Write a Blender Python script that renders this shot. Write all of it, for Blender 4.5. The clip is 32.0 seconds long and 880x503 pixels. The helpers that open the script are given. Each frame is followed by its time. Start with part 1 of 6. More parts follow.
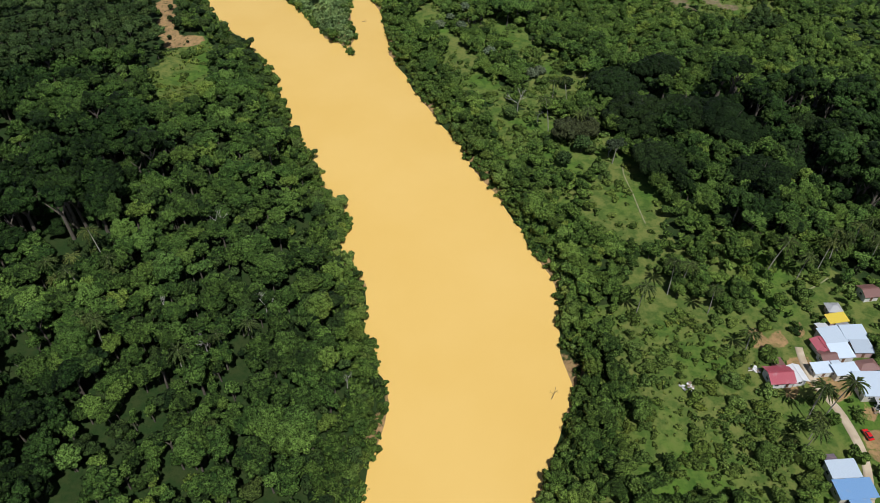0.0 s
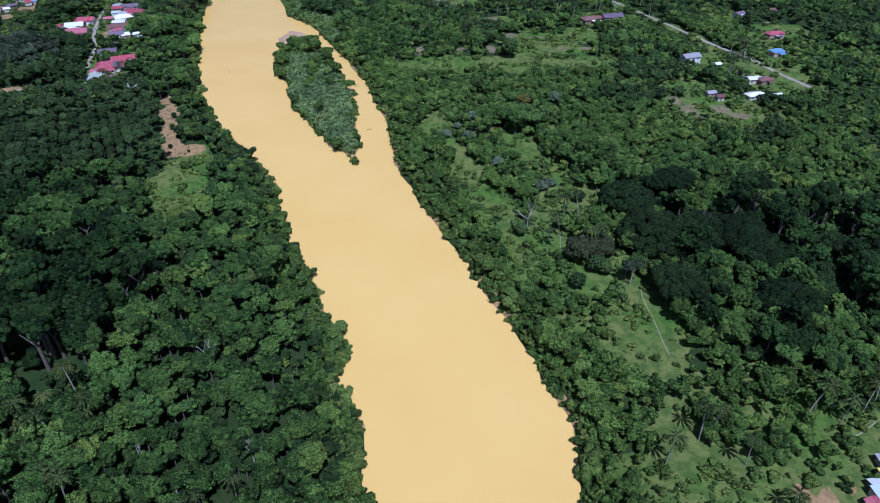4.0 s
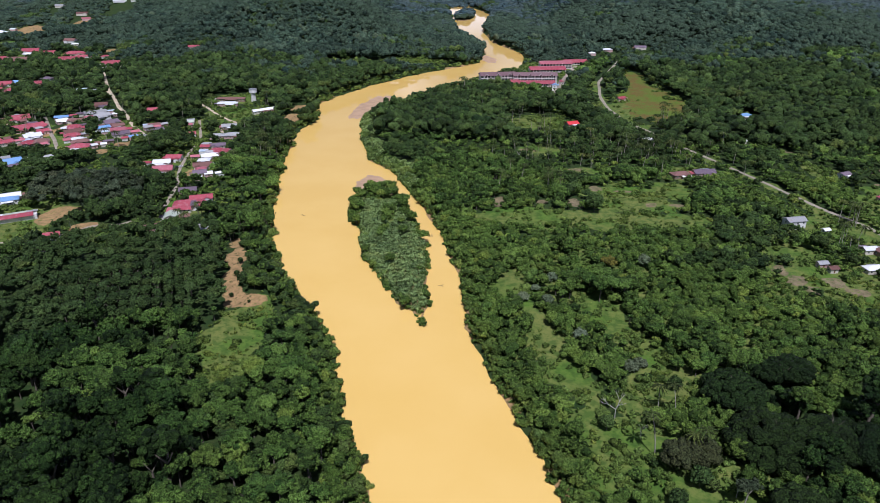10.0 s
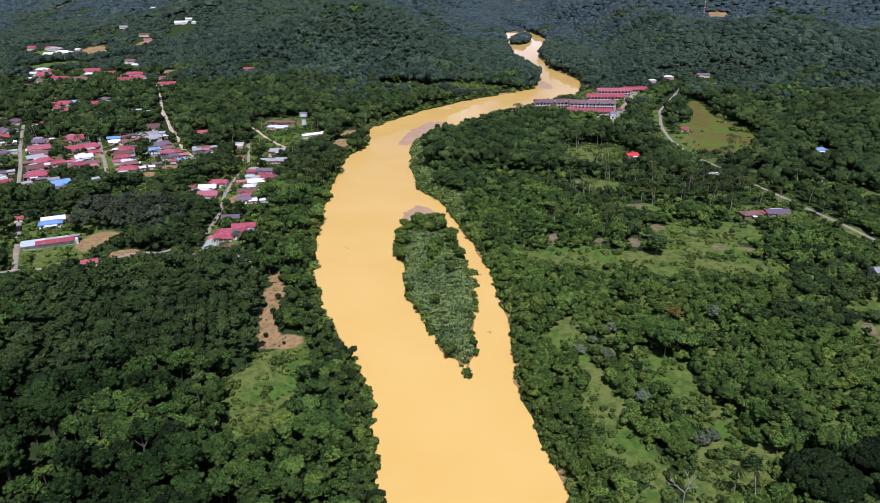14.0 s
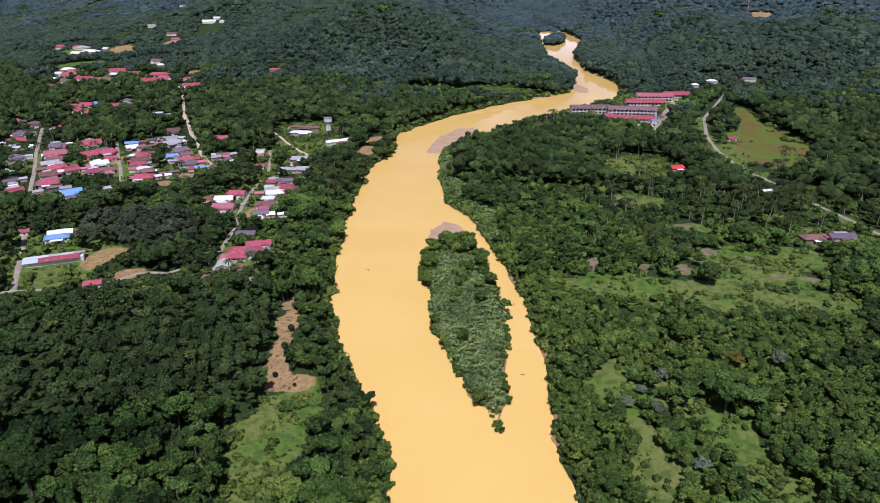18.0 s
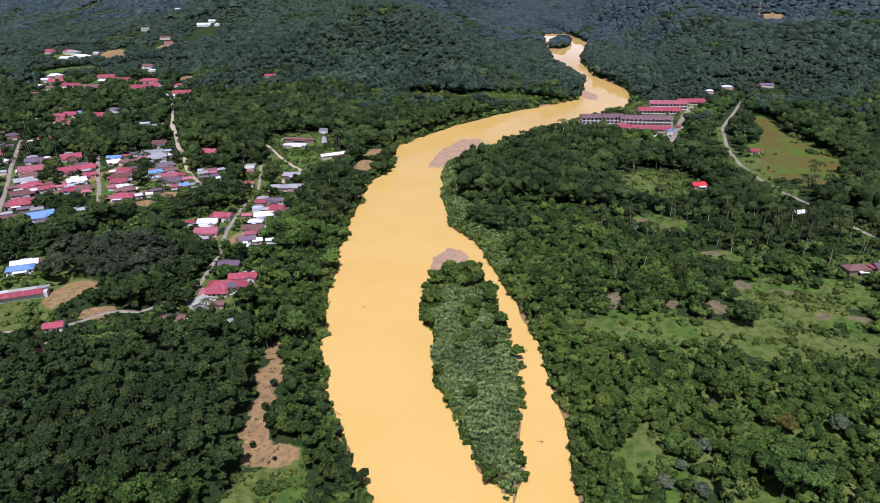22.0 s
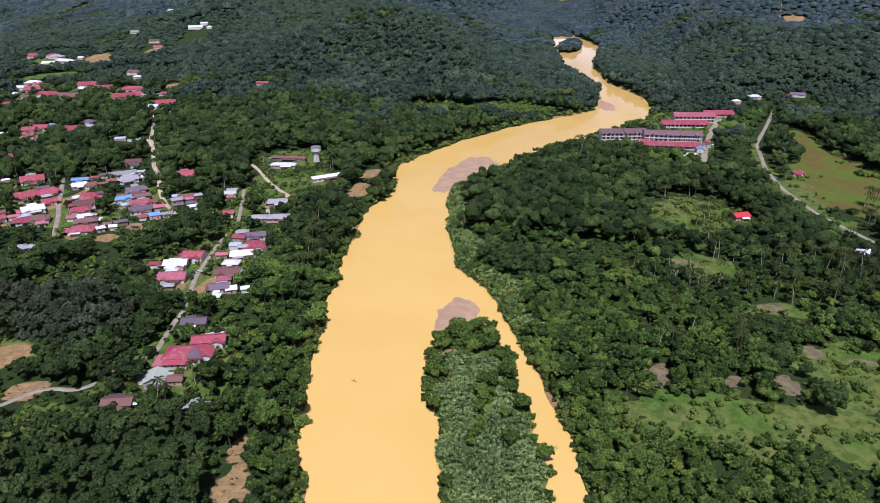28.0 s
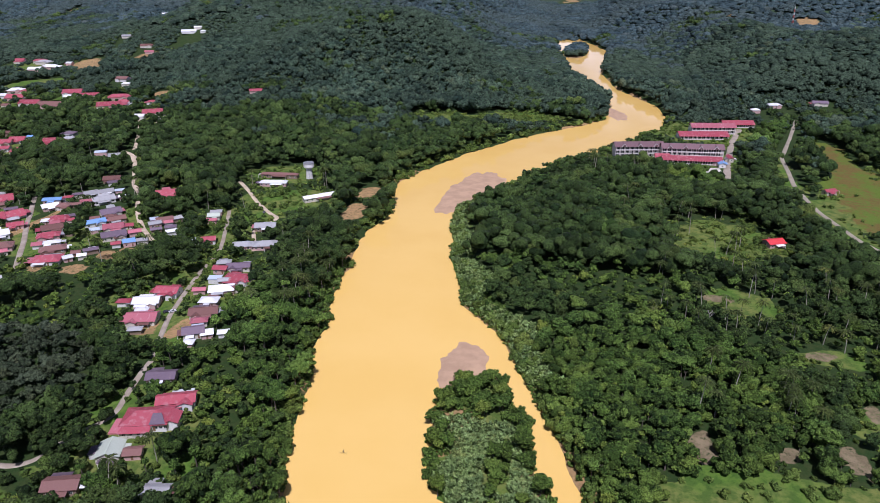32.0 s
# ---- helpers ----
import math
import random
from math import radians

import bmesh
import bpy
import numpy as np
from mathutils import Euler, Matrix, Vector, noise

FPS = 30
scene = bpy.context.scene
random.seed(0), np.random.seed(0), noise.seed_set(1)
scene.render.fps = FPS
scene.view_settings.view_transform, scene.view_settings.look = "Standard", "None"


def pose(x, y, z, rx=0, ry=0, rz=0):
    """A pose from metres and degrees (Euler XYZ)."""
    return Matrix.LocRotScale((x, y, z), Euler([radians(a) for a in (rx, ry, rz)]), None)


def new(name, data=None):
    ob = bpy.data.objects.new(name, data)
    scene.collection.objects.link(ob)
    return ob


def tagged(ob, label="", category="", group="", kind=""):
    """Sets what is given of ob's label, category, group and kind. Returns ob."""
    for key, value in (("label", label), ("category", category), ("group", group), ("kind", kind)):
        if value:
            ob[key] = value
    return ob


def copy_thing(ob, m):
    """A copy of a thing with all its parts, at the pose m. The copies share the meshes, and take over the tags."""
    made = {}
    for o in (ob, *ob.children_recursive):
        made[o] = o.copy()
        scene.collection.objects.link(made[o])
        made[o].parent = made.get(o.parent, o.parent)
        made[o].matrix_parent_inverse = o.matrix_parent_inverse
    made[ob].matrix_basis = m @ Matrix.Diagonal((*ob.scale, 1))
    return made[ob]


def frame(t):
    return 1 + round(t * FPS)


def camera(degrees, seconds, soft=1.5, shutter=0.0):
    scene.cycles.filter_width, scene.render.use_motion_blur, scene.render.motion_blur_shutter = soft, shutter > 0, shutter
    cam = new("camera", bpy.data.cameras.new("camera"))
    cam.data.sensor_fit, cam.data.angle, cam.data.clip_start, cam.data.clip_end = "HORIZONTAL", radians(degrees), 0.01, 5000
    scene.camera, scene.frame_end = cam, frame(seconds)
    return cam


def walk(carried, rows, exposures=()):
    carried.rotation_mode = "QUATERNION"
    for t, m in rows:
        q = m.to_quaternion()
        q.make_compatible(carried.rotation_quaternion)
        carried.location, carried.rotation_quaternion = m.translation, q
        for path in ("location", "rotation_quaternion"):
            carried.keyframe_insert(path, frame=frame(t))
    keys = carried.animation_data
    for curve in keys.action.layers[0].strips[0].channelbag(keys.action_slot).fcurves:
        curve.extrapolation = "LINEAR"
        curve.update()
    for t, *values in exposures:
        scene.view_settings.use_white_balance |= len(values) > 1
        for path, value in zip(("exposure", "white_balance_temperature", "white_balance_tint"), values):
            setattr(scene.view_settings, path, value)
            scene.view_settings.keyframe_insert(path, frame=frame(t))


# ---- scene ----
cam = camera(64.3, 32.0, soft=0.7)
METRES, EYE, TILT, LEAN, TURN = 322.0, 190.0, 0.0, 0.0, 0.0
ROWS = [
    (0.0, 0.0, 0.0, 0.0, 0.14, -41.98, -0.15),
    (0.5, 0.0, 0.0099, -0.0001, 0.15, -41.1, -0.13),
    (1.0, -0.0006, 0.0203, 0.0007, 0.13, -40.3, -0.15),
    (1.5, -0.0011, 0.0304, 0.0009, 0.12, -39.44, -0.14),
    (2.0, -0.0004, 0.0405, 0.0012, 0.15, -38.58, -0.09),
    (2.5, -0.0004, 0.0511, 0.0015, 0.15, -37.73, -0.07),
    (3.0, -0.0019, 0.0616, 0.0018, 0.11, -36.85, -0.11),
    (3.5, -0.0023, 0.0725, 0.0025, 0.32, -36.01, -0.1),
    (5.5, -0.0041, 0.1154, 0.0034, 1.58, -32.56, -0.07),
    (6.0, -0.0044, 0.1265, 0.0031, 2.21, -31.69, -0.05),
    (6.5, -0.0053, 0.1376, 0.0038, 2.82, -30.87, -0.06),
    (7.0, -0.0068, 0.1482, 0.0024, 3.42, -29.93, -0.1),
    (7.5, -0.0067, 0.1591, 0.0025, 4.07, -29.07, -0.07),
    (8.0, -0.008, 0.1703, 0.0028, 4.69, -28.23, -0.11),
    (8.5, -0.0087, 0.1812, 0.0028, 5.31, -27.4, -0.1),
    (9.0, -0.0097, 0.1921, 0.0025, 5.93, -26.54, -0.08),
    (9.5, -0.011, 0.2031, 0.0028, 6.56, -25.72, -0.09),
    (10.0, -0.0119, 0.214, 0.0027, 7.21, -24.85, -0.07),
    (10.5, -0.0132, 0.2247, 0.0026, 7.84, -23.97, -0.06),
    (11.0, -0.0145, 0.2353, 0.0023, 8.49, -23.29, -0.04),
    (11.5, -0.0164, 0.2455, 0.0014, 9.13, -23.15, -0.06),
    (12.0, -0.0179, 0.2559, 0.0011, 9.83, -23.15, -0.05),
    (12.5, -0.0197, 0.2665, 0.0009, 10.51, -23.15, -0.06),
    (13.0, -0.0209, 0.2768, 0.0006, 10.83, -23.15, -0.06),
    (13.5, -0.0236, 0.2914, 0.0003, 10.86, -23.16, -0.09),
    (14.0, -0.0267, 0.3069, 0.0, 11.53, -23.16, -0.09),
    (14.5, -0.03, 0.3222, -0.0003, 12.24, -23.16, -0.1),
    (16.5, -0.0438, 0.3847, -0.0003, 13.93, -23.24, -0.03),
    (17.0, -0.0481, 0.4009, -0.0006, 13.94, -23.24, -0.04),
    (17.5, -0.0525, 0.4175, -0.0006, 13.94, -23.27, -0.04),
    (18.0, -0.0571, 0.4347, -0.0007, 13.95, -23.31, -0.04),
    (18.5, -0.0619, 0.4527, -0.0009, 13.96, -23.32, -0.02),
    (19.0, -0.0669, 0.471, -0.0007, 13.97, -23.34, -0.01),
    (19.5, -0.0719, 0.4898, -0.0006, 13.98, -23.34, 0.02),
    (20.0, -0.077, 0.5086, -0.0006, 13.99, -23.35, 0.04),
    (20.5, -0.0823, 0.5278, -0.0007, 14.0, -23.36, 0.05),
    (21.0, -0.0876, 0.5469, -0.0009, 14.02, -23.34, 0.05),
    (21.5, -0.0927, 0.566, -0.001, 14.04, -23.29, 0.06),
    (22.0, -0.0979, 0.5855, -0.001, 14.06, -23.28, 0.08),
    (22.5, -0.1035, 0.6052, -0.0011, 14.07, -23.3, 0.06),
    (23.0, -0.1089, 0.6249, -0.0013, 14.08, -23.33, 0.05),
    (23.5, -0.1142, 0.6443, -0.0017, 14.1, -23.35, 0.04),
    (24.0, -0.1196, 0.6637, -0.0023, 14.11, -23.36, 0.02),
    (24.5, -0.125, 0.6831, -0.0029, 14.13, -23.36, 0.01),
    (25.0, -0.1305, 0.7026, -0.0035, 14.14, -23.35, 0.01),
    (25.5, -0.1361, 0.7221, -0.0038, 14.16, -23.35, 0.01),
    (27.5, -0.1577, 0.8003, -0.0054, 14.27, -23.32, 0.06),
    (28.0, -0.1634, 0.8199, -0.0058, 14.3, -23.3, 0.06),
    (28.5, -0.1688, 0.8392, -0.0064, 14.33, -23.26, 0.07),
    (29.0, -0.174, 0.8586, -0.0069, 14.36, -23.24, 0.1),
    (29.5, -0.1795, 0.8781, -0.0077, 14.38, -23.23, 0.1),
    (30.0, -0.1848, 0.8973, -0.0084, 14.41, -23.21, 0.1),
    (30.5, -0.1899, 0.9166, -0.0087, 14.42, -23.18, 0.11),
    (31.0, -0.1955, 0.9361, -0.0089, 14.43, -23.18, 0.12),
    (31.5, -0.2006, 0.9546, -0.0089, 14.42, -23.17, 0.11),
    (32.0, -0.2058, 0.974, -0.0092, 14.41, -23.17, 0.11),
]
walk(cam, [(t, pose(0, 0, EYE, TILT, LEAN, TURN) @ pose(METRES * x, METRES * y, METRES * z, 90 + pitch, roll, yaw)) for t, x, y, z, yaw, pitch, roll in ROWS],
     exposures=[(0.0, -0.16, 5900, 11), (1.0, -0.14, 5300, 19), (2.0, -0.12, 4800, 24), (3.0, -0.1, 4650, 24), (5.5, -0.08, 4600, 25), (6.5, -0.06, 4750, 25), (7.5, -0.06, 5250, 22), (9.0, -0.06, 5450, 20), (13.0, 0.0, 5500, 25), (32.0, 0.02, 5500, 28)])
from math import cos, hypot, pi, sin

# ---- daylight: high tropical sun behind the flight and a clear sky ----
SUN_UP, SUN_AZ = 60.0, 164.0          # degrees above the horizon, and clockwise from +y
scene.view_settings.exposure = 0.0
world = bpy.data.worlds.new("sky")
scene.world = world
world.use_nodes = True
wn = world.node_tree
sky = wn.nodes.new("ShaderNodeTexSky")
sky.sky_type = "NISHITA"
sky.sun_disc = False
sky.sun_elevation, sky.sun_rotation = radians(SUN_UP), radians(SUN_AZ)
sky.air_density, sky.dust_density = 1.0, 1.6
wn.nodes["Background"].inputs["Strength"].default_value = 0.05
wn.links.new(sky.outputs[0], wn.nodes["Background"].inputs["Color"])
# fair-weather cumulus: scattered overhead, crowding together towards the horizon all round
# never in view; added so the far river mirrors a white sky
way = wn.nodes.new("ShaderNodeTexCoord").outputs["Generated"]
cut = wn.nodes.new("ShaderNodeSeparateXYZ")
wn.links.new(way, cut.inputs[0])
low = wn.nodes.new("ShaderNodeMapRange")
low.interpolation_type = "SMOOTHSTEP"
low.inputs["From Min"].default_value, low.inputs["From Max"].default_value = 0.42, 0.05
wn.links.new(cut.outputs["Z"], low.inputs["Value"])
puffs = wn.nodes.new("ShaderNodeTexNoise")
puffs.inputs["Scale"].default_value, puffs.inputs["Detail"].default_value = 3.5, 6.0
wn.links.new(way, puffs.inputs["Vector"])
crowd = wn.nodes.new("ShaderNodeMath")
crowd.operation = "MULTIPLY_ADD"
crowd.inputs[1].default_value = 0.36
wn.links.new(low.outputs["Result"], crowd.inputs[0])
wn.links.new(puffs.outputs["Fac"], crowd.inputs[2])
cover = wn.nodes.new("ShaderNodeMapRange")
cover.interpolation_type = "SMOOTHSTEP"
cover.inputs["From Min"].default_value, cover.inputs["From Max"].default_value = 0.66, 0.84
wn.links.new(crowd.outputs[0], cover.inputs["Value"])
cloud = wn.nodes.new("ShaderNodeBackground")
cloud.inputs["Color"].default_value, cloud.inputs["Strength"].default_value = (1.0, 0.97, 0.95, 1), 1.2
skies = wn.nodes.new("ShaderNodeMixShader")
wn.links.new(cover.outputs["Result"], skies.inputs[0])
wn.links.new(wn.nodes["Background"].outputs[0], skies.inputs[1])
wn.links.new(cloud.outputs[0], skies.inputs[2])
wn.links.new(skies.outputs[0], wn.nodes["World Output"].inputs["Surface"])
sun = new("sun", bpy.data.lights.new("sun", "SUN"))
sun.data.energy, sun.data.angle, sun.data.color = 5.0, radians(0.55), (1.0, 0.955, 0.88)
sun.rotation_euler = (radians(90 - SUN_UP), 0, radians(180 - SUN_AZ))

# ---- materials ----
def node(nt, kind, **values):
    n = nt.nodes.new(kind)
    for key, value in values.items():
        n.inputs[key.replace("_", " ")].default_value = value
    return n


def mixed(nt, fac, a, b, how="MIX"):
    n = nt.nodes.new("ShaderNodeMix")
    n.data_type, n.blend_type = "RGBA", how
    for sock, value in ((n.inputs[0], fac), (n.inputs[6], a), (n.inputs[7], b)):
        if isinstance(value, bpy.types.NodeSocket):
            nt.links.new(value, sock)
        elif isinstance(value, (int, float)):
            sock.default_value = value
        else:
            sock.default_value = (*value, 1)
    return n.outputs[2]


def math_node(nt, op, a, b=0.0, clamp=False):
    n = nt.nodes.new("ShaderNodeMath")
    n.operation, n.use_clamp = op, clamp
    for sock, value in zip(n.inputs, (a, b)):
        if isinstance(value, bpy.types.NodeSocket):
            nt.links.new(value, sock)
        else:
            sock.default_value = value
    return n.outputs[0]


def blank(name):
    m = bpy.data.materials.new(name)
    m.use_nodes = True
    return m, m.node_tree, m.node_tree.nodes["Principled BSDF"]


def place(nt, local=False):
    if local:
        return nt.nodes.new("ShaderNodeTexCoord").outputs["Object"]
    return nt.nodes.new("ShaderNodeNewGeometry").outputs["Position"]


def tex_noise(nt, where, size, detail=4.0, rough=0.55):
    n = node(nt, "ShaderNodeTexNoise", Scale=1.0 / size, Detail=detail, Roughness=rough)
    nt.links.new(where, n.inputs["Vector"])
    return n.outputs["Fac"]


def ramp(nt, fac, lo, hi):
    n = node(nt, "ShaderNodeMapRange")
    n.inputs["From Min"].default_value, n.inputs["From Max"].default_value = lo, hi
    n.interpolation_type = "SMOOTHSTEP"
    nt.links.new(fac, n.inputs["Value"])
    return n.outputs["Result"]


def bump(nt, bsdf, height, strength, distance):
    b = node(nt, "ShaderNodeBump", Strength=strength, Distance=distance)
    nt.links.new(height, b.inputs["Height"])
    nt.links.new(b.outputs[0], bsdf.inputs["Normal"])


def surface(name, a, b, big=3.0, small=0.3, rough=0.8, relief=0.05, metal=0.0, local=False, dirt=None):
    """Two tones at two scales, grain in the relief, and stains."""
    m, nt, p = blank(name)
    where = place(nt, local)
    coarse, fine = tex_noise(nt, where, big), tex_noise(nt, where, small, 6)
    col = mixed(nt, ramp(nt, coarse, 0.35, 0.65), a, b)
    col = mixed(nt, math_node(nt, "MULTIPLY", fine, 0.5), col, tuple(0.6 * v for v in a))
    if dirt:
        col = mixed(nt, ramp(nt, tex_noise(nt, where, big * 0.6, 7, 0.7), 0.52, 0.7), col, dirt)
    nt.links.new(col, p.inputs["Base Color"])
    p.inputs["Roughness"].default_value, p.inputs["Metallic"].default_value = rough, metal
    bump(nt, p, fine, 0.6, relief)
    return m


def leaves(name, dark, mid, light, through_light=0.035, patch=60.0, stand=None, clump=0.8, swollen=1.1):
    """Foliage: each plant has its own tone, leaf clumps swell, shade is painted between them, each spray varies a
    little.
    """
    dark, mid, light = (tuple(v * k * f for v, k in zip(c, (1.2, 1.03, 0.98))) for c, f in ((dark, 0.82), (mid, 1.2), (light, 1.46)))
    m, nt, p = blank(name)
    geo = nt.nodes.new("ShaderNodeNewGeometry")
    tint = nt.nodes.new("ShaderNodeAttribute")
    tint.attribute_name = "tint"
    own = math_node(nt, "FRACT", math_node(nt, "ADD", tint.outputs["Fac"], nt.nodes.new("ShaderNodeObjectInfo").outputs["Random"]))
    col = mixed(nt, ramp(nt, own, 0.0, 0.75), dark, mid)
    col = mixed(nt, ramp(nt, own, 0.62, 1.0), col, light)
    kind = math_node(nt, "FRACT", math_node(nt, "MULTIPLY", own, 7.3))
    col = mixed(nt, math_node(nt, "MULTIPLY", ramp(nt, kind, 0.6, 1.0), 0.6), col, mixed(nt, 1.0, col, (1.4, 1.02, 0.8), "MULTIPLY"))
    col = mixed(nt, math_node(nt, "MULTIPLY", ramp(nt, kind, 0.3, 0.0), 0.6), col, mixed(nt, 1.0, col, (0.86, 0.96, 1.18), "MULTIPLY"))
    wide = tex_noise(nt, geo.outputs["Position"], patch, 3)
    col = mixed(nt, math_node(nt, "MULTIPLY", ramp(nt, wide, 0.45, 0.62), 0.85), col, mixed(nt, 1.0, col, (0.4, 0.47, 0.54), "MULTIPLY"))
    if stand:      # whole stands of another kind of tree
        where = math_node(nt, "ADD", tex_noise(nt, geo.outputs["Position"], 240.0, 2), math_node(nt, "MULTIPLY", own, 0.07))
        col = mixed(nt, math_node(nt, "MULTIPLY", ramp(nt, where, 0.52, 0.6), 0.85), col, stand)
    fleck = math_node(nt, "MULTIPLY", geo.outputs["Random Per Island"], 0.42)
    col = mixed(nt, fleck, col, tuple(1.3 * v for v in light))
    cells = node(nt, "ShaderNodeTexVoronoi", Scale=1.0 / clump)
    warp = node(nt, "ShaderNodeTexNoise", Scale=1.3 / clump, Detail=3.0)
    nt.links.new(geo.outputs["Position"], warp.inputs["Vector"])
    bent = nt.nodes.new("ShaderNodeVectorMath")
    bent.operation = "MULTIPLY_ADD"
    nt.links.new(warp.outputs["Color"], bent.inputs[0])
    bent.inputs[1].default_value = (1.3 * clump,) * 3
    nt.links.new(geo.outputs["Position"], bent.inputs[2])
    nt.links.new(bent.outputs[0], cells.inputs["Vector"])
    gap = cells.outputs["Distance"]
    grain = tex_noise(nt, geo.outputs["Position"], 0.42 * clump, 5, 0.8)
    # gaps and grain go near black in the base colour, as shade between leaves
    gap_shade = math_node(nt, "ADD", math_node(nt, "MULTIPLY", ramp(nt, gap, 0.3, 0.8), 0.35), math_node(nt, "MULTIPLY", ramp(nt, grain, 0.47, 0.55), 0.86), True)
    col = mixed(nt, gap_shade, col, tuple(0.18 * v for v in dark))
    nt.links.new(col, p.inputs["Base Color"])
    p.inputs["Roughness"].default_value = 0.62
    p.inputs["Specular IOR Level"].default_value = 0.1
    swell = math_node(nt, "SUBTRACT", math_node(nt, "MULTIPLY", grain, 0.5), math_node(nt, "MULTIPLY", gap, gap))
    bump(nt, p, swell, 1.0, swollen * clump)
    t = nt.nodes.new("ShaderNodeBsdfTranslucent")
    nt.links.new(mixed(nt, 0.5, col, (light[0] * 1.6, light[1] * 1.6, light[2])), t.inputs["Color"])
    mx = nt.nodes.new("ShaderNodeMixShader")
    mx.inputs[0].default_value = through_light
    nt.links.new(p.outputs[0], mx.inputs[1])
    nt.links.new(t.outputs[0], mx.inputs[2])
    nt.links.new(mx.outputs[0], nt.nodes["Material Output"].inputs["Surface"])
    return m


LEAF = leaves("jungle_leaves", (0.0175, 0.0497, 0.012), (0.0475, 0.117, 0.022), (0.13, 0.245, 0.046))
LEAF_DARK_WOOD = leaves("forest_leaves", (0.006, 0.02, 0.005), (0.0145, 0.043, 0.009), (0.055, 0.122, 0.024))
# far leaves: blue-grey distance haze is put into the base colours
LEAF_HAZED = leaves("hazed_hill_leaves", (0.032, 0.07, 0.075), (0.047, 0.094, 0.1), (0.075, 0.125, 0.13), patch=110.0, clump=1.6, swollen=0.5, stand=(0.085, 0.118, 0.098))
LEAF_HAZED_GREEN = leaves("hazed_hill_leaves_green", (0.021, 0.05, 0.034), (0.036, 0.078, 0.05), (0.072, 0.125, 0.078), patch=90.0, clump=1.5, swollen=0.6, stand=(0.06, 0.095, 0.055))
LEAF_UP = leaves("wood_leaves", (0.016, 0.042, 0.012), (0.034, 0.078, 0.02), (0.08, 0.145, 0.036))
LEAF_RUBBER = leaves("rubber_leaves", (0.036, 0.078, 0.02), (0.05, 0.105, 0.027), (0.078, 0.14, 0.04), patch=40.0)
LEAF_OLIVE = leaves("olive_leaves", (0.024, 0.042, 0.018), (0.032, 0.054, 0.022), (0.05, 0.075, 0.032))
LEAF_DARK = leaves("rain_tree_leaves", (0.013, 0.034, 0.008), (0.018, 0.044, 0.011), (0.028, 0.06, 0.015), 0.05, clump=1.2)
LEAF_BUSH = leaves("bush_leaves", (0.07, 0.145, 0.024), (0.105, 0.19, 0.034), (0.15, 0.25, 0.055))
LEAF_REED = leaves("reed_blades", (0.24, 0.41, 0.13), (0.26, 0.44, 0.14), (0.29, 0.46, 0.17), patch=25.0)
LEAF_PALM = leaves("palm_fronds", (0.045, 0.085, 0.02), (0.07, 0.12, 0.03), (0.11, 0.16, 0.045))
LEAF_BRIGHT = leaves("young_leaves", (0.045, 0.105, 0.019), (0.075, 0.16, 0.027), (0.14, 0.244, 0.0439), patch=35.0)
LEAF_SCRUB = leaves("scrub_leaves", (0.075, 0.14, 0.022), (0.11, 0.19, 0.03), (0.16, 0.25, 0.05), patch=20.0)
BARK_DEAD = surface("dead_bark", (0.4, 0.38, 0.35), (0.3, 0.28, 0.25), 1.0, 0.2, 0.9)
LEAF_SILVER = leaves("silvery_leaves", (0.1, 0.16, 0.085), (0.13, 0.2, 0.11), (0.17, 0.24, 0.145))
LEAF_YELLOW = leaves("flowering_leaves", (0.1, 0.12, 0.025), (0.15, 0.16, 0.03), (0.2, 0.2, 0.04))
LEAF_PALE = leaves("pale_leaves", (0.0352, 0.0638, 0.0317), (0.0528, 0.088, 0.0436), (0.0825, 0.119, 0.066))
BARK = surface("bark", (0.13, 0.11, 0.085), (0.08, 0.065, 0.045), 1.0, 0.15, 0.9)
BARK_PALE = surface("palm_bark", (0.36, 0.33, 0.28), (0.25, 0.22, 0.18), 1.0, 0.2, 0.9)
SAND = surface("wet_sand", (0.47, 0.31, 0.185), (0.36, 0.235, 0.14), 9.0, 0.8, 0.92, 0.05)
DIRT_ROAD = surface("pale_earth", (0.56, 0.46, 0.33), (0.42, 0.33, 0.22), 5.0, 0.5, 0.95, 0.04)
CONCRETE = surface("concrete", (0.36, 0.31, 0.24), (0.26, 0.21, 0.15), 6.0, 0.4, 0.85, 0.02)
TRODDEN = surface("trodden_grass", (0.27, 0.25, 0.13), (0.17, 0.2, 0.07), 2.0, 0.4, 0.95, 0.03)
ASPHALT = surface("old_asphalt", (0.33, 0.29, 0.215), (0.24, 0.21, 0.16), 7.0, 0.3, 0.9, 0.02)


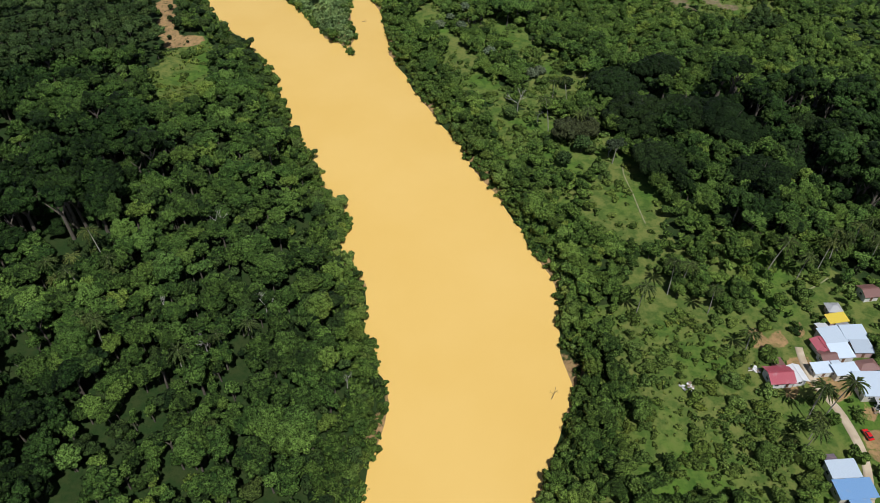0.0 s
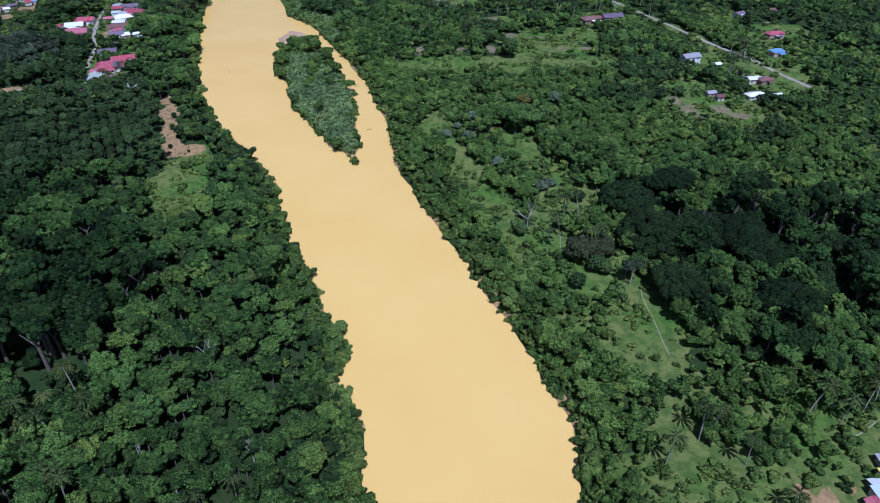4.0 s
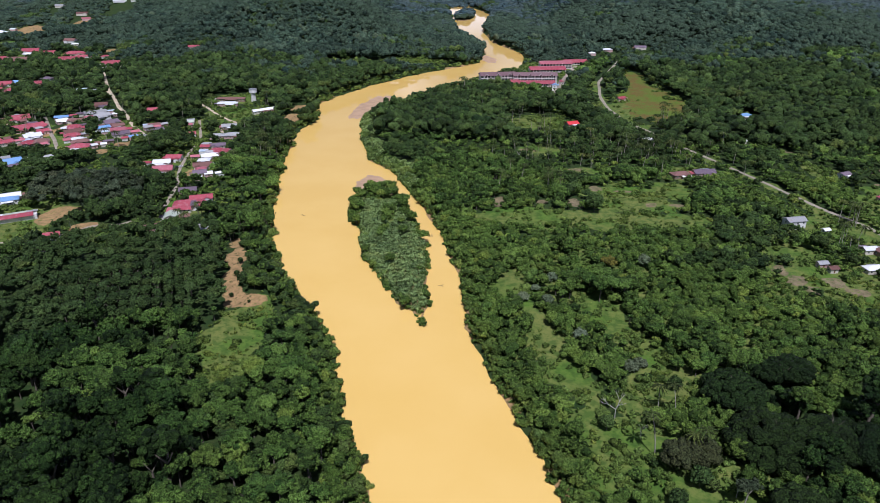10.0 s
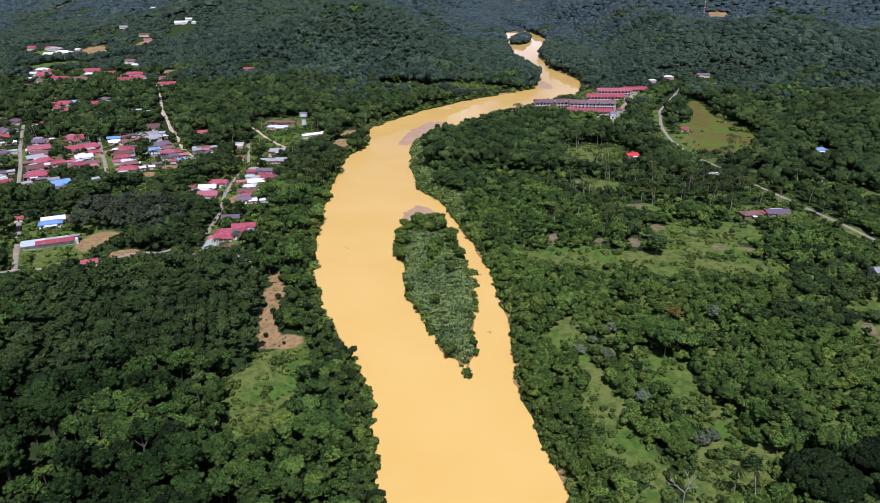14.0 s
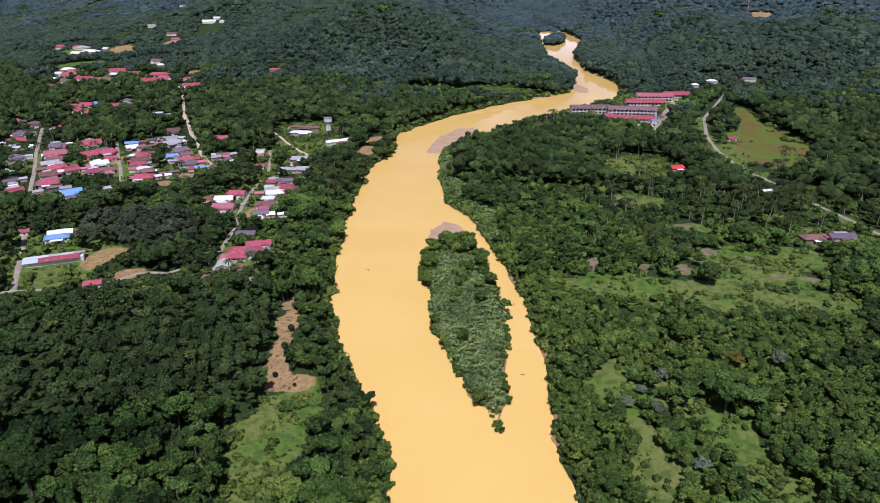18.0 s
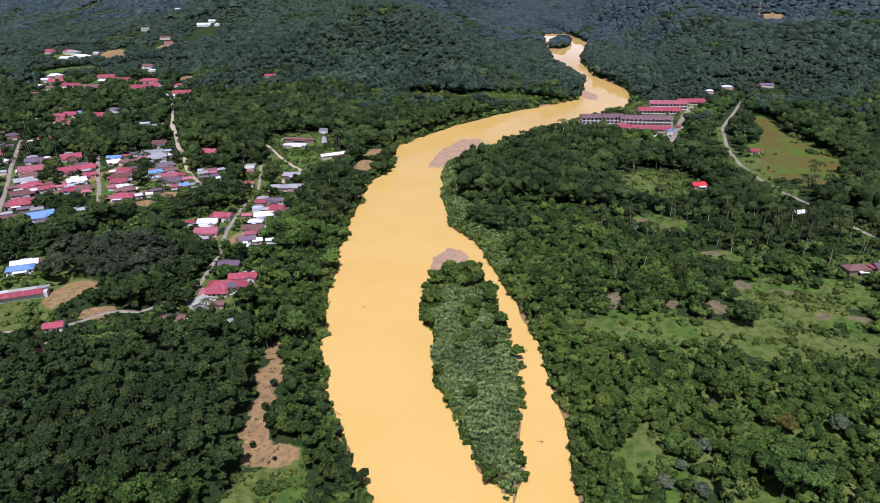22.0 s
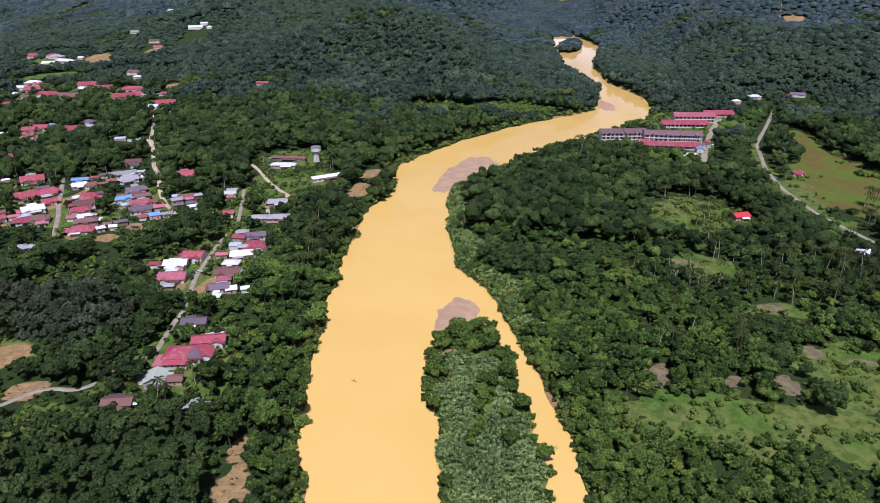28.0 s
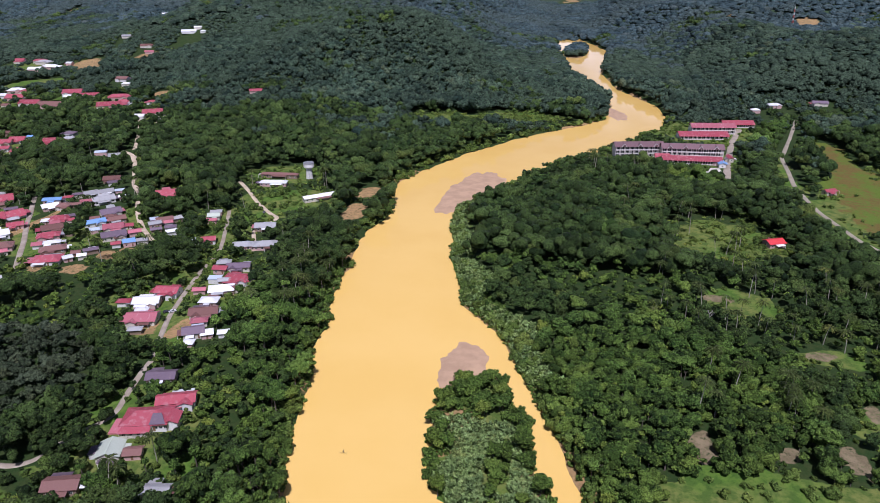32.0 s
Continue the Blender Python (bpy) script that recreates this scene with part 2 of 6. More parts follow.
def ground_material():
    m, nt, p = blank("ground_cover")
    where = place(nt)
    big, mid, fine = tex_noise(nt, where, 28.0, 5), tex_noise(nt, where, 5.0, 6, 0.65), tex_noise(nt, where, 0.7, 6, 0.7)
    grass = mixed(nt, ramp(nt, big, 0.34, 0.58), (0.092, 0.17, 0.02), (0.165, 0.185, 0.044))
    grass = mixed(nt, math_node(nt, "MULTIPLY", ramp(nt, mid, 0.42, 0.6), 0.7), grass, (0.045, 0.1, 0.013))
    litter = mixed(nt, ramp(nt, mid, 0.4, 0.6), (0.02, 0.045, 0.008), (0.034, 0.052, 0.012))
    earth = mixed(nt, ramp(nt, mid, 0.35, 0.65), (0.42, 0.262, 0.118), (0.29, 0.185, 0.085))
    kinds = {}
    for kind in ("grassy", "bare", "tilled", "meadow", "wooded"):
        a = nt.nodes.new("ShaderNodeAttribute")
        a.attribute_name = kind
        ragged = math_node(nt, "ADD", a.outputs["Fac"], math_node(nt, "MULTIPLY", math_node(nt, "SUBTRACT", mid, 0.5), 0.9))
        kinds[kind] = ramp(nt, ragged, 0.42, 0.58)
    grass = mixed(nt, kinds["meadow"], grass, mixed(nt, ramp(nt, math_node(nt, "ADD", math_node(nt, "MULTIPLY", big, 0.6), math_node(nt, "MULTIPLY", mid, 0.4)), 0.44, 0.58), (0.105, 0.155, 0.018), (0.15, 0.105, 0.028)))
    col = mixed(nt, kinds["grassy"], litter, grass)
    far = tex_noise(nt, where, 14.0, 6, 0.7)
    col = mixed(nt, kinds["wooded"], col, mixed(nt, ramp(nt, far, 0.35, 0.65), (0.02, 0.04, 0.02), (0.05, 0.085, 0.04)))
    tufts = ramp(nt, tex_noise(nt, where, 2.6, 6, 0.7), 0.34, 0.48)
    col = mixed(nt, math_node(nt, "MULTIPLY", kinds["bare"], tufts), col, earth)
    soil = mixed(nt, ramp(nt, mid, 0.35, 0.65), (0.25, 0.195, 0.115), (0.15, 0.12, 0.065))
    col = mixed(nt, math_node(nt, "MULTIPLY", kinds["tilled"], tufts), col, soil)
    weeds = tex_noise(nt, where, 1.6, 6, 0.75)
    col = mixed(nt, math_node(nt, "MULTIPLY", ramp(nt, weeds, 0.5, 0.62), 0.6), col, mixed(nt, 1.0, col, (0.5, 0.7, 0.45), "MULTIPLY"))
    col = mixed(nt, math_node(nt, "MULTIPLY", fine, 0.45), col, mixed(nt, 0.6, col, (0.01, 0.01, 0.005)))
    nt.links.new(col, p.inputs["Base Color"])
    p.inputs["Roughness"].default_value = 0.95
    p.inputs["Specular IOR Level"].default_value = 0.2
    bump(nt, p, math_node(nt, "ADD", fine, mid), 0.9, 0.35)
    return m


def water_material():
    m, nt, p = blank("muddy_water")
    where = place(nt)
    swirl = tex_noise(nt, where, 70.0, 4)
    silt = mixed(nt, ramp(nt, swirl, 0.3, 0.7), (0.66, 0.43, 0.115), (0.69, 0.46, 0.135))
    nt.links.new(silt, p.inputs["Base Color"])
    p.inputs["Roughness"].default_value, p.inputs["IOR"].default_value = 0.04, 1.36
    ripple = math_node(nt, "ADD", tex_noise(nt, where, 2.2, 4, 0.6), tex_noise(nt, where, 0.5, 3))
    bump(nt, p, ripple, 0.12, 0.02)
    return m


GROUND, WATER = ground_material(), water_material()


def roofing(name, colour, rust=(0.2, 0.11, 0.06), worn=0.55, gloss=0.45, pitch=0.35):
    """Corrugated sheet: ribs across, faded and streaked."""
    m, nt, p = blank(name)
    where = place(nt, True)
    wave = node(nt, "ShaderNodeTexWave", Scale=1.0 / pitch, Distortion=0.0)
    wave.bands_direction = "X"
    nt.links.new(where, wave.inputs["Vector"])
    random_tone = nt.nodes.new("ShaderNodeObjectInfo").outputs["Random"]
    col = mixed(nt, random_tone, tuple(0.78 * v for v in colour), tuple(min(0.85, 1.18 * v + 0.02) for v in colour))
    col = mixed(nt, ramp(nt, tex_noise(nt, where, 2.6, 6, 0.65), worn, worn + 0.2), col, rust)
    col = mixed(nt, math_node(nt, "MULTIPLY", wave.outputs["Fac"], 0.25), col, tuple(0.6 * v for v in colour))
    nt.links.new(col, p.inputs["Base Color"])
    p.inputs["Roughness"].default_value = gloss
    p.inputs["Metallic"].default_value = 0.0
    bump(nt, p, wave.outputs["Fac"], 0.5, 0.05)
    return m


ROOFS = {
    "R": (roofing("red_roof", (0.33, 0.055, 0.075), (0.4, 0.19, 0.2), 0.5), "red"),
    "P": (roofing("rose_roof", (0.4, 0.12, 0.145), (0.5, 0.34, 0.34)), "rose-red"),
    "M": (roofing("maroon_roof", (0.17, 0.08, 0.065)), "maroon-brown"),
    "V": (roofing("slate_roof", (0.14, 0.1, 0.13), (0.26, 0.2, 0.18)), "slate-purple"),
    "G": (roofing("grey_roof", (0.33, 0.33, 0.33), (0.24, 0.17, 0.13)), "grey weathered"),
    "W": (roofing("white_roof", (0.74, 0.75, 0.76), (0.5, 0.47, 0.43), 0.62), "white"),
    "B": (roofing("blue_roof", (0.16, 0.3, 0.52), (0.3, 0.35, 0.42)), "blue"),
    "T": (roofing("teal_roof", (0.47, 0.52, 0.42), (0.45, 0.44, 0.36)), "pale green"),
    "C": (roofing("zinc_roof", (0.52, 0.6, 0.68), (0.32, 0.25, 0.22), 0.66), "light zinc"),
    "S": (roofing("scarlet_roof", (0.52, 0.03, 0.035), (0.4, 0.1, 0.1), 0.7), "bright red"),
    "Y": (roofing("yellow_roof", (0.75, 0.55, 0.06), (0.6, 0.42, 0.1), 0.7), "yellow"),
}
WALL_PAINT = [surface("cream_plaster", (0.62, 0.58, 0.48), (0.52, 0.48, 0.4), 2.5, 0.3, 0.85, 0.01, dirt=(0.35, 0.31, 0.25)),
              surface("white_plaster", (0.72, 0.71, 0.68), (0.62, 0.61, 0.58), 2.5, 0.3, 0.85, 0.01, dirt=(0.42, 0.39, 0.34)),
              surface("rose_plaster", (0.55, 0.36, 0.33), (0.48, 0.32, 0.29), 2.5, 0.3, 0.85, 0.01, dirt=(0.33, 0.25, 0.22)),
              surface("board_wall", (0.26, 0.18, 0.12), (0.2, 0.15, 0.11), 1.5, 0.2, 0.85, 0.02, dirt=(0.14, 0.11, 0.08))]
TRIM = surface("white_trim", (0.7, 0.69, 0.66), (0.6, 0.59, 0.55), 1.5, 0.2, 0.6, 0.005)
DOOR_WOOD = surface("door_wood", (0.2, 0.1, 0.05), (0.14, 0.07, 0.04), 0.8, 0.1, 0.6, 0.01)
METAL = surface("galvanised_steel", (0.42, 0.43, 0.43), (0.32, 0.32, 0.32), 1.0, 0.1, 0.45, 0.005, 0.6)
MAST_RED = surface("mast_paint", (0.5, 0.06, 0.04), (0.42, 0.07, 0.05), 2.0, 0.3, 0.5, 0.003)
RUBBER = surface("tyre_rubber", (0.03, 0.03, 0.03), (0.045, 0.043, 0.04), 0.5, 0.08, 0.9, 0.005)
m, nt, p = blank("window_glass")
p.inputs["Base Color"].default_value = (0.02, 0.025, 0.03, 1)
p.inputs["Roughness"].default_value = 0.08
GLASS = m

# ---- the plan: river, land, lanes (metres; +y is upstream) ----
BANK_WEST = [(-30, -60), (-22, 40), (-22, 104), (-20, 124), (-18, 136), (-20, 155), (-24, 166), (-29, 197), (-41, 216), (-36, 228), (-46, 243), (-53, 264), (-71, 298), (-86, 336), (-108, 381), (-130, 412), (-162, 464), (-184, 516), (-207, 609), (-220, 662), (-228, 712), (-235, 740), (-230, 801), (-252, 861), (-234, 936), (-204, 1001), (-162, 1072), (-105, 1140), (-82, 1185), (-78, 1250), (-74, 1262), (-106, 1384), (-148, 1511), (-189, 1741), (-240, 2079), (-330, 2300)]
BANK_EAST = [(20, -60), (24, 40), (30, 104), (38, 122), (46, 141), (44, 156), (45, 177), (43, 191), (38, 211), (30, 232), (24, 252), (11, 281), (-1.4, 311), (-16, 349), (-29, 385), (-41, 442), (-57, 502), (-79, 558), (-120, 639), (-143, 663), (-163, 719), (-177, 777), (-184, 826), (-168, 860), (-140, 925), (-100, 990), (-58, 1060), (-22, 1130), (-9, 1200), (-20, 1273), (-73, 1386), (-104, 1538), (-106, 1836), (-194, 2094), (-270, 2300)]
ISLAND_WEST = [(-54, 389), (-70, 405), (-88, 436), (-104, 465), (-115, 503), (-130, 530), (-132, 570), (-128, 585)]
ISLAND_EAST = [(-53, 389), (-52, 408), (-59, 449), (-68, 494), (-78, 520), (-94, 561), (-110, 591), (-115, 590)]
LANE_RIVER = [(-273, 559), (-281, 576), (-292, 601), (-299, 624), (-308, 657), (-312, 684), (-321, 706), (-333, 731), (-349, 764)]
LANE_TOWER = [(-379, 832), (-355, 806), (-334, 782), (-312, 761), (-303, 757), (-308, 741), (-311, 731), (-291, 694)]
LANE_DIRT = [(-368, 695), (-376, 701), (-392, 716), (-416, 744), (-440, 780), (-459, 799), (-497, 852), (-522, 882), (-542, 892)]
LANE_DIRT_FAR = [(-497, 852), (-526, 890), (-556, 936), (-586, 982), (-614, 1019)]
LANE_GREY = [(-421, 631), (-436, 650), (-452, 671), (-475, 698), (-495, 724), (-521, 757)]
LANE_WEST = [(-480, 593), (-518, 640), (-565, 694), (-611, 751), (-640, 788)]
LANE_BEND = [(-371, 422), (-349, 435), (-333, 442), (-315, 452), (-302, 460), (-296, 477), (-287, 481), (-280, 479), (-272, 487), (-272, 500), (-266, 509), (-262, 518), (-267, 532), (-271, 547), (-273, 560)]
LANE_SPUR = [(-346, 432), (-366, 457), (-386, 482), (-409, 510), (-416, 518)]
ROAD_EAST = [(132, 1195), (111, 1111), (87, 1021), (82, 936), (87, 867), (100, 811), (120, 766)]
ROAD_EAST_B = [(117, 773), (139, 726), (159, 682), (186, 627), (202, 595), (217, 567), (230, 546), (237, 517), (252, 483)]
LANE_YARD = [(123, 158), (121, 149), (122, 137), (126, 132), (126, 122), (127, 116), (124, 106), (117, 89)]
LANE_SCHOOL = [(29, 940), (37, 1001), (48, 1070), (64, 1138)]
PATH_LAWN = [(84, 267), (82, 260), (84, 245), (84, 233), (85, 221)]
PATH_YARD = [(130, 181), (137, 183), (143, 187), (148, 191)]
EARTH = [(-186, 463, 3, 10), (-179, 446, 4.5, 11), (-173, 433, 5, 10), (-169, 419, 4.5, 10), (-166, 405, 4, 9), (-160, 396, 6, 8), (-152, 389, 11, 8), (-301, 475, 8, 7), (-332, 493, 10, 17), (-473, 694, 3, 61)]
EARTH_FAR = [(-885, 1412, 12, 26), (-941, 1337, 22, 24), (-1472, 1921, 30, 60), (-1008, 1223, 14, 24), (293, 1968, 30, 34), (142, 1985, 11, 40), (-387, 641, 6, 7), (-380, 667, 8, 6), (-375, 676, 5, 5), (-411, 635, 5, 8), (-299, 586, 10, 10), (-279, 591, 5, 12), (-256, 784, 8, 18), (-261, 832, 9, 18), (-684, 1166, 11, 18), (-584, 1118, 7, 19), (-963, 1365, 20, 29)]
EARTH_FIELD = [(151, 464, 4, 7), (156, 452, 5, 7), (162, 441, 4, 5), (177, 453, 6, 6), (186, 442, 7, 5)]
EARTH_FIELD += [(235, 773, 8, 5), (232, 717, 4, 4), (274, 632, 4, 4), (-22, 560, 4, 9), (10, 560, 4, 8), (34, 563, 4, 9), (108, 570, 5, 4), (90, 568, 4, 3), (122, 528, 4, 3), (-21, 556, 5, 9), (37, 558, 3, 6), (52, 598, 5, 8), (73, 596, 7, 3), (40, 644, 7, 4), (-3, 697, 8, 4)]
EARTH_YARD = [(127, 139, 6, 7), (132, 118, 6, 7), (121, 146, 4, 5), (110, 161, 2, 5), (116, 160, 3, 3), (128, 164, 2, 5), (134, 130, 4, 4), (114, 139, 2, 4)]
LAWN = [(79, 236, 12, 23), (82, 258, 6, 15)]
LAWN_SOUTH = [(79, 188, 6, 10), (82, 171, 12, 9), (93, 161, 12, 12), (89, 142, 18, 10), (79, 118, 10, 8), (77, 105, 12, 5), (93, 120, 9, 8), (58, 116, 6, 12), (135, 180, 10, 10), (152, 166, 6, 8), (106, 161, 8, 11), (65, 151, 6, 15)]
LAWN_EAST = [(168, 482, 14, 16), (168, 458, 18, 19), (188, 437, 21, 16), (191, 552, 4, 10), (199, 542, 12, 12), (276, 609, 23, 22), (229, 507, 24, 31), (237, 666, 8, 20), (231, 704, 10, 11), (151, 755, 7, 8), (207, 573, 7, 12), (42, 775, 12, 9), (227, 832, 9, 9)]
LAWN_EAST += [(46, 643, 14, 9), (8, 692, 20, 17), (75, 590, 34, 17), (60, 541, 66, 8), (5, 531, 40, 9), (47, 523, 12, 9), (92, 540, 16, 10)]
LAWN_EAST += [(x - 2, y - 3, 7, 12) for x, y in ((85, 1020), (84, 990), (82, 965), (83, 940), (84, 915), (87, 890), (90, 867), (96, 845), (100, 825), (107, 805), (114, 788), (160, 682), (170, 664), (181, 642), (192, 618), (203, 595))]
LAWN_WEST = [(-346, 460, 22, 20), (-275, 458, 16, 16), (-145, 356, 14, 26), (-135, 328, 11, 18), (-380, 509, 16, 15)]
LAWN_NORTH = [(-934, 1189, 22, 36), (-913, 1224, 13, 26), (-349, 852, 29, 31), (-323, 788, 23, 28), (-296, 802, 21, 20), (-345, 750, 6, 23), (-19, 1122, 43, 28), (42, 1084, 7, 36), (-263, 1122, 41, 25), (-179, 1143, 40, 25), (11, 793, 33, 39), (104, 875, 16, 43)]
MEADOW = [(139, 906, 29, 91), (156, 882, 16, 36), (136, 1028, 13, 64)]
LAWN_RUNS = [(5, [(2, 405), (8, 381), (14, 360), (21, 338), (29, 331)]), (5.5, [(42, 403), (49, 386), (56, 370), (62, 352), (72, 340)]), (3, [(30, 415), (38, 406), (46, 400)]), (7, [(61, 350), (51, 330), (44, 309), (34, 291), (33, 278)]), (7, [(44, 305), (52, 291), (59, 280), (62, 267)]), (4, [(77, 301), (75, 282)]), (5, [(73, 340), (64, 327), (52, 326)]), (4, [(-5, 436), (-1, 415)]), (6, [(81, 266), (81, 252)]), (3, [(32, 324), (28, 303)]), (5, [(0, 532), (18, 534), (38, 536)]), (9, [(50, 537), (74, 537), (99, 541), (122, 541)]), (13, [(56, 589), (75, 594), (92, 590), (104, 602)]), (11, [(63, 566), (83, 571), (96, 570)]), (4, [(-5, 440), (-9, 428), (-14, 414)]), (4, [(35, 465), (36, 458)]), (4, [(33, 409), (37, 405)]), (4, [(-145, 394), (-136, 371), (-133, 357), (-130, 341), (-126, 330)])]
LAWN_ROUND = [(67, 335, 7), (56, 264, 8), (66, 276, 9), (70, 274, 6), (35, 304, 7), (51, 284, 4)]
LAWN_PALE = [(28, 373, 8), (50, 348, 8), (55, 352, 7), (6, 419, 6)]
LAWN_PALM = [(57, 317), (64, 315)]
LAWN_BARE = [(39, 312)]
LAWN_TALL = [(79, 267, 9)]
FIELD_ROUND = [(47, 546, 15), (79, 606, 6), (94, 604, 7)]
FIELD_PALE = [(14, 431, 8), (0, 407, 7), (13, 406, 7), (22, 465, 5)]
YELLOW = [(49, 452, 9)]
GREYISH = [(70, 458, 8)]


def smooth(v, lo, hi):
    v = np.clip((np.asarray(v, float) - lo) / (hi - lo), 0, 1)
    return v * v * (3 - 2 * v)


def value_noise(x, y, size, seed=0):
    """Smooth value noise, 0 to 1."""
    x, y = np.asarray(x, float) / size + 1000, np.asarray(y, float) / size + 1000
    i, j = np.floor(x).astype(np.int64), np.floor(y).astype(np.int64)
    u, v = x - i, y - j
    u, v = u * u * (3 - 2 * u), v * v * (3 - 2 * v)

    def h(a, b):
        n = (a * 374761393 + b * 668265263 + seed * 982451653) & 0x7FFFFFFF
        n = ((n ^ (n >> 13)) * 1274126177) & 0x7FFFFFFF
        return ((n ^ (n >> 16)) & 0xFFFF) / 65535.0
    return (h(i, j) * (1 - u) + h(i + 1, j) * u) * (1 - v) + (h(i, j + 1) * (1 - u) + h(i + 1, j + 1) * u) * v


def edge(points, y):
    a = np.array(points, float)
    return np.interp(y, a[:, 1], a[:, 0])


def in_water(x, y):
    """Metres into the river from the nearer bank; negative on land."""
    ragged = 5.0 * (value_noise(x * 0, y, 17, 3) - 0.5) + 3.0 * (value_noise(x * 0, y, 6, 4) - 0.5)
    ragged2 = 4.0 * (value_noise(x * 0, y, 21, 5) - 0.5) + 2.0 * (value_noise(x * 0, y, 7, 6) - 0.5)
    return np.minimum(x - edge(BANK_WEST, y) + ragged, edge(BANK_EAST, y) - x + ragged2)


def in_island(x, y):
    side = np.minimum(x - edge(ISLAND_WEST, y), edge(ISLAND_EAST, y) - x) + 4.0 * (value_noise(x * 0, y, 11, 7) - 0.5)
    return np.minimum(side, np.minimum(y - 385, 590 - y))


def far_island(x, y):
    return 1 - np.hypot((x + 163) / 24, (y - 1800) / 100)


HILLS = [(-420, 1430, 210, 160, 60), (-760, 1750, 300, 260, 60), (-150, 2650, 420, 260, 34), (320, 2300, 300, 240, 40), (820, 2500, 420, 300, 50),
         (-1300, 2300, 500, 300, 75), (-500, 3200, 600, 400, 60), (500, 3300, 700, 400, 70), (-1500, 3400, 700, 450, 100), (330, 1520, 200, 200, 45), (560, 1200, 200, 240, 24), (60, 1750, 150, 130, 40), (-620, 1950, 220, 160, 55)]


def height(x, y):
    x, y = np.asarray(x, float), np.asarray(y, float)
    d = in_water(x, y)
    land = 5.2 + 2.4 * (value_noise(x, y, 70, 1) - 0.3) + 0.7 * (value_noise(x, y, 18, 2) - 0.5)
    away = smooth(-d, 60, 260)
    for cx, cy, rx, ry, up in HILLS:
        land = land + away * 1.35 * up * np.exp(-((x - cx) / rx) ** 2 - ((y - cy) / ry) ** 2)
    land = land + away * smooth(y, 1250, 2200) * (60 * value_noise(x, y, 420, 8) ** 1.5 + 26 * value_noise(x, y, 170, 9))
    z = np.where(d > 0, -2.2 * smooth(d, -1, 5), np.interp(-d, [0, 3, 9, 24], [0, 1.8, 3.4, 0]) * (-d < 24) * (1 - smooth(-d, 9, 24)) + land * smooth(-d, 5, 24))
    isl = in_island(x, y)
    z = np.maximum(z, np.where(isl > -2, np.interp(isl, [-2, 0, 4, 14], [-2.2, 0.1, 1.5, 2.6]), -9))
    f = far_island(x, y)
    return np.maximum(z, np.where(f > -0.1, np.interp(f, [-0.1, 0, 0.4], [-2, 0.1, 2]), -9))


def blobs(rows, x, y):
    """1 inside any of the ragged ellipses, fading to 0 outside."""
    best = np.full(np.shape(x), -9.0)
    wob = 0.7 * (value_noise(x, y, 8, 11) - 0.5) + 0.45 * (value_noise(x, y, 22, 12) - 0.5)
    for cx, cy, rx, ry in rows:
        best = np.maximum(best, 1.25 - np.hypot((x - cx) / rx, (y - cy) / ry))
    return np.clip((best + wob) * 2.2, 0, 1)


def lane_gap(rows, x, y):
    """Distance to a lane's middle."""
    best = np.full(np.shape(x), 1e9)
    for (ax, ay), (bx, by) in zip(rows, rows[1:]):
        dx, dy = bx - ax, by - ay
        t = np.clip(((x - ax) * dx + (y - ay) * dy) / (dx * dx + dy * dy), 0, 1)
        best = np.minimum(best, np.hypot(x - ax - t * dx, y - ay - t * dy))
    return best


LANES = [(LANE_RIVER, 2.7, CONCRETE, "concrete"), (LANE_TOWER, 3.0, DIRT_ROAD, "pale earth"), (LANE_DIRT, 3.8, DIRT_ROAD, "pale earth"), (LANE_DIRT_FAR, 3.6, DIRT_ROAD, "pale earth"),
         (LANE_GREY, 3.4, CONCRETE, "concrete"), (LANE_WEST, 3.4, CONCRETE, "concrete"), (LANE_BEND, 2.5, CONCRETE, "concrete"), (LANE_SPUR, 3.4, CONCRETE, "concrete"),
         (ROAD_EAST, 3.6, ASPHALT, "grey asphalt"), (ROAD_EAST_B, 3.4, ASPHALT, "grey asphalt"), (LANE_YARD, 2.6, DIRT_ROAD, "pale earth"), (LANE_SCHOOL, 6.0, CONCRETE, "concrete"),
         (PATH_LAWN, 0.5, TRODDEN, "trodden earth"), (PATH_YARD, 0.5, TRODDEN, "trodden earth")]
# open ground about the homes
YARDS = [(-300, 620, 40, 60), (-245, 505, 30, 40), (-440, 690, 40, 40), (-520, 690, 40, 40), (-410, 720, 25, 40), (-330, 740, 30, 40), (-640, 890, 50, 40), (-600, 1060, 50, 40), (-780, 1090, 110, 60),
         (-1020, 1330, 70, 50), (140, 150, 30, 40), (215, 500, 50, 60), (260, 570, 40, 40), (135, 640, 40, 20), (0, 1000, 60, 30), (30, 1100, 60, 50), (-370, 490, 50, 40)]
LAWN_SOUTH.append((94, 140, 26, 36))
ALL_EARTH = EARTH + EARTH_FAR + EARTH_FIELD + EARTH_YARD
def along(runs):
    """Rounds of grass set close together along a line."""
    rows = []
    for r, line in runs:
        for (ax, ay), (bx, by) in zip(line, line[1:]):
            n = max(1, int(hypot(bx - ax, by - ay) / r))
            for k in range(n + 1):
                wide = r * (0.7 + 0.65 * abs(sin(2.3 * len(rows))))
                rows.append((ax + (bx - ax) * k / n, ay + (by - ay) * k / n - 1.5, wide, wide + 2))
    return rows


GLADES = along(LAWN_RUNS)
ALL_LAWN = LAWN + LAWN_SOUTH + LAWN_EAST + LAWN_WEST + LAWN_NORTH + MEADOW + GLADES


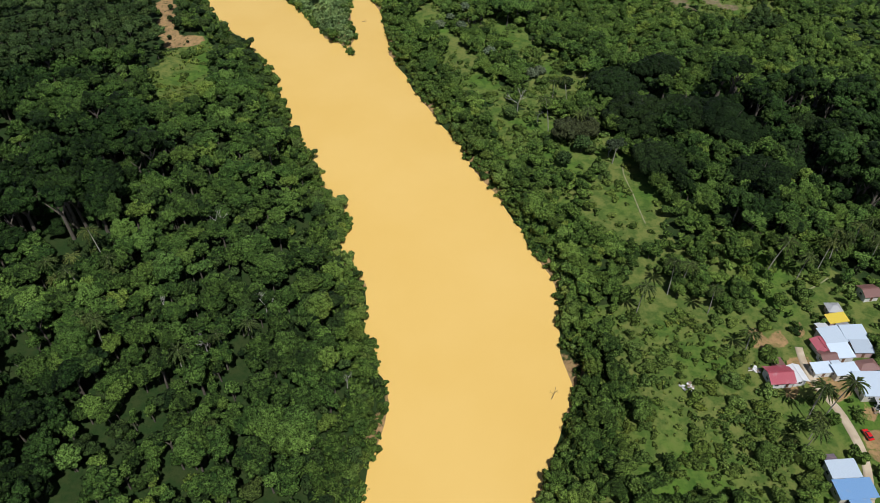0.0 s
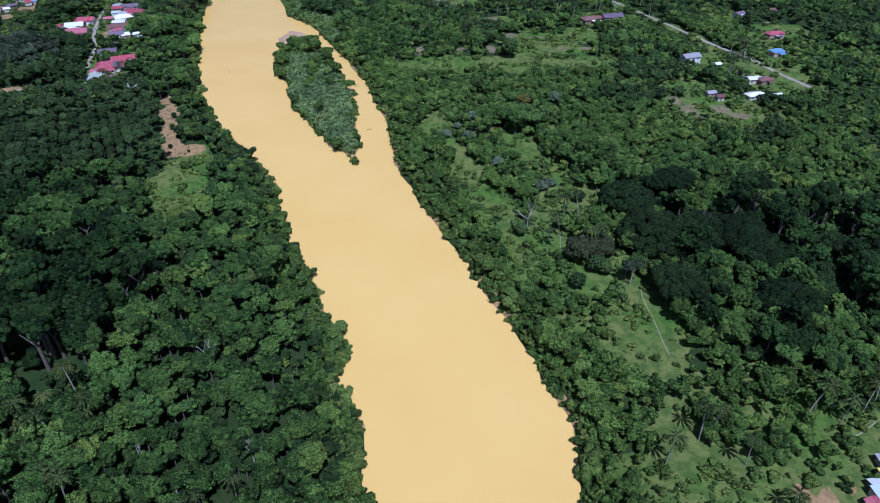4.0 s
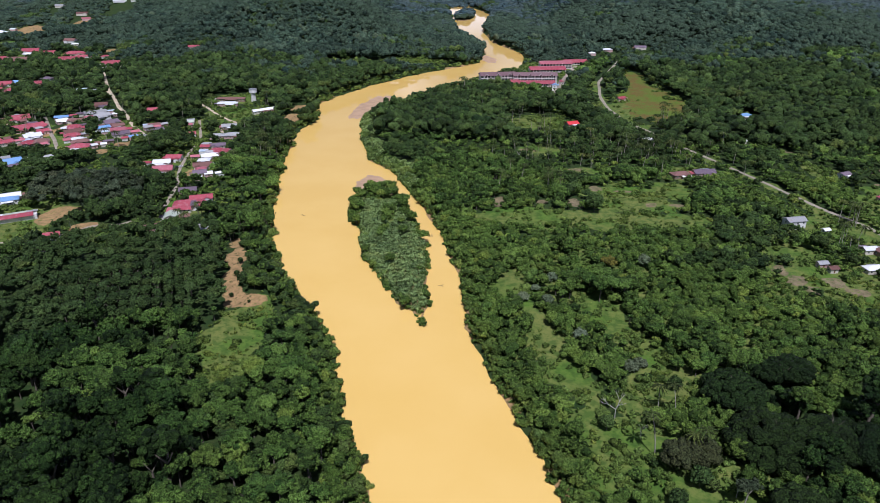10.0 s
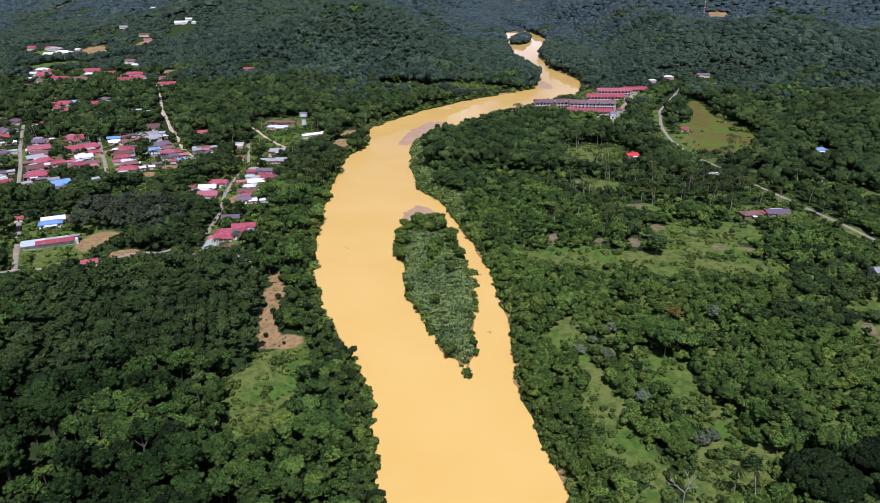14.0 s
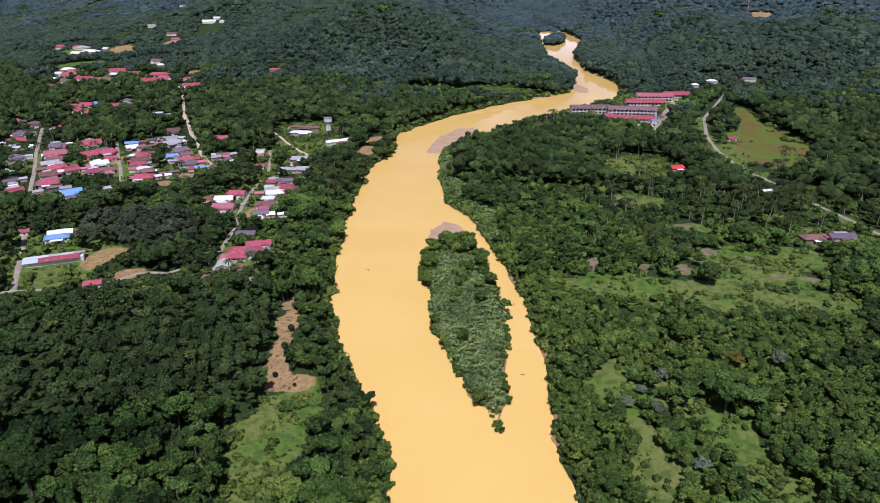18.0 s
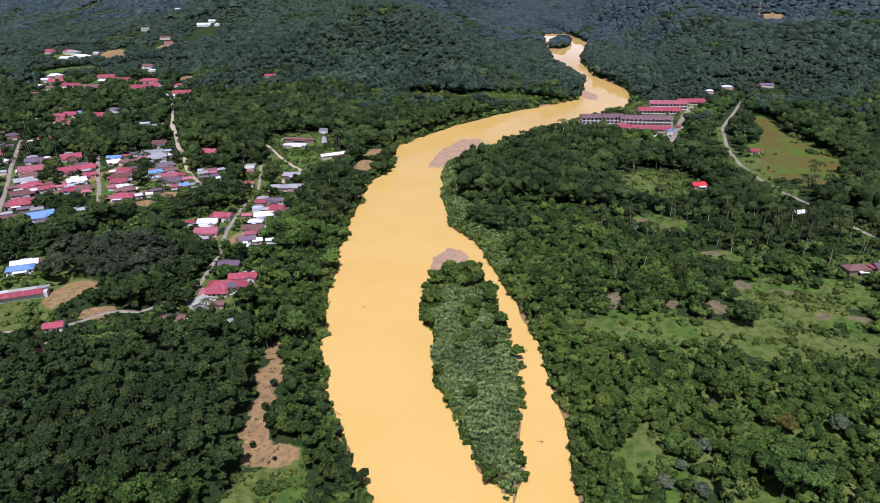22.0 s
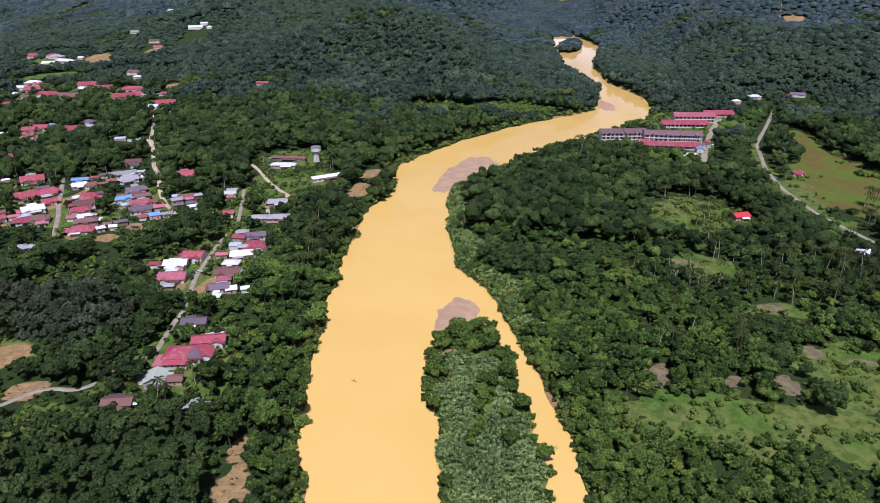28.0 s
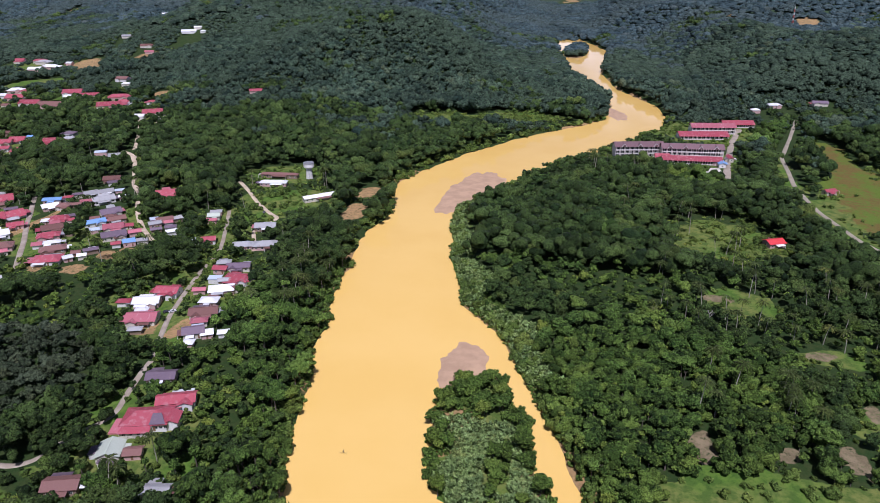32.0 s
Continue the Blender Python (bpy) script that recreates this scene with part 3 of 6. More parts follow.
def from_arrays(name, co, tri, mat, tint=None, flat=True):
    """A mesh from plain arrays of corners and triangles."""
    me = bpy.data.meshes.new(name)
    co, tri = np.asarray(co, np.float32), np.asarray(tri, np.int32)
    n = tri.shape[1]
    me.vertices.add(len(co))
    me.vertices.foreach_set("co", co.ravel())
    me.loops.add(tri.size)
    me.loops.foreach_set("vertex_index", tri.ravel())
    me.polygons.add(len(tri))
    me.polygons.foreach_set("loop_start", np.arange(0, tri.size, n, dtype=np.int32))
    me.update(calc_edges=True)
    if not flat:
        me.polygons.foreach_set("use_smooth", np.ones(len(tri), dtype=bool))
    if tint is not None:
        a = me.attributes.new("tint", "FLOAT", "POINT")
        a.data.foreach_set("value", np.asarray(tint, np.float32))
    me.materials.append(mat)
    return me


# ---- the ground: one sheet to the horizon, finer about the river ----
def steps(stops):
    out = []
    for (a, b, s) in stops:
        out.extend(np.arange(a, b, s))
    return np.array(out + [stops[-1][1]], float)


GX = steps([(-4600, -1600, 150), (-1600, -760, 30), (-760, 340, 4.2), (340, 700, 15), (700, 1600, 50), (1600, 4600, 150)])
GY = steps([(-1500, -90, 90), (-90, 70, 10), (70, 1180, 4.2), (1180, 2300, 14), (2300, 4900, 65)])
gx, gy = np.meshgrid(GX, GY)
gz = height(gx, gy)
idx = np.arange(gx.size).reshape(gx.shape)
quads = np.stack([idx[:-1, :-1], idx[:-1, 1:], idx[1:, 1:], idx[1:, :-1]], -1).reshape(-1, 4)
me = from_arrays("ground", np.stack([gx, gy, gz], -1).reshape(-1, 3), quads, GROUND, flat=False)
bare = np.maximum(blobs(EARTH + EARTH_FAR + EARTH_YARD, gx, gy), smooth(in_water(gx, gy), -5.5, -2.0) * smooth(value_noise(gx, gy, 25, 14), 0.45, 0.65))
scrubland = (gx > edge(BANK_EAST, gy) + 4) & (gx < 150) & (gy > 80) & (gy < 545) & (value_noise(gx, gy, 20, 15) > 0.3)
covers = {"grassy": np.maximum(0.9 * scrubland, np.maximum(np.maximum(blobs(ALL_LAWN, gx, gy), blobs(YARDS, gx, gy)), 1.0 * ((in_island(gx, gy) > 1) | (gx > edge(BANK_EAST, gy) - 4) & (gy > 590) & (gy < 830) & (in_water(gx, gy) > -16)))), "bare": bare, "wooded": smooth(gy, 1350, 1800) * smooth(-in_water(gx, gy), 4, 20), "meadow": blobs(MEADOW, gx, gy), "tilled": blobs(EARTH_FIELD, gx, gy)}
for kind, values in covers.items():
    a = me.attributes.new(kind, "FLOAT", "POINT")
    a.data.foreach_set("value", values.astype(np.float32).ravel())
tagged(new("ground", me), "green valley floor with grass, leaf litter and bare reddish earth", "ground", kind="structure")


def sampled(x, y):
    """The sheet's own height at a place."""
    i = np.clip(np.searchsorted(GX, x) - 1, 0, len(GX) - 2)
    j = np.clip(np.searchsorted(GY, y) - 1, 0, len(GY) - 2)
    u, v = (x - GX[i]) / (GX[i + 1] - GX[i]), (y - GY[j]) / (GY[j + 1] - GY[j])
    return (gz[j, i] * (1 - u) + gz[j, i + 1] * u) * (1 - v) + (gz[j + 1, i] * (1 - u) + gz[j + 1, i + 1] * u) * v


# ---- the water: one sheet at the river's level ----
wx, wy = np.meshgrid(np.linspace(-420, 120, 28), np.linspace(-400, 2400, 120))
idx = np.arange(wx.size).reshape(wx.shape)
quads = np.stack([idx[:-1, :-1], idx[:-1, 1:], idx[1:, 1:], idx[1:, :-1]], -1).reshape(-1, 4)
tagged(new("water", from_arrays("water", np.stack([wx, wy, wx * 0], -1).reshape(-1, 3), quads, WATER, flat=False)),
       "wide river of opaque ochre-yellow muddy water", "river", kind="structure")


def ribbon(name, rows, width, mat, label, lift=0.22):
    """A lane draped over the ground, with a thickness."""
    a = np.array(rows, float)
    s = np.concatenate([[0], np.cumsum(np.hypot(*np.diff(a, axis=0).T))])
    u = np.linspace(0, s[-1], max(6, int(s[-1] / 3)))
    k = np.exp(-np.square(np.arange(-4, 5) / 2.2))
    cx, cy = (np.convolve(np.pad(np.interp(u, s, a[:, c]), 4, mode="edge"), k / k.sum(), "valid") for c in (0, 1))
    tx, ty = np.gradient(cx), np.gradient(cy)
    ln = np.hypot(tx, ty)
    nx, ny = -ty / ln, tx / ln
    wide = width * (0.9 + 0.25 * value_noise(cx, cy, 8, 21)) / 2
    rows3 = []
    for side, drop in ((-1.06, 1.0), (-1, 0), (-0.35, 0), (0.35, 0), (1, 0), (1.06, 1.0)):
        x, y = cx + nx * wide * side, cy + ny * wide * side
        rows3.append(np.stack([x, y, sampled(x, y) + lift - drop], -1))
    co = np.stack(rows3, 1).reshape(-1, 3)
    i = np.arange(len(u) * 6).reshape(-1, 6)
    q = np.stack([i[:-1, :-1], i[:-1, 1:], i[1:, 1:], i[1:, :-1]], -1).reshape(-1, 4)
    return tagged(new(name, from_arrays(name, co, q[:, ::-1], mat, flat=False)), label, "lane", kind="structure")


for rows, width, mat, what in LANES:
    ribbon("road" if mat is ASPHALT else "footpath" if width < 1 else "lane", rows, width, mat, f"narrow {what} lane between trees" if mat is not ASPHALT else f"{what} country road")


def sandbar(cx, cy, rx, ry, turn, seed, label):
    """A low spit of wet sand, ragged and gently domed."""
    rng = np.random.default_rng(seed)
    n, rings = 72, 9
    a = np.linspace(0, 2 * np.pi, n, endpoint=False)
    rim = 1 + 0.16 * np.sin(2 * a + rng.uniform(0, 6)) + 0.1 * np.sin(3 * a + rng.uniform(0, 6)) + 0.06 * np.sin(7 * a + rng.uniform(0, 6)) + 0.035 * np.sin(13 * a) + 0.025 * np.sin(23 * a + 1) + rng.uniform(-0.025, 0.025, n)
    co, tri = [(0, 0, 0.75)], []
    for r in range(1, rings + 1):
        f = r / rings * 1.08
        for k in range(n):
            co.append((f * rim[k] * rx * cos(a[k]), f * rim[k] * ry * sin(a[k]), 0.75 * (1 - (f) ** 2) + 0.1 * sin(5 * a[k] + r) * (1 - f)))
    for k in range(n):
        tri.append((0, 1 + k, 1 + (k + 1) % n))
        for r in range(rings - 1):
            p0, p1 = 1 + r * n + k, 1 + r * n + (k + 1) % n
            tri += [(p0, p0 + n, p1 + n), (p0, p1 + n, p1)]
    ob = tagged(new("sandbar", from_arrays("sandbar", co, tri, SAND, flat=False)), label, "sandbar", kind="structure")
    ob.matrix_world = pose(cx, cy, 0.02, 0, 0, turn)
    return ob


sandbar(-181, 872, 20, 60, -2, 3, "long spit of damp brown sand along the river bend")
sandbar(-126, 594, 14, 25, 16, 5, "low tongue of wet sand at the head of the island")
sandbar(-72, 1215, 11, 38, 12, 6, "distant pale sand spit in the river bend")

# ---- helpers for things and parts ----
def part(name, bm, mat, parent=None, label="", m=None):
    """Links a bmesh as one mesh object, under a thing or a part."""
    me = bpy.data.meshes.new(name)
    bm.to_mesh(me)
    bm.free()
    me.materials.append(mat)
    ob = new(name, me)
    if parent is not None:
        ob.parent = parent
    if m is not None:
        ob.matrix_basis = m
    return tagged(ob, label) if label else ob


def shared(name, mesh, parent, m):
    ob = new(name, mesh)
    ob.parent, ob.matrix_basis = parent, m
    return ob


def box(bm, x0, x1, y0, y1, z0, z1):
    v = [bm.verts.new(c) for c in ((x0, y0, z0), (x1, y0, z0), (x1, y1, z0), (x0, y1, z0), (x0, y0, z1), (x1, y0, z1), (x1, y1, z1), (x0, y1, z1))]
    for f in ((3, 2, 1, 0), (4, 5, 6, 7), (0, 1, 5, 4), (1, 2, 6, 5), (2, 3, 7, 6), (3, 0, 4, 7)):
        bm.faces.new([v[k] for k in f])
    return bm


def boxed(*spans):
    bm = bmesh.new()
    for s in spans:
        box(bm, *s)
    return bm


def mesh_of(name, bm, mat):
    me = bpy.data.meshes.new(name)
    bm.to_mesh(me)
    bm.free()
    me.materials.append(mat)
    return me


def sheet(bm, corners, thick=0.12):
    """A slab: a face and its underside, closed round the rim."""
    up = [bm.verts.new(c) for c in corners]
    low = [bm.verts.new((c[0], c[1], c[2] - thick)) for c in corners]
    bm.faces.new(up)
    bm.faces.new(low[::-1])
    for k in range(len(up)):
        j = (k + 1) % len(up)
        bm.faces.new((up[j], up[k], low[k], low[j]))


def gable_roof(w, d, z, rise, over=0.7):
    bm = bmesh.new()
    x, y = w / 2 + over, d / 2 + over
    sheet(bm, [(-x, -y, z), (x, -y, z), (x, 0, z + rise), (-x, 0, z + rise)])
    sheet(bm, [(x, y, z), (-x, y, z), (-x, 0, z + rise), (x, 0, z + rise)])
    return bm


def hip_roof(w, d, z, rise, over=0.7):
    bm = bmesh.new()
    x, y = w / 2 + over, d / 2 + over
    r = max(0.4, x - y * 0.9)
    sheet(bm, [(-x, -y, z), (x, -y, z), (r, 0, z + rise), (-r, 0, z + rise)])
    sheet(bm, [(x, y, z), (-x, y, z), (-r, 0, z + rise), (r, 0, z + rise)])
    sheet(bm, [(x, -y, z), (x, y, z), (r, 0, z + rise)])
    sheet(bm, [(-x, y, z), (-x, -y, z), (-r, 0, z + rise)])
    return bm


def shed_roof(w, d, z, rise, over=0.4):
    bm = bmesh.new()
    x, y = w / 2 + over, d / 2 + over
    sheet(bm, [(-x, -y, z), (x, -y, z), (x, y, z + rise), (-x, y, z + rise)])
    return bm


def gable_walls(w, d, h, rise):
    """Walls with two gable ends."""
    bm = bmesh.new()
    a = [bm.verts.new(c) for c in ((-w / 2, -d / 2, -1.2), (w / 2, -d / 2, -1.2), (w / 2, d / 2, -1.2), (-w / 2, d / 2, -1.2))]
    b = [bm.verts.new(c) for c in ((-w / 2, -d / 2, h), (w / 2, -d / 2, h), (w / 2, d / 2, h), (-w / 2, d / 2, h))]
    e, f = bm.verts.new((-w / 2, 0, h + rise)), bm.verts.new((w / 2, 0, h + rise))
    bm.faces.new((a[0], a[1], b[1], b[0]))
    bm.faces.new((a[2], a[3], b[3], b[2]))
    bm.faces.new((a[1], a[2], b[2], f, b[1]))
    bm.faces.new((a[3], a[0], b[0], e, b[3]))
    bm.faces.new((b[0], b[1], f, e))
    bm.faces.new((b[2], b[3], e, f))
    return bm


WINDOW_FRAME = mesh_of("window_frame", boxed((-0.65, 0.65, -0.06, 0.06, -0.62, -0.54), (-0.65, 0.65, -0.06, 0.06, 0.54, 0.62), (-0.65, -0.57, -0.06, 0.06, -0.54, 0.54),
                                             (0.57, 0.65, -0.06, 0.06, -0.54, 0.54), (-0.03, 0.03, -0.05, 0.05, -0.54, 0.54)), TRIM)
PANE = mesh_of("pane", boxed((-0.57, 0.57, -0.03, 0.02, -0.54, 0.54)), GLASS)
DOOR_LEAF = mesh_of("door", boxed((-0.45, 0.45, -0.05, 0.05, 0, 2.0), (-0.35, 0.35, -0.07, -0.05, 0.2, 0.9), (-0.35, 0.35, -0.07, -0.05, 1.1, 1.8)), DOOR_WOOD)
POST = mesh_of("post", boxed((-0.08, 0.08, -0.08, 0.08, -1.0, 2.35)), TRIM)


def window(parent, m):
    w = shared("window", WINDOW_FRAME, parent, m)
    shared("pane", PANE, w, Matrix())
    return w


TAKEN = []      # footprints that stay clear of trees: x, y, half-size


def house(x, y, w, d, turn, colour, rng, storeys=1, detail=True, raised=0.0, style=None, paint=None):
    """A kampung house: plastered walls, sheet roof, windows, a door and a porch."""
    w, d = max(w, 4.0), max(d, 3.4)
    long_x = w >= d
    if not long_x:
        w, d, turn = d, w, turn + 90
    base = float(min(sampled(np.array([x - 3, x + 3, x, x]), np.array([y, y, y - 3, y + 3])))) + 0.3 + raised
    mat, word = ROOFS[colour]
    kind = "shed" if colour in "CYB" and w < 12 else rng.choice(["gable", "hip", "gable"])
    kind = style or kind
    eave = (2.6 if w < 7 else 3.0) + 2.9 * (storeys - 1) + rng.uniform(-0.2, 0.3)
    rise = {"shed": 0.5, "gable": 0.2 * d + 0.3, "hip": 0.19 * d + 0.4}[kind]
    top = new("house")
    top.matrix_world = pose(x, y, base, 0, 0, turn)
    paint = paint or WALL_PAINT[int(rng.integers(0, 4 if colour in "GMV" else 3))]
    if kind == "shed":
        part("wall", boxed((-w / 2, w / 2, -d / 2, d / 2, -1.2, eave - 0.1)), paint, top)
        part("roof", shed_roof(w, d, eave, rise), mat, top)
    elif kind == "gable":
        part("wall", gable_walls(w, d, eave, rise * 0.82), paint, top)
        part("roof", gable_roof(w, d, eave - 0.05, rise), mat, top)
        part("ridge_cap", boxed((-w / 2 - 0.7, w / 2 + 0.7, -0.22, 0.22, eave + rise - 0.08, eave + rise + 0.05)), mat, top)
    else:
        part("wall", boxed((-w / 2, w / 2, -d / 2, d / 2, -1.2, eave - 0.02)), paint, top)
        part("roof", hip_roof(w, d, eave - 0.05, rise), mat, top)
    if detail:
        n = max(1, int(w / 3.6))
        for s in range(storeys):
            for k in range(n):
                px = -w / 2 + (k + 0.5) * w / n
                if s == 0 and k == n // 2:
                    shared("door", DOOR_LEAF, top, pose(px, -d / 2 - 0.03, 0.05))
                else:
                    window(top, pose(px, -d / 2 - 0.03, 1.55 + 2.9 * s))
            window(top, pose(-w / 2 - 0.03, 0, 1.55 + 2.9 * s, 0, 0, -90))
            window(top, pose(w / 2 + 0.03, 0, 1.55 + 2.9 * s, 0, 0, 90))
        if w > 8 and storeys == 1:
            pw, px = w * rng.uniform(0.35, 0.6), rng.uniform(-0.2, 0.2) * w
            bm = bmesh.new()
            sheet(bm, [(px - pw / 2, -d / 2 - 3.0, 2.35), (px + pw / 2, -d / 2 - 3.0, 2.35), (px + pw / 2, -d / 2 - 0.1, 2.75), (px - pw / 2, -d / 2 - 0.1, 2.75)], 0.09)
            part("porch_roof", bm, ROOFS[rng.choice(list(colour * 3 + "GWM"))][0], top)
            for q in (-0.46, 0.46):
                shared("post", POST, top, pose(px + pw * q, -d / 2 - 2.8, 0))
    if w > 12 and kind != "shed" and storeys == 1 and rng.uniform() < 0.6:
        fw, fd, fx = w * rng.uniform(0.3, 0.42), d * 0.5 + rng.uniform(1.5, 3.0), rng.choice([-1, 1]) * w * 0.26
        part("front_wing_wall", gable_walls(fd, fw, eave - 0.25, fw * 0.17), paint, top, m=pose(fx, -fd / 2, 0, 0, 0, 90))
        part("front_wing_roof", gable_roof(fd, fw, eave - 0.2, fw * 0.2 + 0.2, 0.5), mat, top, m=pose(fx, -fd / 2, 0, 0, 0, 90))
    if w > 7 and rng.uniform() < 0.75:
        aw, ad = w * rng.uniform(0.3, 0.6), rng.uniform(2.4, 4.2)
        ax = rng.uniform(-0.5, 0.5) * (w - aw)
        part("annex_wall", boxed((ax - aw / 2, ax + aw / 2, d / 2 + 0.01, d / 2 + ad, -1.2, 2.2)), WALL_PAINT[int(rng.integers(0, 4))], top)
        bm = bmesh.new()
        sheet(bm, [(ax + aw / 2 + 0.4, d / 2 + ad + 0.5, 2.25), (ax - aw / 2 - 0.4, d / 2 + ad + 0.5, 2.25), (ax - aw / 2 - 0.4, d / 2 + 0.72, 2.75), (ax + aw / 2 + 0.4, d / 2 + 0.72, 2.75)], 0.09)
        part("annex_roof", bm, ROOFS[rng.choice(list(colour * 2 + "GWMVC"))][0], top)
    if w > 9 and rng.uniform() < 0.5:
        side = rng.choice([-1, 1])
        lw = rng.uniform(2.5, 4.5)
        bm = bmesh.new()
        x0, x1 = side * (w / 2 + 0.75), side * (w / 2 + lw)
        sheet(bm, [(min(x0, x1), -d * 0.4, 2.55), (max(x0, x1), -d * 0.4, 2.5), (max(x0, x1), d * 0.35, 2.65), (min(x0, x1), d * 0.35, 2.6)], 0.08)
        part("carport_roof", bm, ROOFS[rng.choice(list("GWMVRP"))][0], top)
        for q in (-0.36, 0.3):
            shared("post", POST, top, pose(x1 - side * 0.3, d * q, 0.1))
    TAKEN.append((x, y, 0.5 * max(w, d) + 1.0, 0.5 * min(w, d) + 1.6, turn))
    size = "small" if w < 8 else "long" if w > 1.9 * d else "single-storey"
    if storeys > 1:
        size = "two-storey"
    roofword = {"shed": "lean-to", "gable": "gabled", "hip": "hipped"}[kind]
    return tagged(top, f"{size} village house with a {word} {roofword} sheet roof", "house", "village houses")


# ---- the homes, street by street: turn, then x, y, width, depth, roof ----
RIVER_STREET = (19, [(-308, 625, 12.6, 8.9, "R"), (-312, 611, 14.5, 8.7, "W"), (-302, 593, 19.4, 10.7, "P"), (-274, 607, 17.0, 8.5, "M"), (-267, 586, 10.1, 8.1, "V"), (-260, 587, 5.5, 5.5, "W"), (-278, 619, 9.5, 6.6, "W"), (-280, 635, 14.6, 8.8, "W"), (-278, 651, 21.8, 9.8, "R"), (-286, 666, 13.9, 7.0, "V"), (-295, 660, 8.0, 5.6, "R"), (-329, 702, 8.7, 7.0, "R"), (-350, 744, 8.2, 6.6, "T")])
BEND_HOMES = (20, [(-258, 546, 12.2, 7.3, "V"), (-241, 532, 15.6, 7.8, "R"), (-238, 498, 6.2, 4.9, "M"), (-251, 475, 12.0, 7.2, "M"), (-216, 481, 9.5, 4.7, "G")])
VILLAGE_CORE = (38, [(-492, 744, 13.2, 5.9, "B"), (-484, 732, 11.0, 7.7, "W"), (-474, 735, 9.1, 7.6, "M"), (-463, 705, 6.6, 5.5, "W"), (-457, 711, 13.2, 9.2, "R"), (-448, 695, 19.7, 9.7, "M"), (-447, 712, 5.3, 4.4, "R"), (-440, 681, 15.5, 8.7, "R"), (-428, 670, 10.7, 4.8, "W"), (-419, 661, 19.4, 8.7, "M"), (-410, 646, 23.2, 11.4, "R"), (-399, 651, 5.0, 4.5, "W"), (-400, 660, 5.0, 4.5, "M")])
VILLAGE_LANE = (38, [(-528, 867, 13.6, 9.5, "G"), (-482, 802, 13.6, 9.5, "M"), (-474, 765, 9.7, 6.8, "G"), (-465, 770, 13.7, 7.7, "G"), (-453, 754, 20.5, 10.0, "G"), (-443, 763, 4.1, 3.7, "W"), (-429, 731, 15.4, 10.8, "V"), (-426, 710, 15.4, 6.9, "B"), (-415, 720, 11.0, 7.7, "M"), (-407, 706, 13.2, 9.2, "P"), (-399, 712, 6.1, 5.2, "R"), (-397, 693, 19.7, 9.7, "V"), (-379, 685, 7.7, 6.5, "B"), (-410, 775, 29.4, 18.5, "R"), (-380, 727, 11.0, 6.1, "M"), (-382, 718, 7.9, 5.5, "G"), (-368, 716, 7.0, 4.9, "V")])
VILLAGE_NORTH = (24, [(-675, 886, 13.3, 11.2, "R"), (-670, 898, 18.4, 12.9, "R"), (-638, 864, 17.0, 11.9, "R"), (-657, 865, 12.1, 8.5, "R"), (-666, 910, 13.2, 9.2, "B"), (-628, 899, 22.7, 15.9, "R"), (-636, 932, 11.8, 10.0, "V"), (-622, 914, 9.9, 6.9, "G"), (-612, 897, 9.1, 5.1, "W"), (-606, 912, 8.4, 7.1, "R"), (-788, 1006, 18.1, 10.1, "B")])
VILLAGE_FAR = (20, [(-890, 1127, 19.8, 12.8, "W"), (-851, 1086, 22.8, 17.6, "R"), (-870, 1122, 14.9, 12.3, "R"), (-802, 1058, 24.8, 16.0, "R"), (-760, 1048, 32.0, 20.6, "M"), (-800, 1133, 24.8, 19.0, "R"), (-762, 1119, 22.8, 11.7, "R"), (-785, 1104, 11.9, 9.1, "W"), (-694, 1071, 27.8, 17.9, "R"), (-717, 1121, 29.3, 15.1, "R"), (-686, 1094, 22.8, 11.8, "R"), (-676, 1045, 15.4, 7.9, "R"), (-653, 1100, 12.1, 9.4, "R"), (-610, 1044, 25.6, 16.4, "R"), (-614, 1022, 11.0, 9.1, "W"), (-576, 1009, 12.7, 6.6, "G"), (-583, 1082, 11.3, 9.4, "R"), (-878, 1091, 11.8, 9.7, "W")])
VILLAGE_WEST = (48, [(-611, 792, 19.1, 10.7, "R"), (-605, 768, 12.3, 10.3, "W"), (-561, 719, 17.3, 9.7, "V"), (-546, 720, 15.4, 10.8, "M"), (-541, 693, 31.0, 13.9, "P"), (-523, 675, 28.8, 13.0, "M"), (-520, 662, 17.3, 9.7, "G"), (-502, 650, 23.7, 11.6, "R"), (-483, 646, 11.3, 7.9, "R"), (-493, 629, 14.7, 10.3, "M"), (-476, 612, 26.5, 16.7, "R"), (-458, 580, 15.9, 8.9, "M"), (-439, 590, 30.6, 13.8, "B")])
VILLAGE_WEST_EDGE = (51, [(-615, 725, 23.9, 13.4, "R"), (-633, 749, 17.1, 9.6, "V"), (-589, 710, 9.8, 5.5, "W"), (-567, 670, 17.3, 12.1, "V"), (-549, 648, 11.5, 8.1, "M"), (-512, 607, 10.5, 5.9, "V"), (-488, 586, 12.7, 8.9, "R"), (-499, 596, 6.1, 4.3, "W"), (-656, 794, 13.7, 9.6, "V"), (-681, 795, 13.7, 9.6, "M")])
VILLAGE_MIDDLE = (47, [(-534, 736, 26.5, 14.8, "R"), (-505, 698, 21.9, 15.3, "R"), (-498, 710, 17.3, 12.1, "R"), (-478, 692, 10.1, 7.1, "R"), (-475, 672, 18.6, 10.4, "W"), (-463, 650, 11.7, 8.2, "R"), (-455, 656, 14.4, 10.1, "M"), (-426, 603, 18.2, 8.2, "G")])
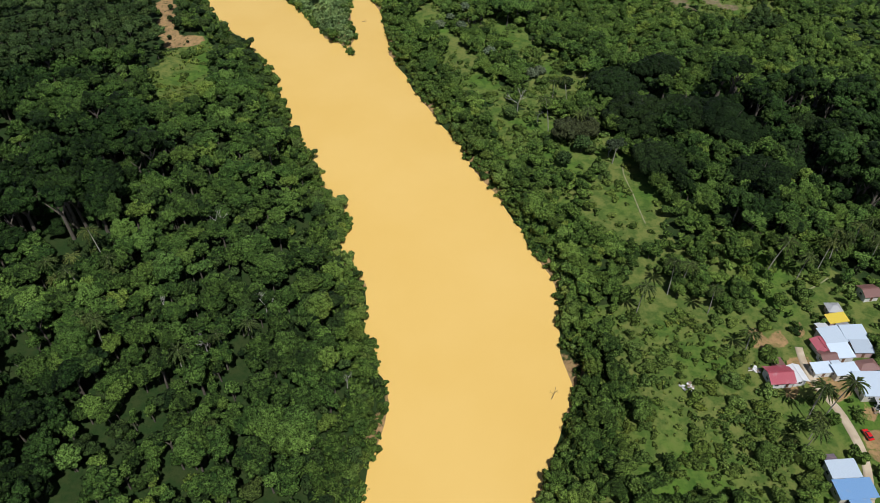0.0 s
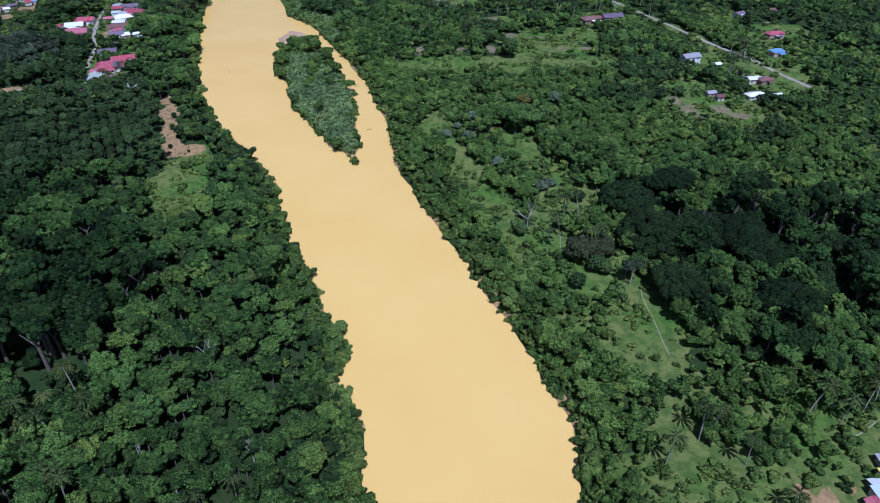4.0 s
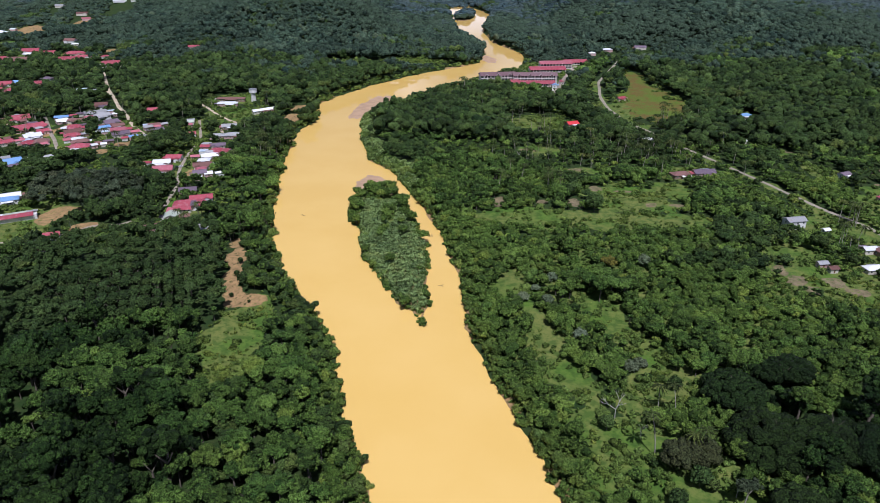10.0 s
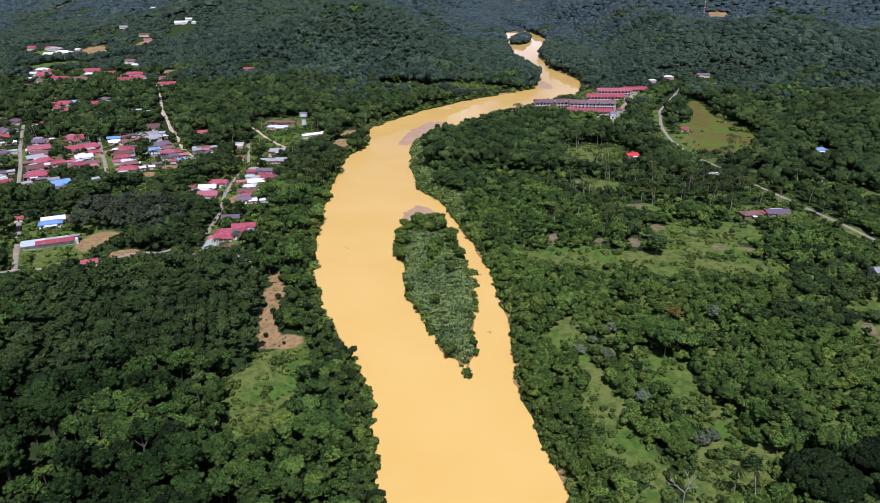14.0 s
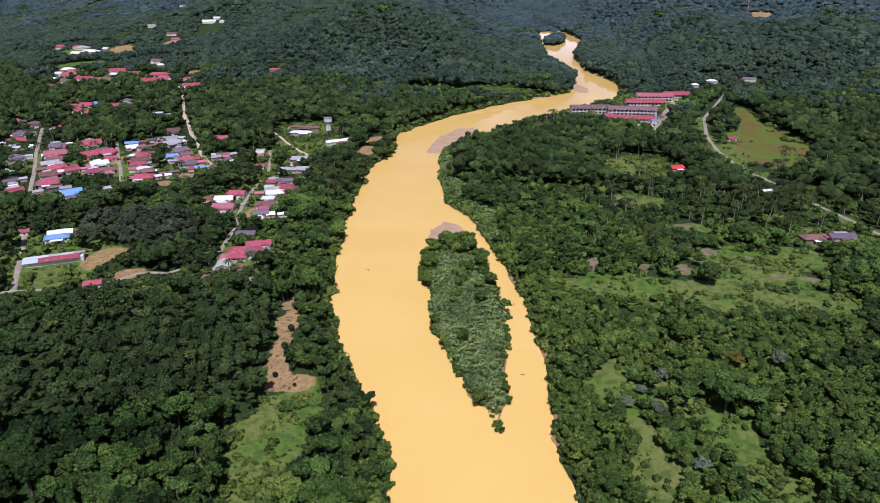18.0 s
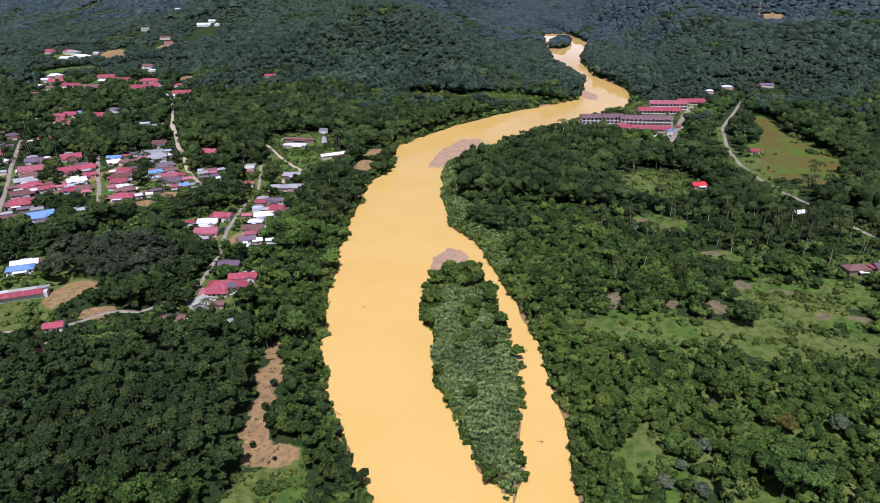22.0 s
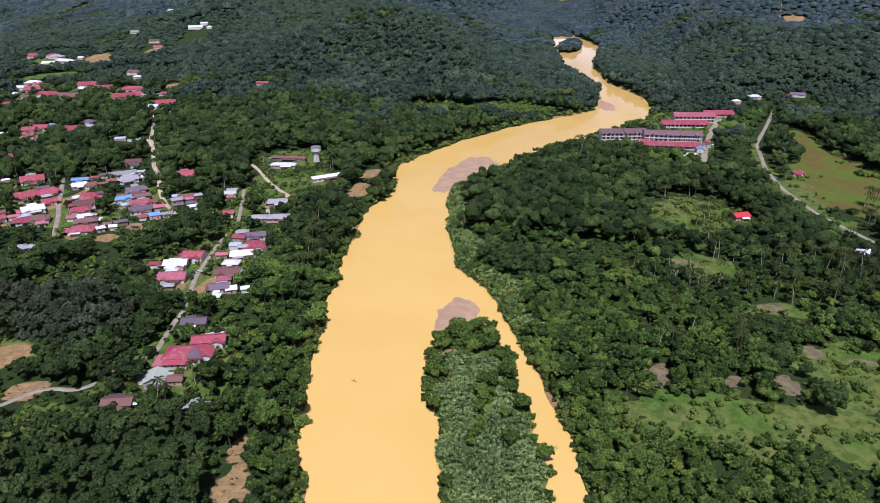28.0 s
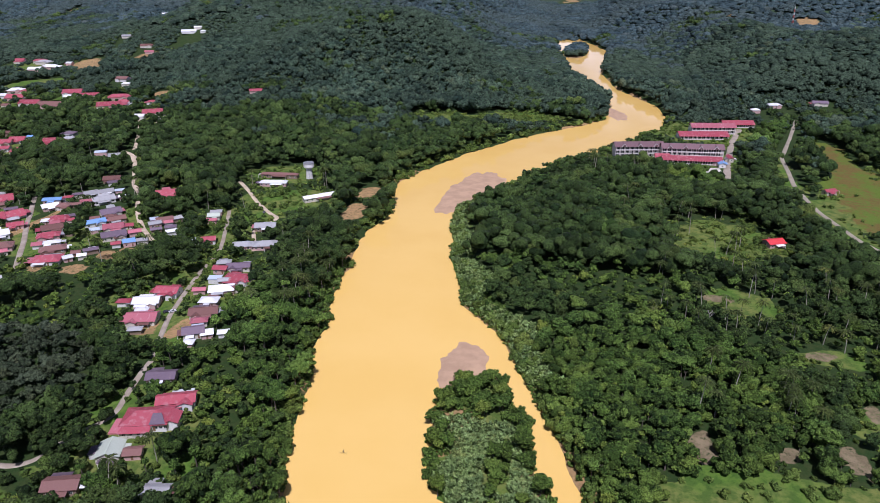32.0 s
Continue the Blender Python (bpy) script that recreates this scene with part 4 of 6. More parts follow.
HAMLET_FAR = (14, [(-1090, 1346, 14.7, 11.8, "R"), (-1037, 1345, 24.6, 14.7, "G"), (-999, 1284, 22.1, 13.3, "W"), (-992, 1310, 31.3, 15.7, "W"), (-980, 1339, 9.8, 8.8, "W"), (-799, 1237, 17.5, 14.0, "M"), (-861, 1520, 26.0, 14.0, "W"), (-850, 1534, 13.0, 9.0, "W"), (-829, 1516, 9.0, 8.0, "W"), (-1078, 1767, 13.0, 9.0, "W"), (119, 1262, 15.0, 9.0, "W"), (93, 1231, 9.5, 7.0, "W"), (171, 1268, 18.0, 10.0, "V"), (-546, 1178, 16.0, 9.0, "R"), (-1011, 1536, 15.8, 11.1, "G"), (-909, 1455, 20.6, 12.4, "M")])
EAST_HOMES = (19, [(122, 632, 14.1, 8.4, "M"), (142, 640, 17.2, 8.6, "V"), (265, 595, 13.7, 6.9, "R"), (251, 553, 10.4, 6.2, "B"), (213, 498, 7.8, 5.4, "W"), (221, 497, 10.4, 6.2, "M"), (205, 470, 11.9, 5.9, "W"), (176, 472, 5.7, 4.0, "G"), (180, 466, 4.9, 4.0, "M"), (218, 469, 7.8, 3.9, "W"), (198, 528, 3.5, 2.8, "W")])
WHITE_HOUSE = (19, [(180, 536, 12.9, 7.7, "G")])
EAST_FAR = (30, [(105, 918, 9.7, 5.8, "R"), (42, 789, 11.5, 8.5, "S"), (227, 846, 13.0, 8.0, "B"), (199, 741, 5.0, 4.0, "W"), (255, 650, 9.0, 6.0, "V"), (286, 658, 8.0, 6.0, "M"), (264, 729, 6.0, 5.0, "G"), (110, 733, 9.0, 6.0, "W")])
YARD = (5, [(139, 167, 6.8, 3.4, "Y"), (134, 159, 7.2, 6.5, "C"), (142, 160, 7.6, 6.1, "C"), (142, 154, 6.0, 4.8, "C"), (134, 152, 6.8, 5.4, "C"), (129, 155, 3.2, 5.1, "R"), (129, 150, 4.4, 4.0, "M"), (125, 145, 6.0, 3.6, "C"), (132, 144, 7.6, 3.8, "C"), (140, 146, 6.3, 2.5, "M"), (138, 138, 8.8, 8.8, "C"), (110, 142, 7.2, 6.1, "R"), (115.8, 142.5, 4.0, 5.6, "W"), (156, 180, 5.2, 5.2, "M"), (140, 172, 2.8, 3.4, "G"), (116, 108, 8.1, 4.9, "C"), (117, 102, 10.5, 5.2, "B")])

VILLAGE_MORE = (22, [(-1101, 1360, 15.5, 9, "R"), (-1056, 1356, 20.5, 11, "R"), (-620, 1072, 9, 6, "W"), (-573, 1099, 10.5, 7, "W"), (-804, 992, 18, 10, "R"), (-851, 1051, 8, 6, "W"), (-821, 1038, 9, 7, "M"), (-772, 1207, 11, 7, "W"), (-701, 919, 10, 7, "M"), (-880, 1420, 15, 9, "P"), (-690, 1074, 30, 13, "R"), (-549, 872, 11, 6, "C"), (-678, 857, 12, 7, "W")])
rng = np.random.default_rng(11)
for turn, rows in (RIVER_STREET, BEND_HOMES, VILLAGE_CORE, VILLAGE_LANE, VILLAGE_WEST, VILLAGE_WEST_EDGE, VILLAGE_MIDDLE, VILLAGE_NORTH, EAST_HOMES, EAST_FAR, YARD):
    for x, y, w, d, colour in rows:
        if rows[0][0] < -300:      # the crowded village: short roofs at odd angles
            w, turned = min(w, 13 + 0.35 * (w - 13)), rng.uniform(-14, 14)
        else:
            turned = rng.uniform(-6, 6)
        house(x, y, w, d, turn + turned, colour, rng)
for turn, rows in (VILLAGE_FAR, HAMLET_FAR, VILLAGE_MORE):
    for x, y, w, d, colour in rows:
        house(x, y, w, d, turn + rng.uniform(-12, 12), colour, rng, detail=False, raised=1.0)
for x, y, w, d, colour in WHITE_HOUSE[1]:
    house(x, y, w, d, WHITE_HOUSE[0], colour, rng, storeys=2, style="gable", paint=WALL_PAINT[1])
for x, y, w, d, turn, colour in ((-343, 826, 22, 7, 12, "W"), (-347, 846, 32, 5, 8, "M"), (-291, 804, 28, 6, 43, "W"), (-303, 734, 14, 9, 20, "G"), (-302, 699, 13, 8, 20, "G"), (-287, 703, 15, 9, 20, "G"),
                                 (-384, 516, 15, 8, 35, "W"), (-380, 508, 15, 8, 35, "B"), (-307, 452, 9, 6, 30, "R"), (-297, 431, 8, 6, 25, "R"), (-410, 512, 6, 5, 30, "R")):
    house(x, y, w, d, turn, colour, rng)


# sheds and kitchens between the village houses
for turn, rows in 2 * (VILLAGE_CORE, VILLAGE_LANE, VILLAGE_WEST, VILLAGE_WEST_EDGE, VILLAGE_MIDDLE, RIVER_STREET):
    for x, y, w, d, colour in rows:
        a = radians(turn + rng.choice([0, 90, 180, 270]))
        far = (w + d) / 4 + rng.uniform(4, 7)
        x2, y2 = x + far * cos(a), y + far * sin(a)
        room = min(hypot(x2 - q[0], y2 - q[1]) - 0.7 * q[3] for q in TAKEN)
        lane = min(float(lane_gap(line, np.array([x2]), np.array([y2]))[0]) - wide / 2 for line, wide, mat, what in LANES)
        if room > 2.6 and lane > 4:
            house(x2, y2, rng.uniform(4.5, 8.5), rng.uniform(3.6, 5.5), turn + rng.uniform(-8, 8), rng.choice(list("GWMVRPGC")), rng, detail=False)


def bungalow(x, y, turn):
    """The large red-roofed house by the lane: a main hipped roof, a lower front roof and a gabled wing."""
    top = new("bungalow")
    top.matrix_world = pose(x, y, float(sampled(float(x), float(y))) + 0.4, 0, 0, turn)
    red = ROOFS["R"][0]
    part("wall", boxed((-9, 9, -5.5, 6, -1.2, 3.4)), WALL_PAINT[1], top)
    part("roof", hip_roof(18, 11.5, 3.4, 3.0, 0.9), red, top, m=pose(0, 0.25, 0))
    part("front_wall", boxed((-8.5, 3.5, -9.0, -5.52, -1.2, 2.5)), WALL_PAINT[0], top)
    bm = bmesh.new()
    sheet(bm, [(-9.4, -9.9, 2.35), (4.2, -9.9, 2.35), (3.2, -6.5, 3.3), (-8.4, -6.5, 3.3)])
    part("front_roof", bm, red, top, m=pose(0, 0, 0))
    bm = bmesh.new()
    sheet(bm, [(2.6, -6.5, 3.62), (9.2, -6.5, 3.62), (6.8, -1.6, 5.85), (3.2, -1.6, 5.85)], 0.08)
    part("dark_roof_panel", bm, ROOFS["V"][0], top, "slate-purple roof panel", m=pose(0, 0.2, 0.16))
    part("wing_wall", gable_walls(7.5, 5.5, 3.2, 1.1), WALL_PAINT[1], top, m=pose(10.6, -1.0, 0, 0, 0, 90))
    part("wing_roof", gable_roof(7.5, 5.5, 3.15, 1.4, 0.6), red, top, m=pose(10.6, -1.0, 0.02, 0, 0, 90))
    part("terrace", boxed((-14.5, -9.05, -6.0, 4.0, -1.0, 0.05)), ROOFS["P"][0], top, "faded red paved terrace")
    for k in range(5):
        shared("post", POST, top, pose(-8.6 + 3.0 * k, -9.5, 0))
        if k < 4:
            window(top, pose(-7 + 3.0 * k, -9.04, 1.4))
    for k in range(3):
        window(top, pose(5 + 1.9 * k, -5.54, 1.7))
    shared("door", DOOR_LEAF, top, pose(4.2, -5.55, 0.05))
    TAKEN.append((x, y, 13.5, 10.5, turn))
    tagged(top, "large bungalow with red hipped roofs and a slate panel", "house", "village houses")


bungalow(-245, 517, 18)
house(-247, 496, 9.6, 8.6, 112, "T", rng, style="gable")


def market_hall():
    """A long low hall whose roof is laid in bays of different colours."""
    top = new("hall")
    top.matrix_world = pose(-357, 479, float(sampled(-357.0, 479.0)) + 0.3, 0, 0, 35)
    part("wall", boxed((-17, 17, -4.5, 4.5, -1.2, 3.0)), WALL_PAINT[1], top)
    for k, colour in enumerate(("C", "W", "T", "T", "G")):
        bm = bmesh.new()
        x0, x1 = -18 + 7.2 * k, -18 + 7.2 * (k + 1) - 0.03
        sheet(bm, [(x0, -1.0, 4.2), (x1, -1.0, 4.2), (x1, 5.4, 3.2), (x0, 5.4, 3.2)])
        part("roof_bay", bm, ROOFS[colour][0], top)
    bm = bmesh.new()
    sheet(bm, [(-9, -6.2, 3.0), (15, -6.2, 3.0), (15, -1.05, 4.1), (-9, -1.05, 4.1)])
    part("front_roof", bm, ROOFS["R"][0], top)
    bm = bmesh.new()
    sheet(bm, [(-18, -6.0, 3.0), (-9.1, -6.0, 3.0), (-9.1, -1.05, 4.1), (-18, -1.05, 4.1)])
    part("front_roof", bm, ROOFS["C"][0], top)
    for k in range(8):
        shared("post", POST, top, pose(-16 + 4.4 * k, -5.6, 0.5))
    TAKEN.append((-357, 479, 20, 8, 35))
    tagged(top, "long low hall with green, white and red sheet roofing", "hall")


market_hall()


# ---- the school by the river: three storeys, dormers, red wings ----
SCHOOL_WALL = surface("school_plaster", (0.74, 0.68, 0.64), (0.66, 0.6, 0.56), 4.0, 0.4, 0.8, 0.01)
SLATE = roofing("school_tiles", (0.15, 0.085, 0.09), (0.22, 0.14, 0.145), pitch=0.6)


def school_block(x, y, length, depth, turn, storeys, roof, dormers, label):
    top = new("school_block")
    top.matrix_world = pose(x, y, float(sampled(float(x), float(y))) + 0.3, 0, 0, turn)
    h = 3.4 * storeys
    part("wall", boxed((-length / 2, length / 2, -depth / 2 + 2.0, depth / 2, -1.5, h)), SCHOOL_WALL, top)
    for s in range(storeys):
        part("gallery_floor", boxed((-length / 2, length / 2, -depth / 2, -depth / 2 + 1.98, 3.4 * s - 0.25, 3.4 * s)), SCHOOL_WALL, top)
        part("parapet", boxed((-length / 2, length / 2, -depth / 2, -depth / 2 + 0.15, 3.4 * s + 0.01, 3.4 * s + 0.8)), SCHOOL_WALL, top)
        for k in range(int(length / 4.5)):
            # windows enlarged so their dark glass also stands for the galleries' shade
            window(top, pose(-length / 2 + 2.25 + 4.5 * k, -depth / 2 + 1.96, 3.4 * s + 1.6) @ Matrix.Diagonal((3.2, 1, 2.2, 1)))
    pil = mesh_of("pillar", boxed((-0.22, 0.22, -0.2, 0.2, -1.2, h)), SCHOOL_WALL)
    for k in range(int(length / 4.5) + 1):
        shared("pillar", pil, top, pose(-length / 2 + 0.2 + (length - 0.4) / int(length / 4.5) * k, -depth / 2 - 0.02, 0))
    rise = 3.6
    part("roof", gable_roof(length, depth, h, rise, 1.0), roof, top)
    part("gable_end", gable_walls(length - 0.02, depth - 4.2, h + 0.1, rise * 0.8), SCHOOL_WALL, top)
    for k in range(dormers):
        px = -length / 2 + (k + 0.5) * length / dormers
        bm = bmesh.new()
        vs = [bm.verts.new(c) for c in ((px - 2.2, -depth / 2 - 0.9, h + 0.3), (px + 2.2, -depth / 2 - 0.9, h + 0.3), (px, -depth / 2 - 0.9, h + 3.0), (px, 0.0, h + 3.2))]
        bm.faces.new((vs[0], vs[1], vs[2]))
        bm.faces.new((vs[1], vs[3], vs[2]))
        bm.faces.new((vs[0], vs[2], vs[3]))
        part("dormer", bm, roof, top)
        for side in (-1, 1):
            bm = bmesh.new()
            sheet(bm, [(px + side * 2.5, -depth / 2 - 1.1, h + 0.1), (px + side * 2.5, -depth / 2 - 0.95, h + 0.1), (px, -depth / 2 - 0.95, h + 3.2), (px, -depth / 2 - 1.1, h + 3.2)], 0.5)
            part("bargeboard", bm, TRIM, top)
    TAKEN.append((x, y, length / 2 + 4, depth / 2 + 5, turn))
    return tagged(top, label, "school", "school buildings")


school_block(-46, 1000, 46, 13, 16, 3, SLATE, 3, "three-storey cream school block with galleries and a slate roof")
school_block(3, 1000, 56, 13, 8, 3, SLATE, 4, "three-storey cream school block with dormers along a slate roof")
school_block(2, 980, 52, 9, 6, 1, ROOFS["R"][0], 0, "low school wing with a long red roof")
school_block(-24, 984, 12, 10, 10, 1, ROOFS["R"][0], 0, "low red-roofed canteen between the school blocks")
school_block(20, 1085, 50, 16, 12, 1, ROOFS["R"][0], 0, "low school hall with a wide red roof")
school_block(32, 1112, 46, 14, 12, 2, ROOFS["P"][0], 0, "two-storey school wing with a rose-red roof")
school_block(62, 1150, 34, 14, 14, 1, ROOFS["R"][0], 0, "far school wing with a dark red roof")
house(28, 978, 6, 14, 5, "B", rng)
house(38, 1000, 4, 12, 8, "R", rng)


def schoolyard(x, y, w, d, turn):
    bm = boxed((-w / 2, w / 2, -d / 2, d / 2, -1.0, 0.25))
    ob = part("schoolyard", bm, surface("yard_concrete", (0.62, 0.58, 0.52), (0.5, 0.46, 0.4), 6.0, 0.4, 0.85, 0.02), m=pose(x, y, float(sampled(float(x), float(y))), 0, 0, turn))
    tagged(ob, "pale concrete yard in front of the school", "yard", kind="structure")
    TAKEN.append((x, y, w / 2, d / 2, turn))


schoolyard(14, 962, 26, 14, 8)


def water_tower():
    """A concrete tank on a tapered shaft."""
    top = new("water_tower")
    top.matrix_world = pose(-322, 852, float(sampled(-322.0, 852.0)), 0, 0, 20)
    for name, rings, mat in (("shaft", ((3.1, -1), (2.7, 3), (2.5, 9.2)), TRIM), ("tank", ((2.6, 9.0), (4.3, 10.4), (4.5, 10.6), (4.5, 13.8), (4.7, 13.9), (4.7, 14.2)), TRIM), ("cap", ((4.8, 14.1), (4.7, 14.4), (0.3, 15.0)), METAL)):
        bm = bmesh.new()
        loops = [[bm.verts.new((r * cos(2 * pi * k / 20), r * sin(2 * pi * k / 20), z)) for k in range(20)] for r, z in rings]
        for lo, hi in zip(loops, loops[1:]):
            for k in range(20):
                bm.faces.new((lo[k], lo[(k + 1) % 20], hi[(k + 1) % 20], hi[k]))
        bm.faces.new(loops[-1])
        bm.faces.new(loops[0][::-1])
        part(name, bm, mat, top)
    part("ladder", boxed((-0.3, -0.24, -3.4, -3.3, 0, 10.6), (0.24, 0.3, -3.4, -3.3, 0, 10.6), *[(-0.24, 0.24, -3.38, -3.32, 0.4 * k, 0.4 * k + 0.05) for k in range(1, 26)]), METAL, top)
    TAKEN.append((-322, 852, 9, 9, 0))
    tagged(top, "white concrete water tower on a tapered shaft", "water tower")


water_tower()


def radio_mast(x, y, tall):
    """A slim three-legged lattice mast with cross braces, painted in red and white bands."""
    top = new("radio_mast")
    top.matrix_world = pose(x, y, float(sampled(float(x), float(y))), 0, 0, 15)
    bands = 8
    for k in range(bands):
        z0, z1 = tall * k / bands, tall * (k + 1) / bands
        r0, r1 = 2.4 * (1 - 0.8 * k / bands), 2.4 * (1 - 0.8 * (k + 1) / bands)
        mat = TRIM if k % 2 else MAST_RED
        for j in range(3):
            a, b = 2.094 * j, 2.094 * (j + 1)
            p0, p1, q1 = (r0 * cos(a), r0 * sin(a), z0), (r1 * cos(a), r1 * sin(a), z1), (r1 * cos(b), r1 * sin(b), z1)
            for name, end, thick in (("leg", p1, 0.22), ("brace", q1, 0.1)):
                c, t = limb(p0, end, thick, thick, 4)
                ob = new(name, from_arrays(name, c, t, mat))
                ob.parent = top
    part("aerial", boxed((-0.12, 0.12, -0.12, 0.12, tall, tall + 4)), METAL, top)
    tagged(top, "slim red and white lattice radio mast on a hill", "radio mast")


def car(x, y, turn, colour, word):
    """A small saloon with glass, wheels and lamps."""
    paint, nt, p = blank("car_paint")
    p.inputs["Base Color"].default_value = (*colour, 1)
    p.inputs["Roughness"].default_value = 0.25
    p.inputs["Coat Weight"].default_value = 0.6
    top = new("car")
    top.matrix_world = pose(x, y, float(sampled(float(x), float(y))) + 0.25, 0, 0, turn)

    def tapered(rows):
        bm = bmesh.new()
        loops = [[bm.verts.new(c) for c in ((x0, -w, z), (x1, -w, z), (x1, w, z), (x0, w, z))] for x0, x1, w, z in rows]
        for lo, hi in zip(loops, loops[1:]):
            for k in range(4):
                bm.faces.new((lo[k], lo[(k + 1) % 4], hi[(k + 1) % 4], hi[k]))
        bm.faces.new(loops[-1])
        bm.faces.new(loops[0][::-1])
        return bm
    part("body", tapered(((-1.9, 1.9, 0.78, 0.3), (-2.0, 2.0, 0.84, 0.5), (-1.98, 1.95, 0.84, 0.75), (-1.85, 1.75, 0.8, 0.92))), paint, top)
    part("glasshouse", tapered(((-1.5, 1.0, 0.76, 0.92), (-1.15, 0.45, 0.62, 1.36))), GLASS, top)
    part("roof_panel", tapered(((-1.12, 0.42, 0.62, 1.361), (-1.0, 0.3, 0.55, 1.43))), paint, top)
    for wx in (-1.25, 1.25):
        for wy in (-0.8, 0.8):
            bm = bmesh.new()
            bmesh.ops.create_cone(bm, cap_ends=True, segments=14, radius1=0.31, radius2=0.31, depth=0.2, matrix=pose(wx, wy, 0.31, 90))
            part("wheel", bm, RUBBER, top)
    TAKEN.append((x, y, 4.0, 3.0, turn))
    for wy in (-0.6, 0.6):
        part("headlight", boxed((1.93, 2.02, wy - 0.16, wy + 0.16, 0.58, 0.7)), TRIM, top)
    tagged(top, f"{word} saloon car parked beside the lane", "car", "parked cars")


car(130, 121, 100, (0.55, 0.015, 0.015), "red")
car(-296, 605, 40, (0.03, 0.03, 0.035), "black")
car(-293, 606, 50, (0.6, 0.6, 0.6), "silver")
car(-320, 764, 110, (0.04, 0.04, 0.05), "dark grey")


def junk_heap(x, y, turn, label, seed):
    """Old boards and sheets thrown on a pile."""
    r = np.random.default_rng(seed)
    top = new("junk_heap")
    top.matrix_world = pose(x, y, float(sampled(float(x), float(y))), 0, 0, turn)
    for k in range(12):
        ln, wd = r.uniform(1.2, 3.0), r.uniform(0.25, 0.8)
        part("board", boxed((-ln / 2, ln / 2, -wd / 2, wd / 2, 0, 0.06)), (TRIM, METAL, WALL_PAINT[1], WALL_PAINT[3])[k % 4], top,
             m=pose(r.uniform(-1.4, 1.4), r.uniform(-1.4, 1.4), 0.12 + 0.07 * k, r.uniform(-14, 14), r.uniform(-14, 14), r.uniform(0, 180)))
    tagged(top, label, "junk heap", "junk heaps")


junk_heap(80, 139, 20, "heap of pale old boards and sheets in the grass", 1)
junk_heap(104, 146, 60, "stack of grey boards beside the red-roofed house", 2)
junk_heap(-240, 482, 30, "scattered white boards in a garden", 3)
junk_heap(138, 130, 30, "pile of scrap boards in a yard", 4)

# ---- plants: templates as plain arrays ----
def ico(level):
    bm = bmesh.new()
    bmesh.ops.create_icosphere(bm, subdivisions=level, radius=1.0)
    bmesh.ops.triangulate(bm, faces=bm.faces)
    co = np.array([v.co[:] for v in bm.verts])
    tri = np.array([[v.index for v in f.verts] for f in bm.faces])
    bm.free()
    return co, tri[co[tri].mean(1)[:, 2] > -0.55]      # the underside never shows from above


def whole_ball():
    bm = bmesh.new()
    bmesh.ops.create_icosphere(bm, subdivisions=1, radius=1.0)
    co = np.array([v.co[:] for v in bm.verts])
    tri = np.array([[v.index for v in f.verts] for f in bm.faces])
    bm.free()
    return co, tri


SPHERE = whole_ball()


def joined(pieces):
    co, tri, at = [], [], 0
    for c, t in pieces:
        co.append(np.asarray(c, float))
        tri.append(np.asarray(t) + at)
        at += len(c)
    return np.concatenate(co), np.concatenate(tri)


def sprays(rng, centre, normal, size, droop=0.55):
    """One leaf spray a place: a bent blade that lies near the crown's skin."""
    n = normal + rng.normal(0, droop, normal.shape)
    n /= np.linalg.norm(n, axis=1)[:, None]
    a = np.cross(n, rng.normal(0, 1, n.shape))
    a /= np.linalg.norm(a, axis=1)[:, None]
    b = np.cross(n, a)
    s = (size * rng.uniform(0.6, 1.4, len(n)))[:, None]
    co = np.stack([centre - a * s * 0.8 + n * s * 0.15, centre + b * s * 0.8, centre + a * s * 0.8 - b * s * 0.5 - n * s * 0.25], 1).reshape(-1, 3)
    return co, np.arange(len(co)).reshape(-1, 3)


def limb(a, b, r0, r1, sides=5):
    a, b = np.array(a, float), np.array(b, float)
    d = (b - a) / np.linalg.norm(b - a)
    u = np.cross(d, (0.3, 1, 0.2))
    u /= np.linalg.norm(u)
    v = np.cross(d, u)
    ang = np.arange(sides) * 2 * pi / sides
    ring = np.cos(ang)[:, None] * u + np.sin(ang)[:, None] * v
    co = np.concatenate([a + ring * r0, b + ring * r1])
    k = np.arange(sides)
    j = (k + 1) % sides
    return co, np.concatenate([np.stack([k, j, j + sides], 1), np.stack([k, j + sides, k + sides], 1)])


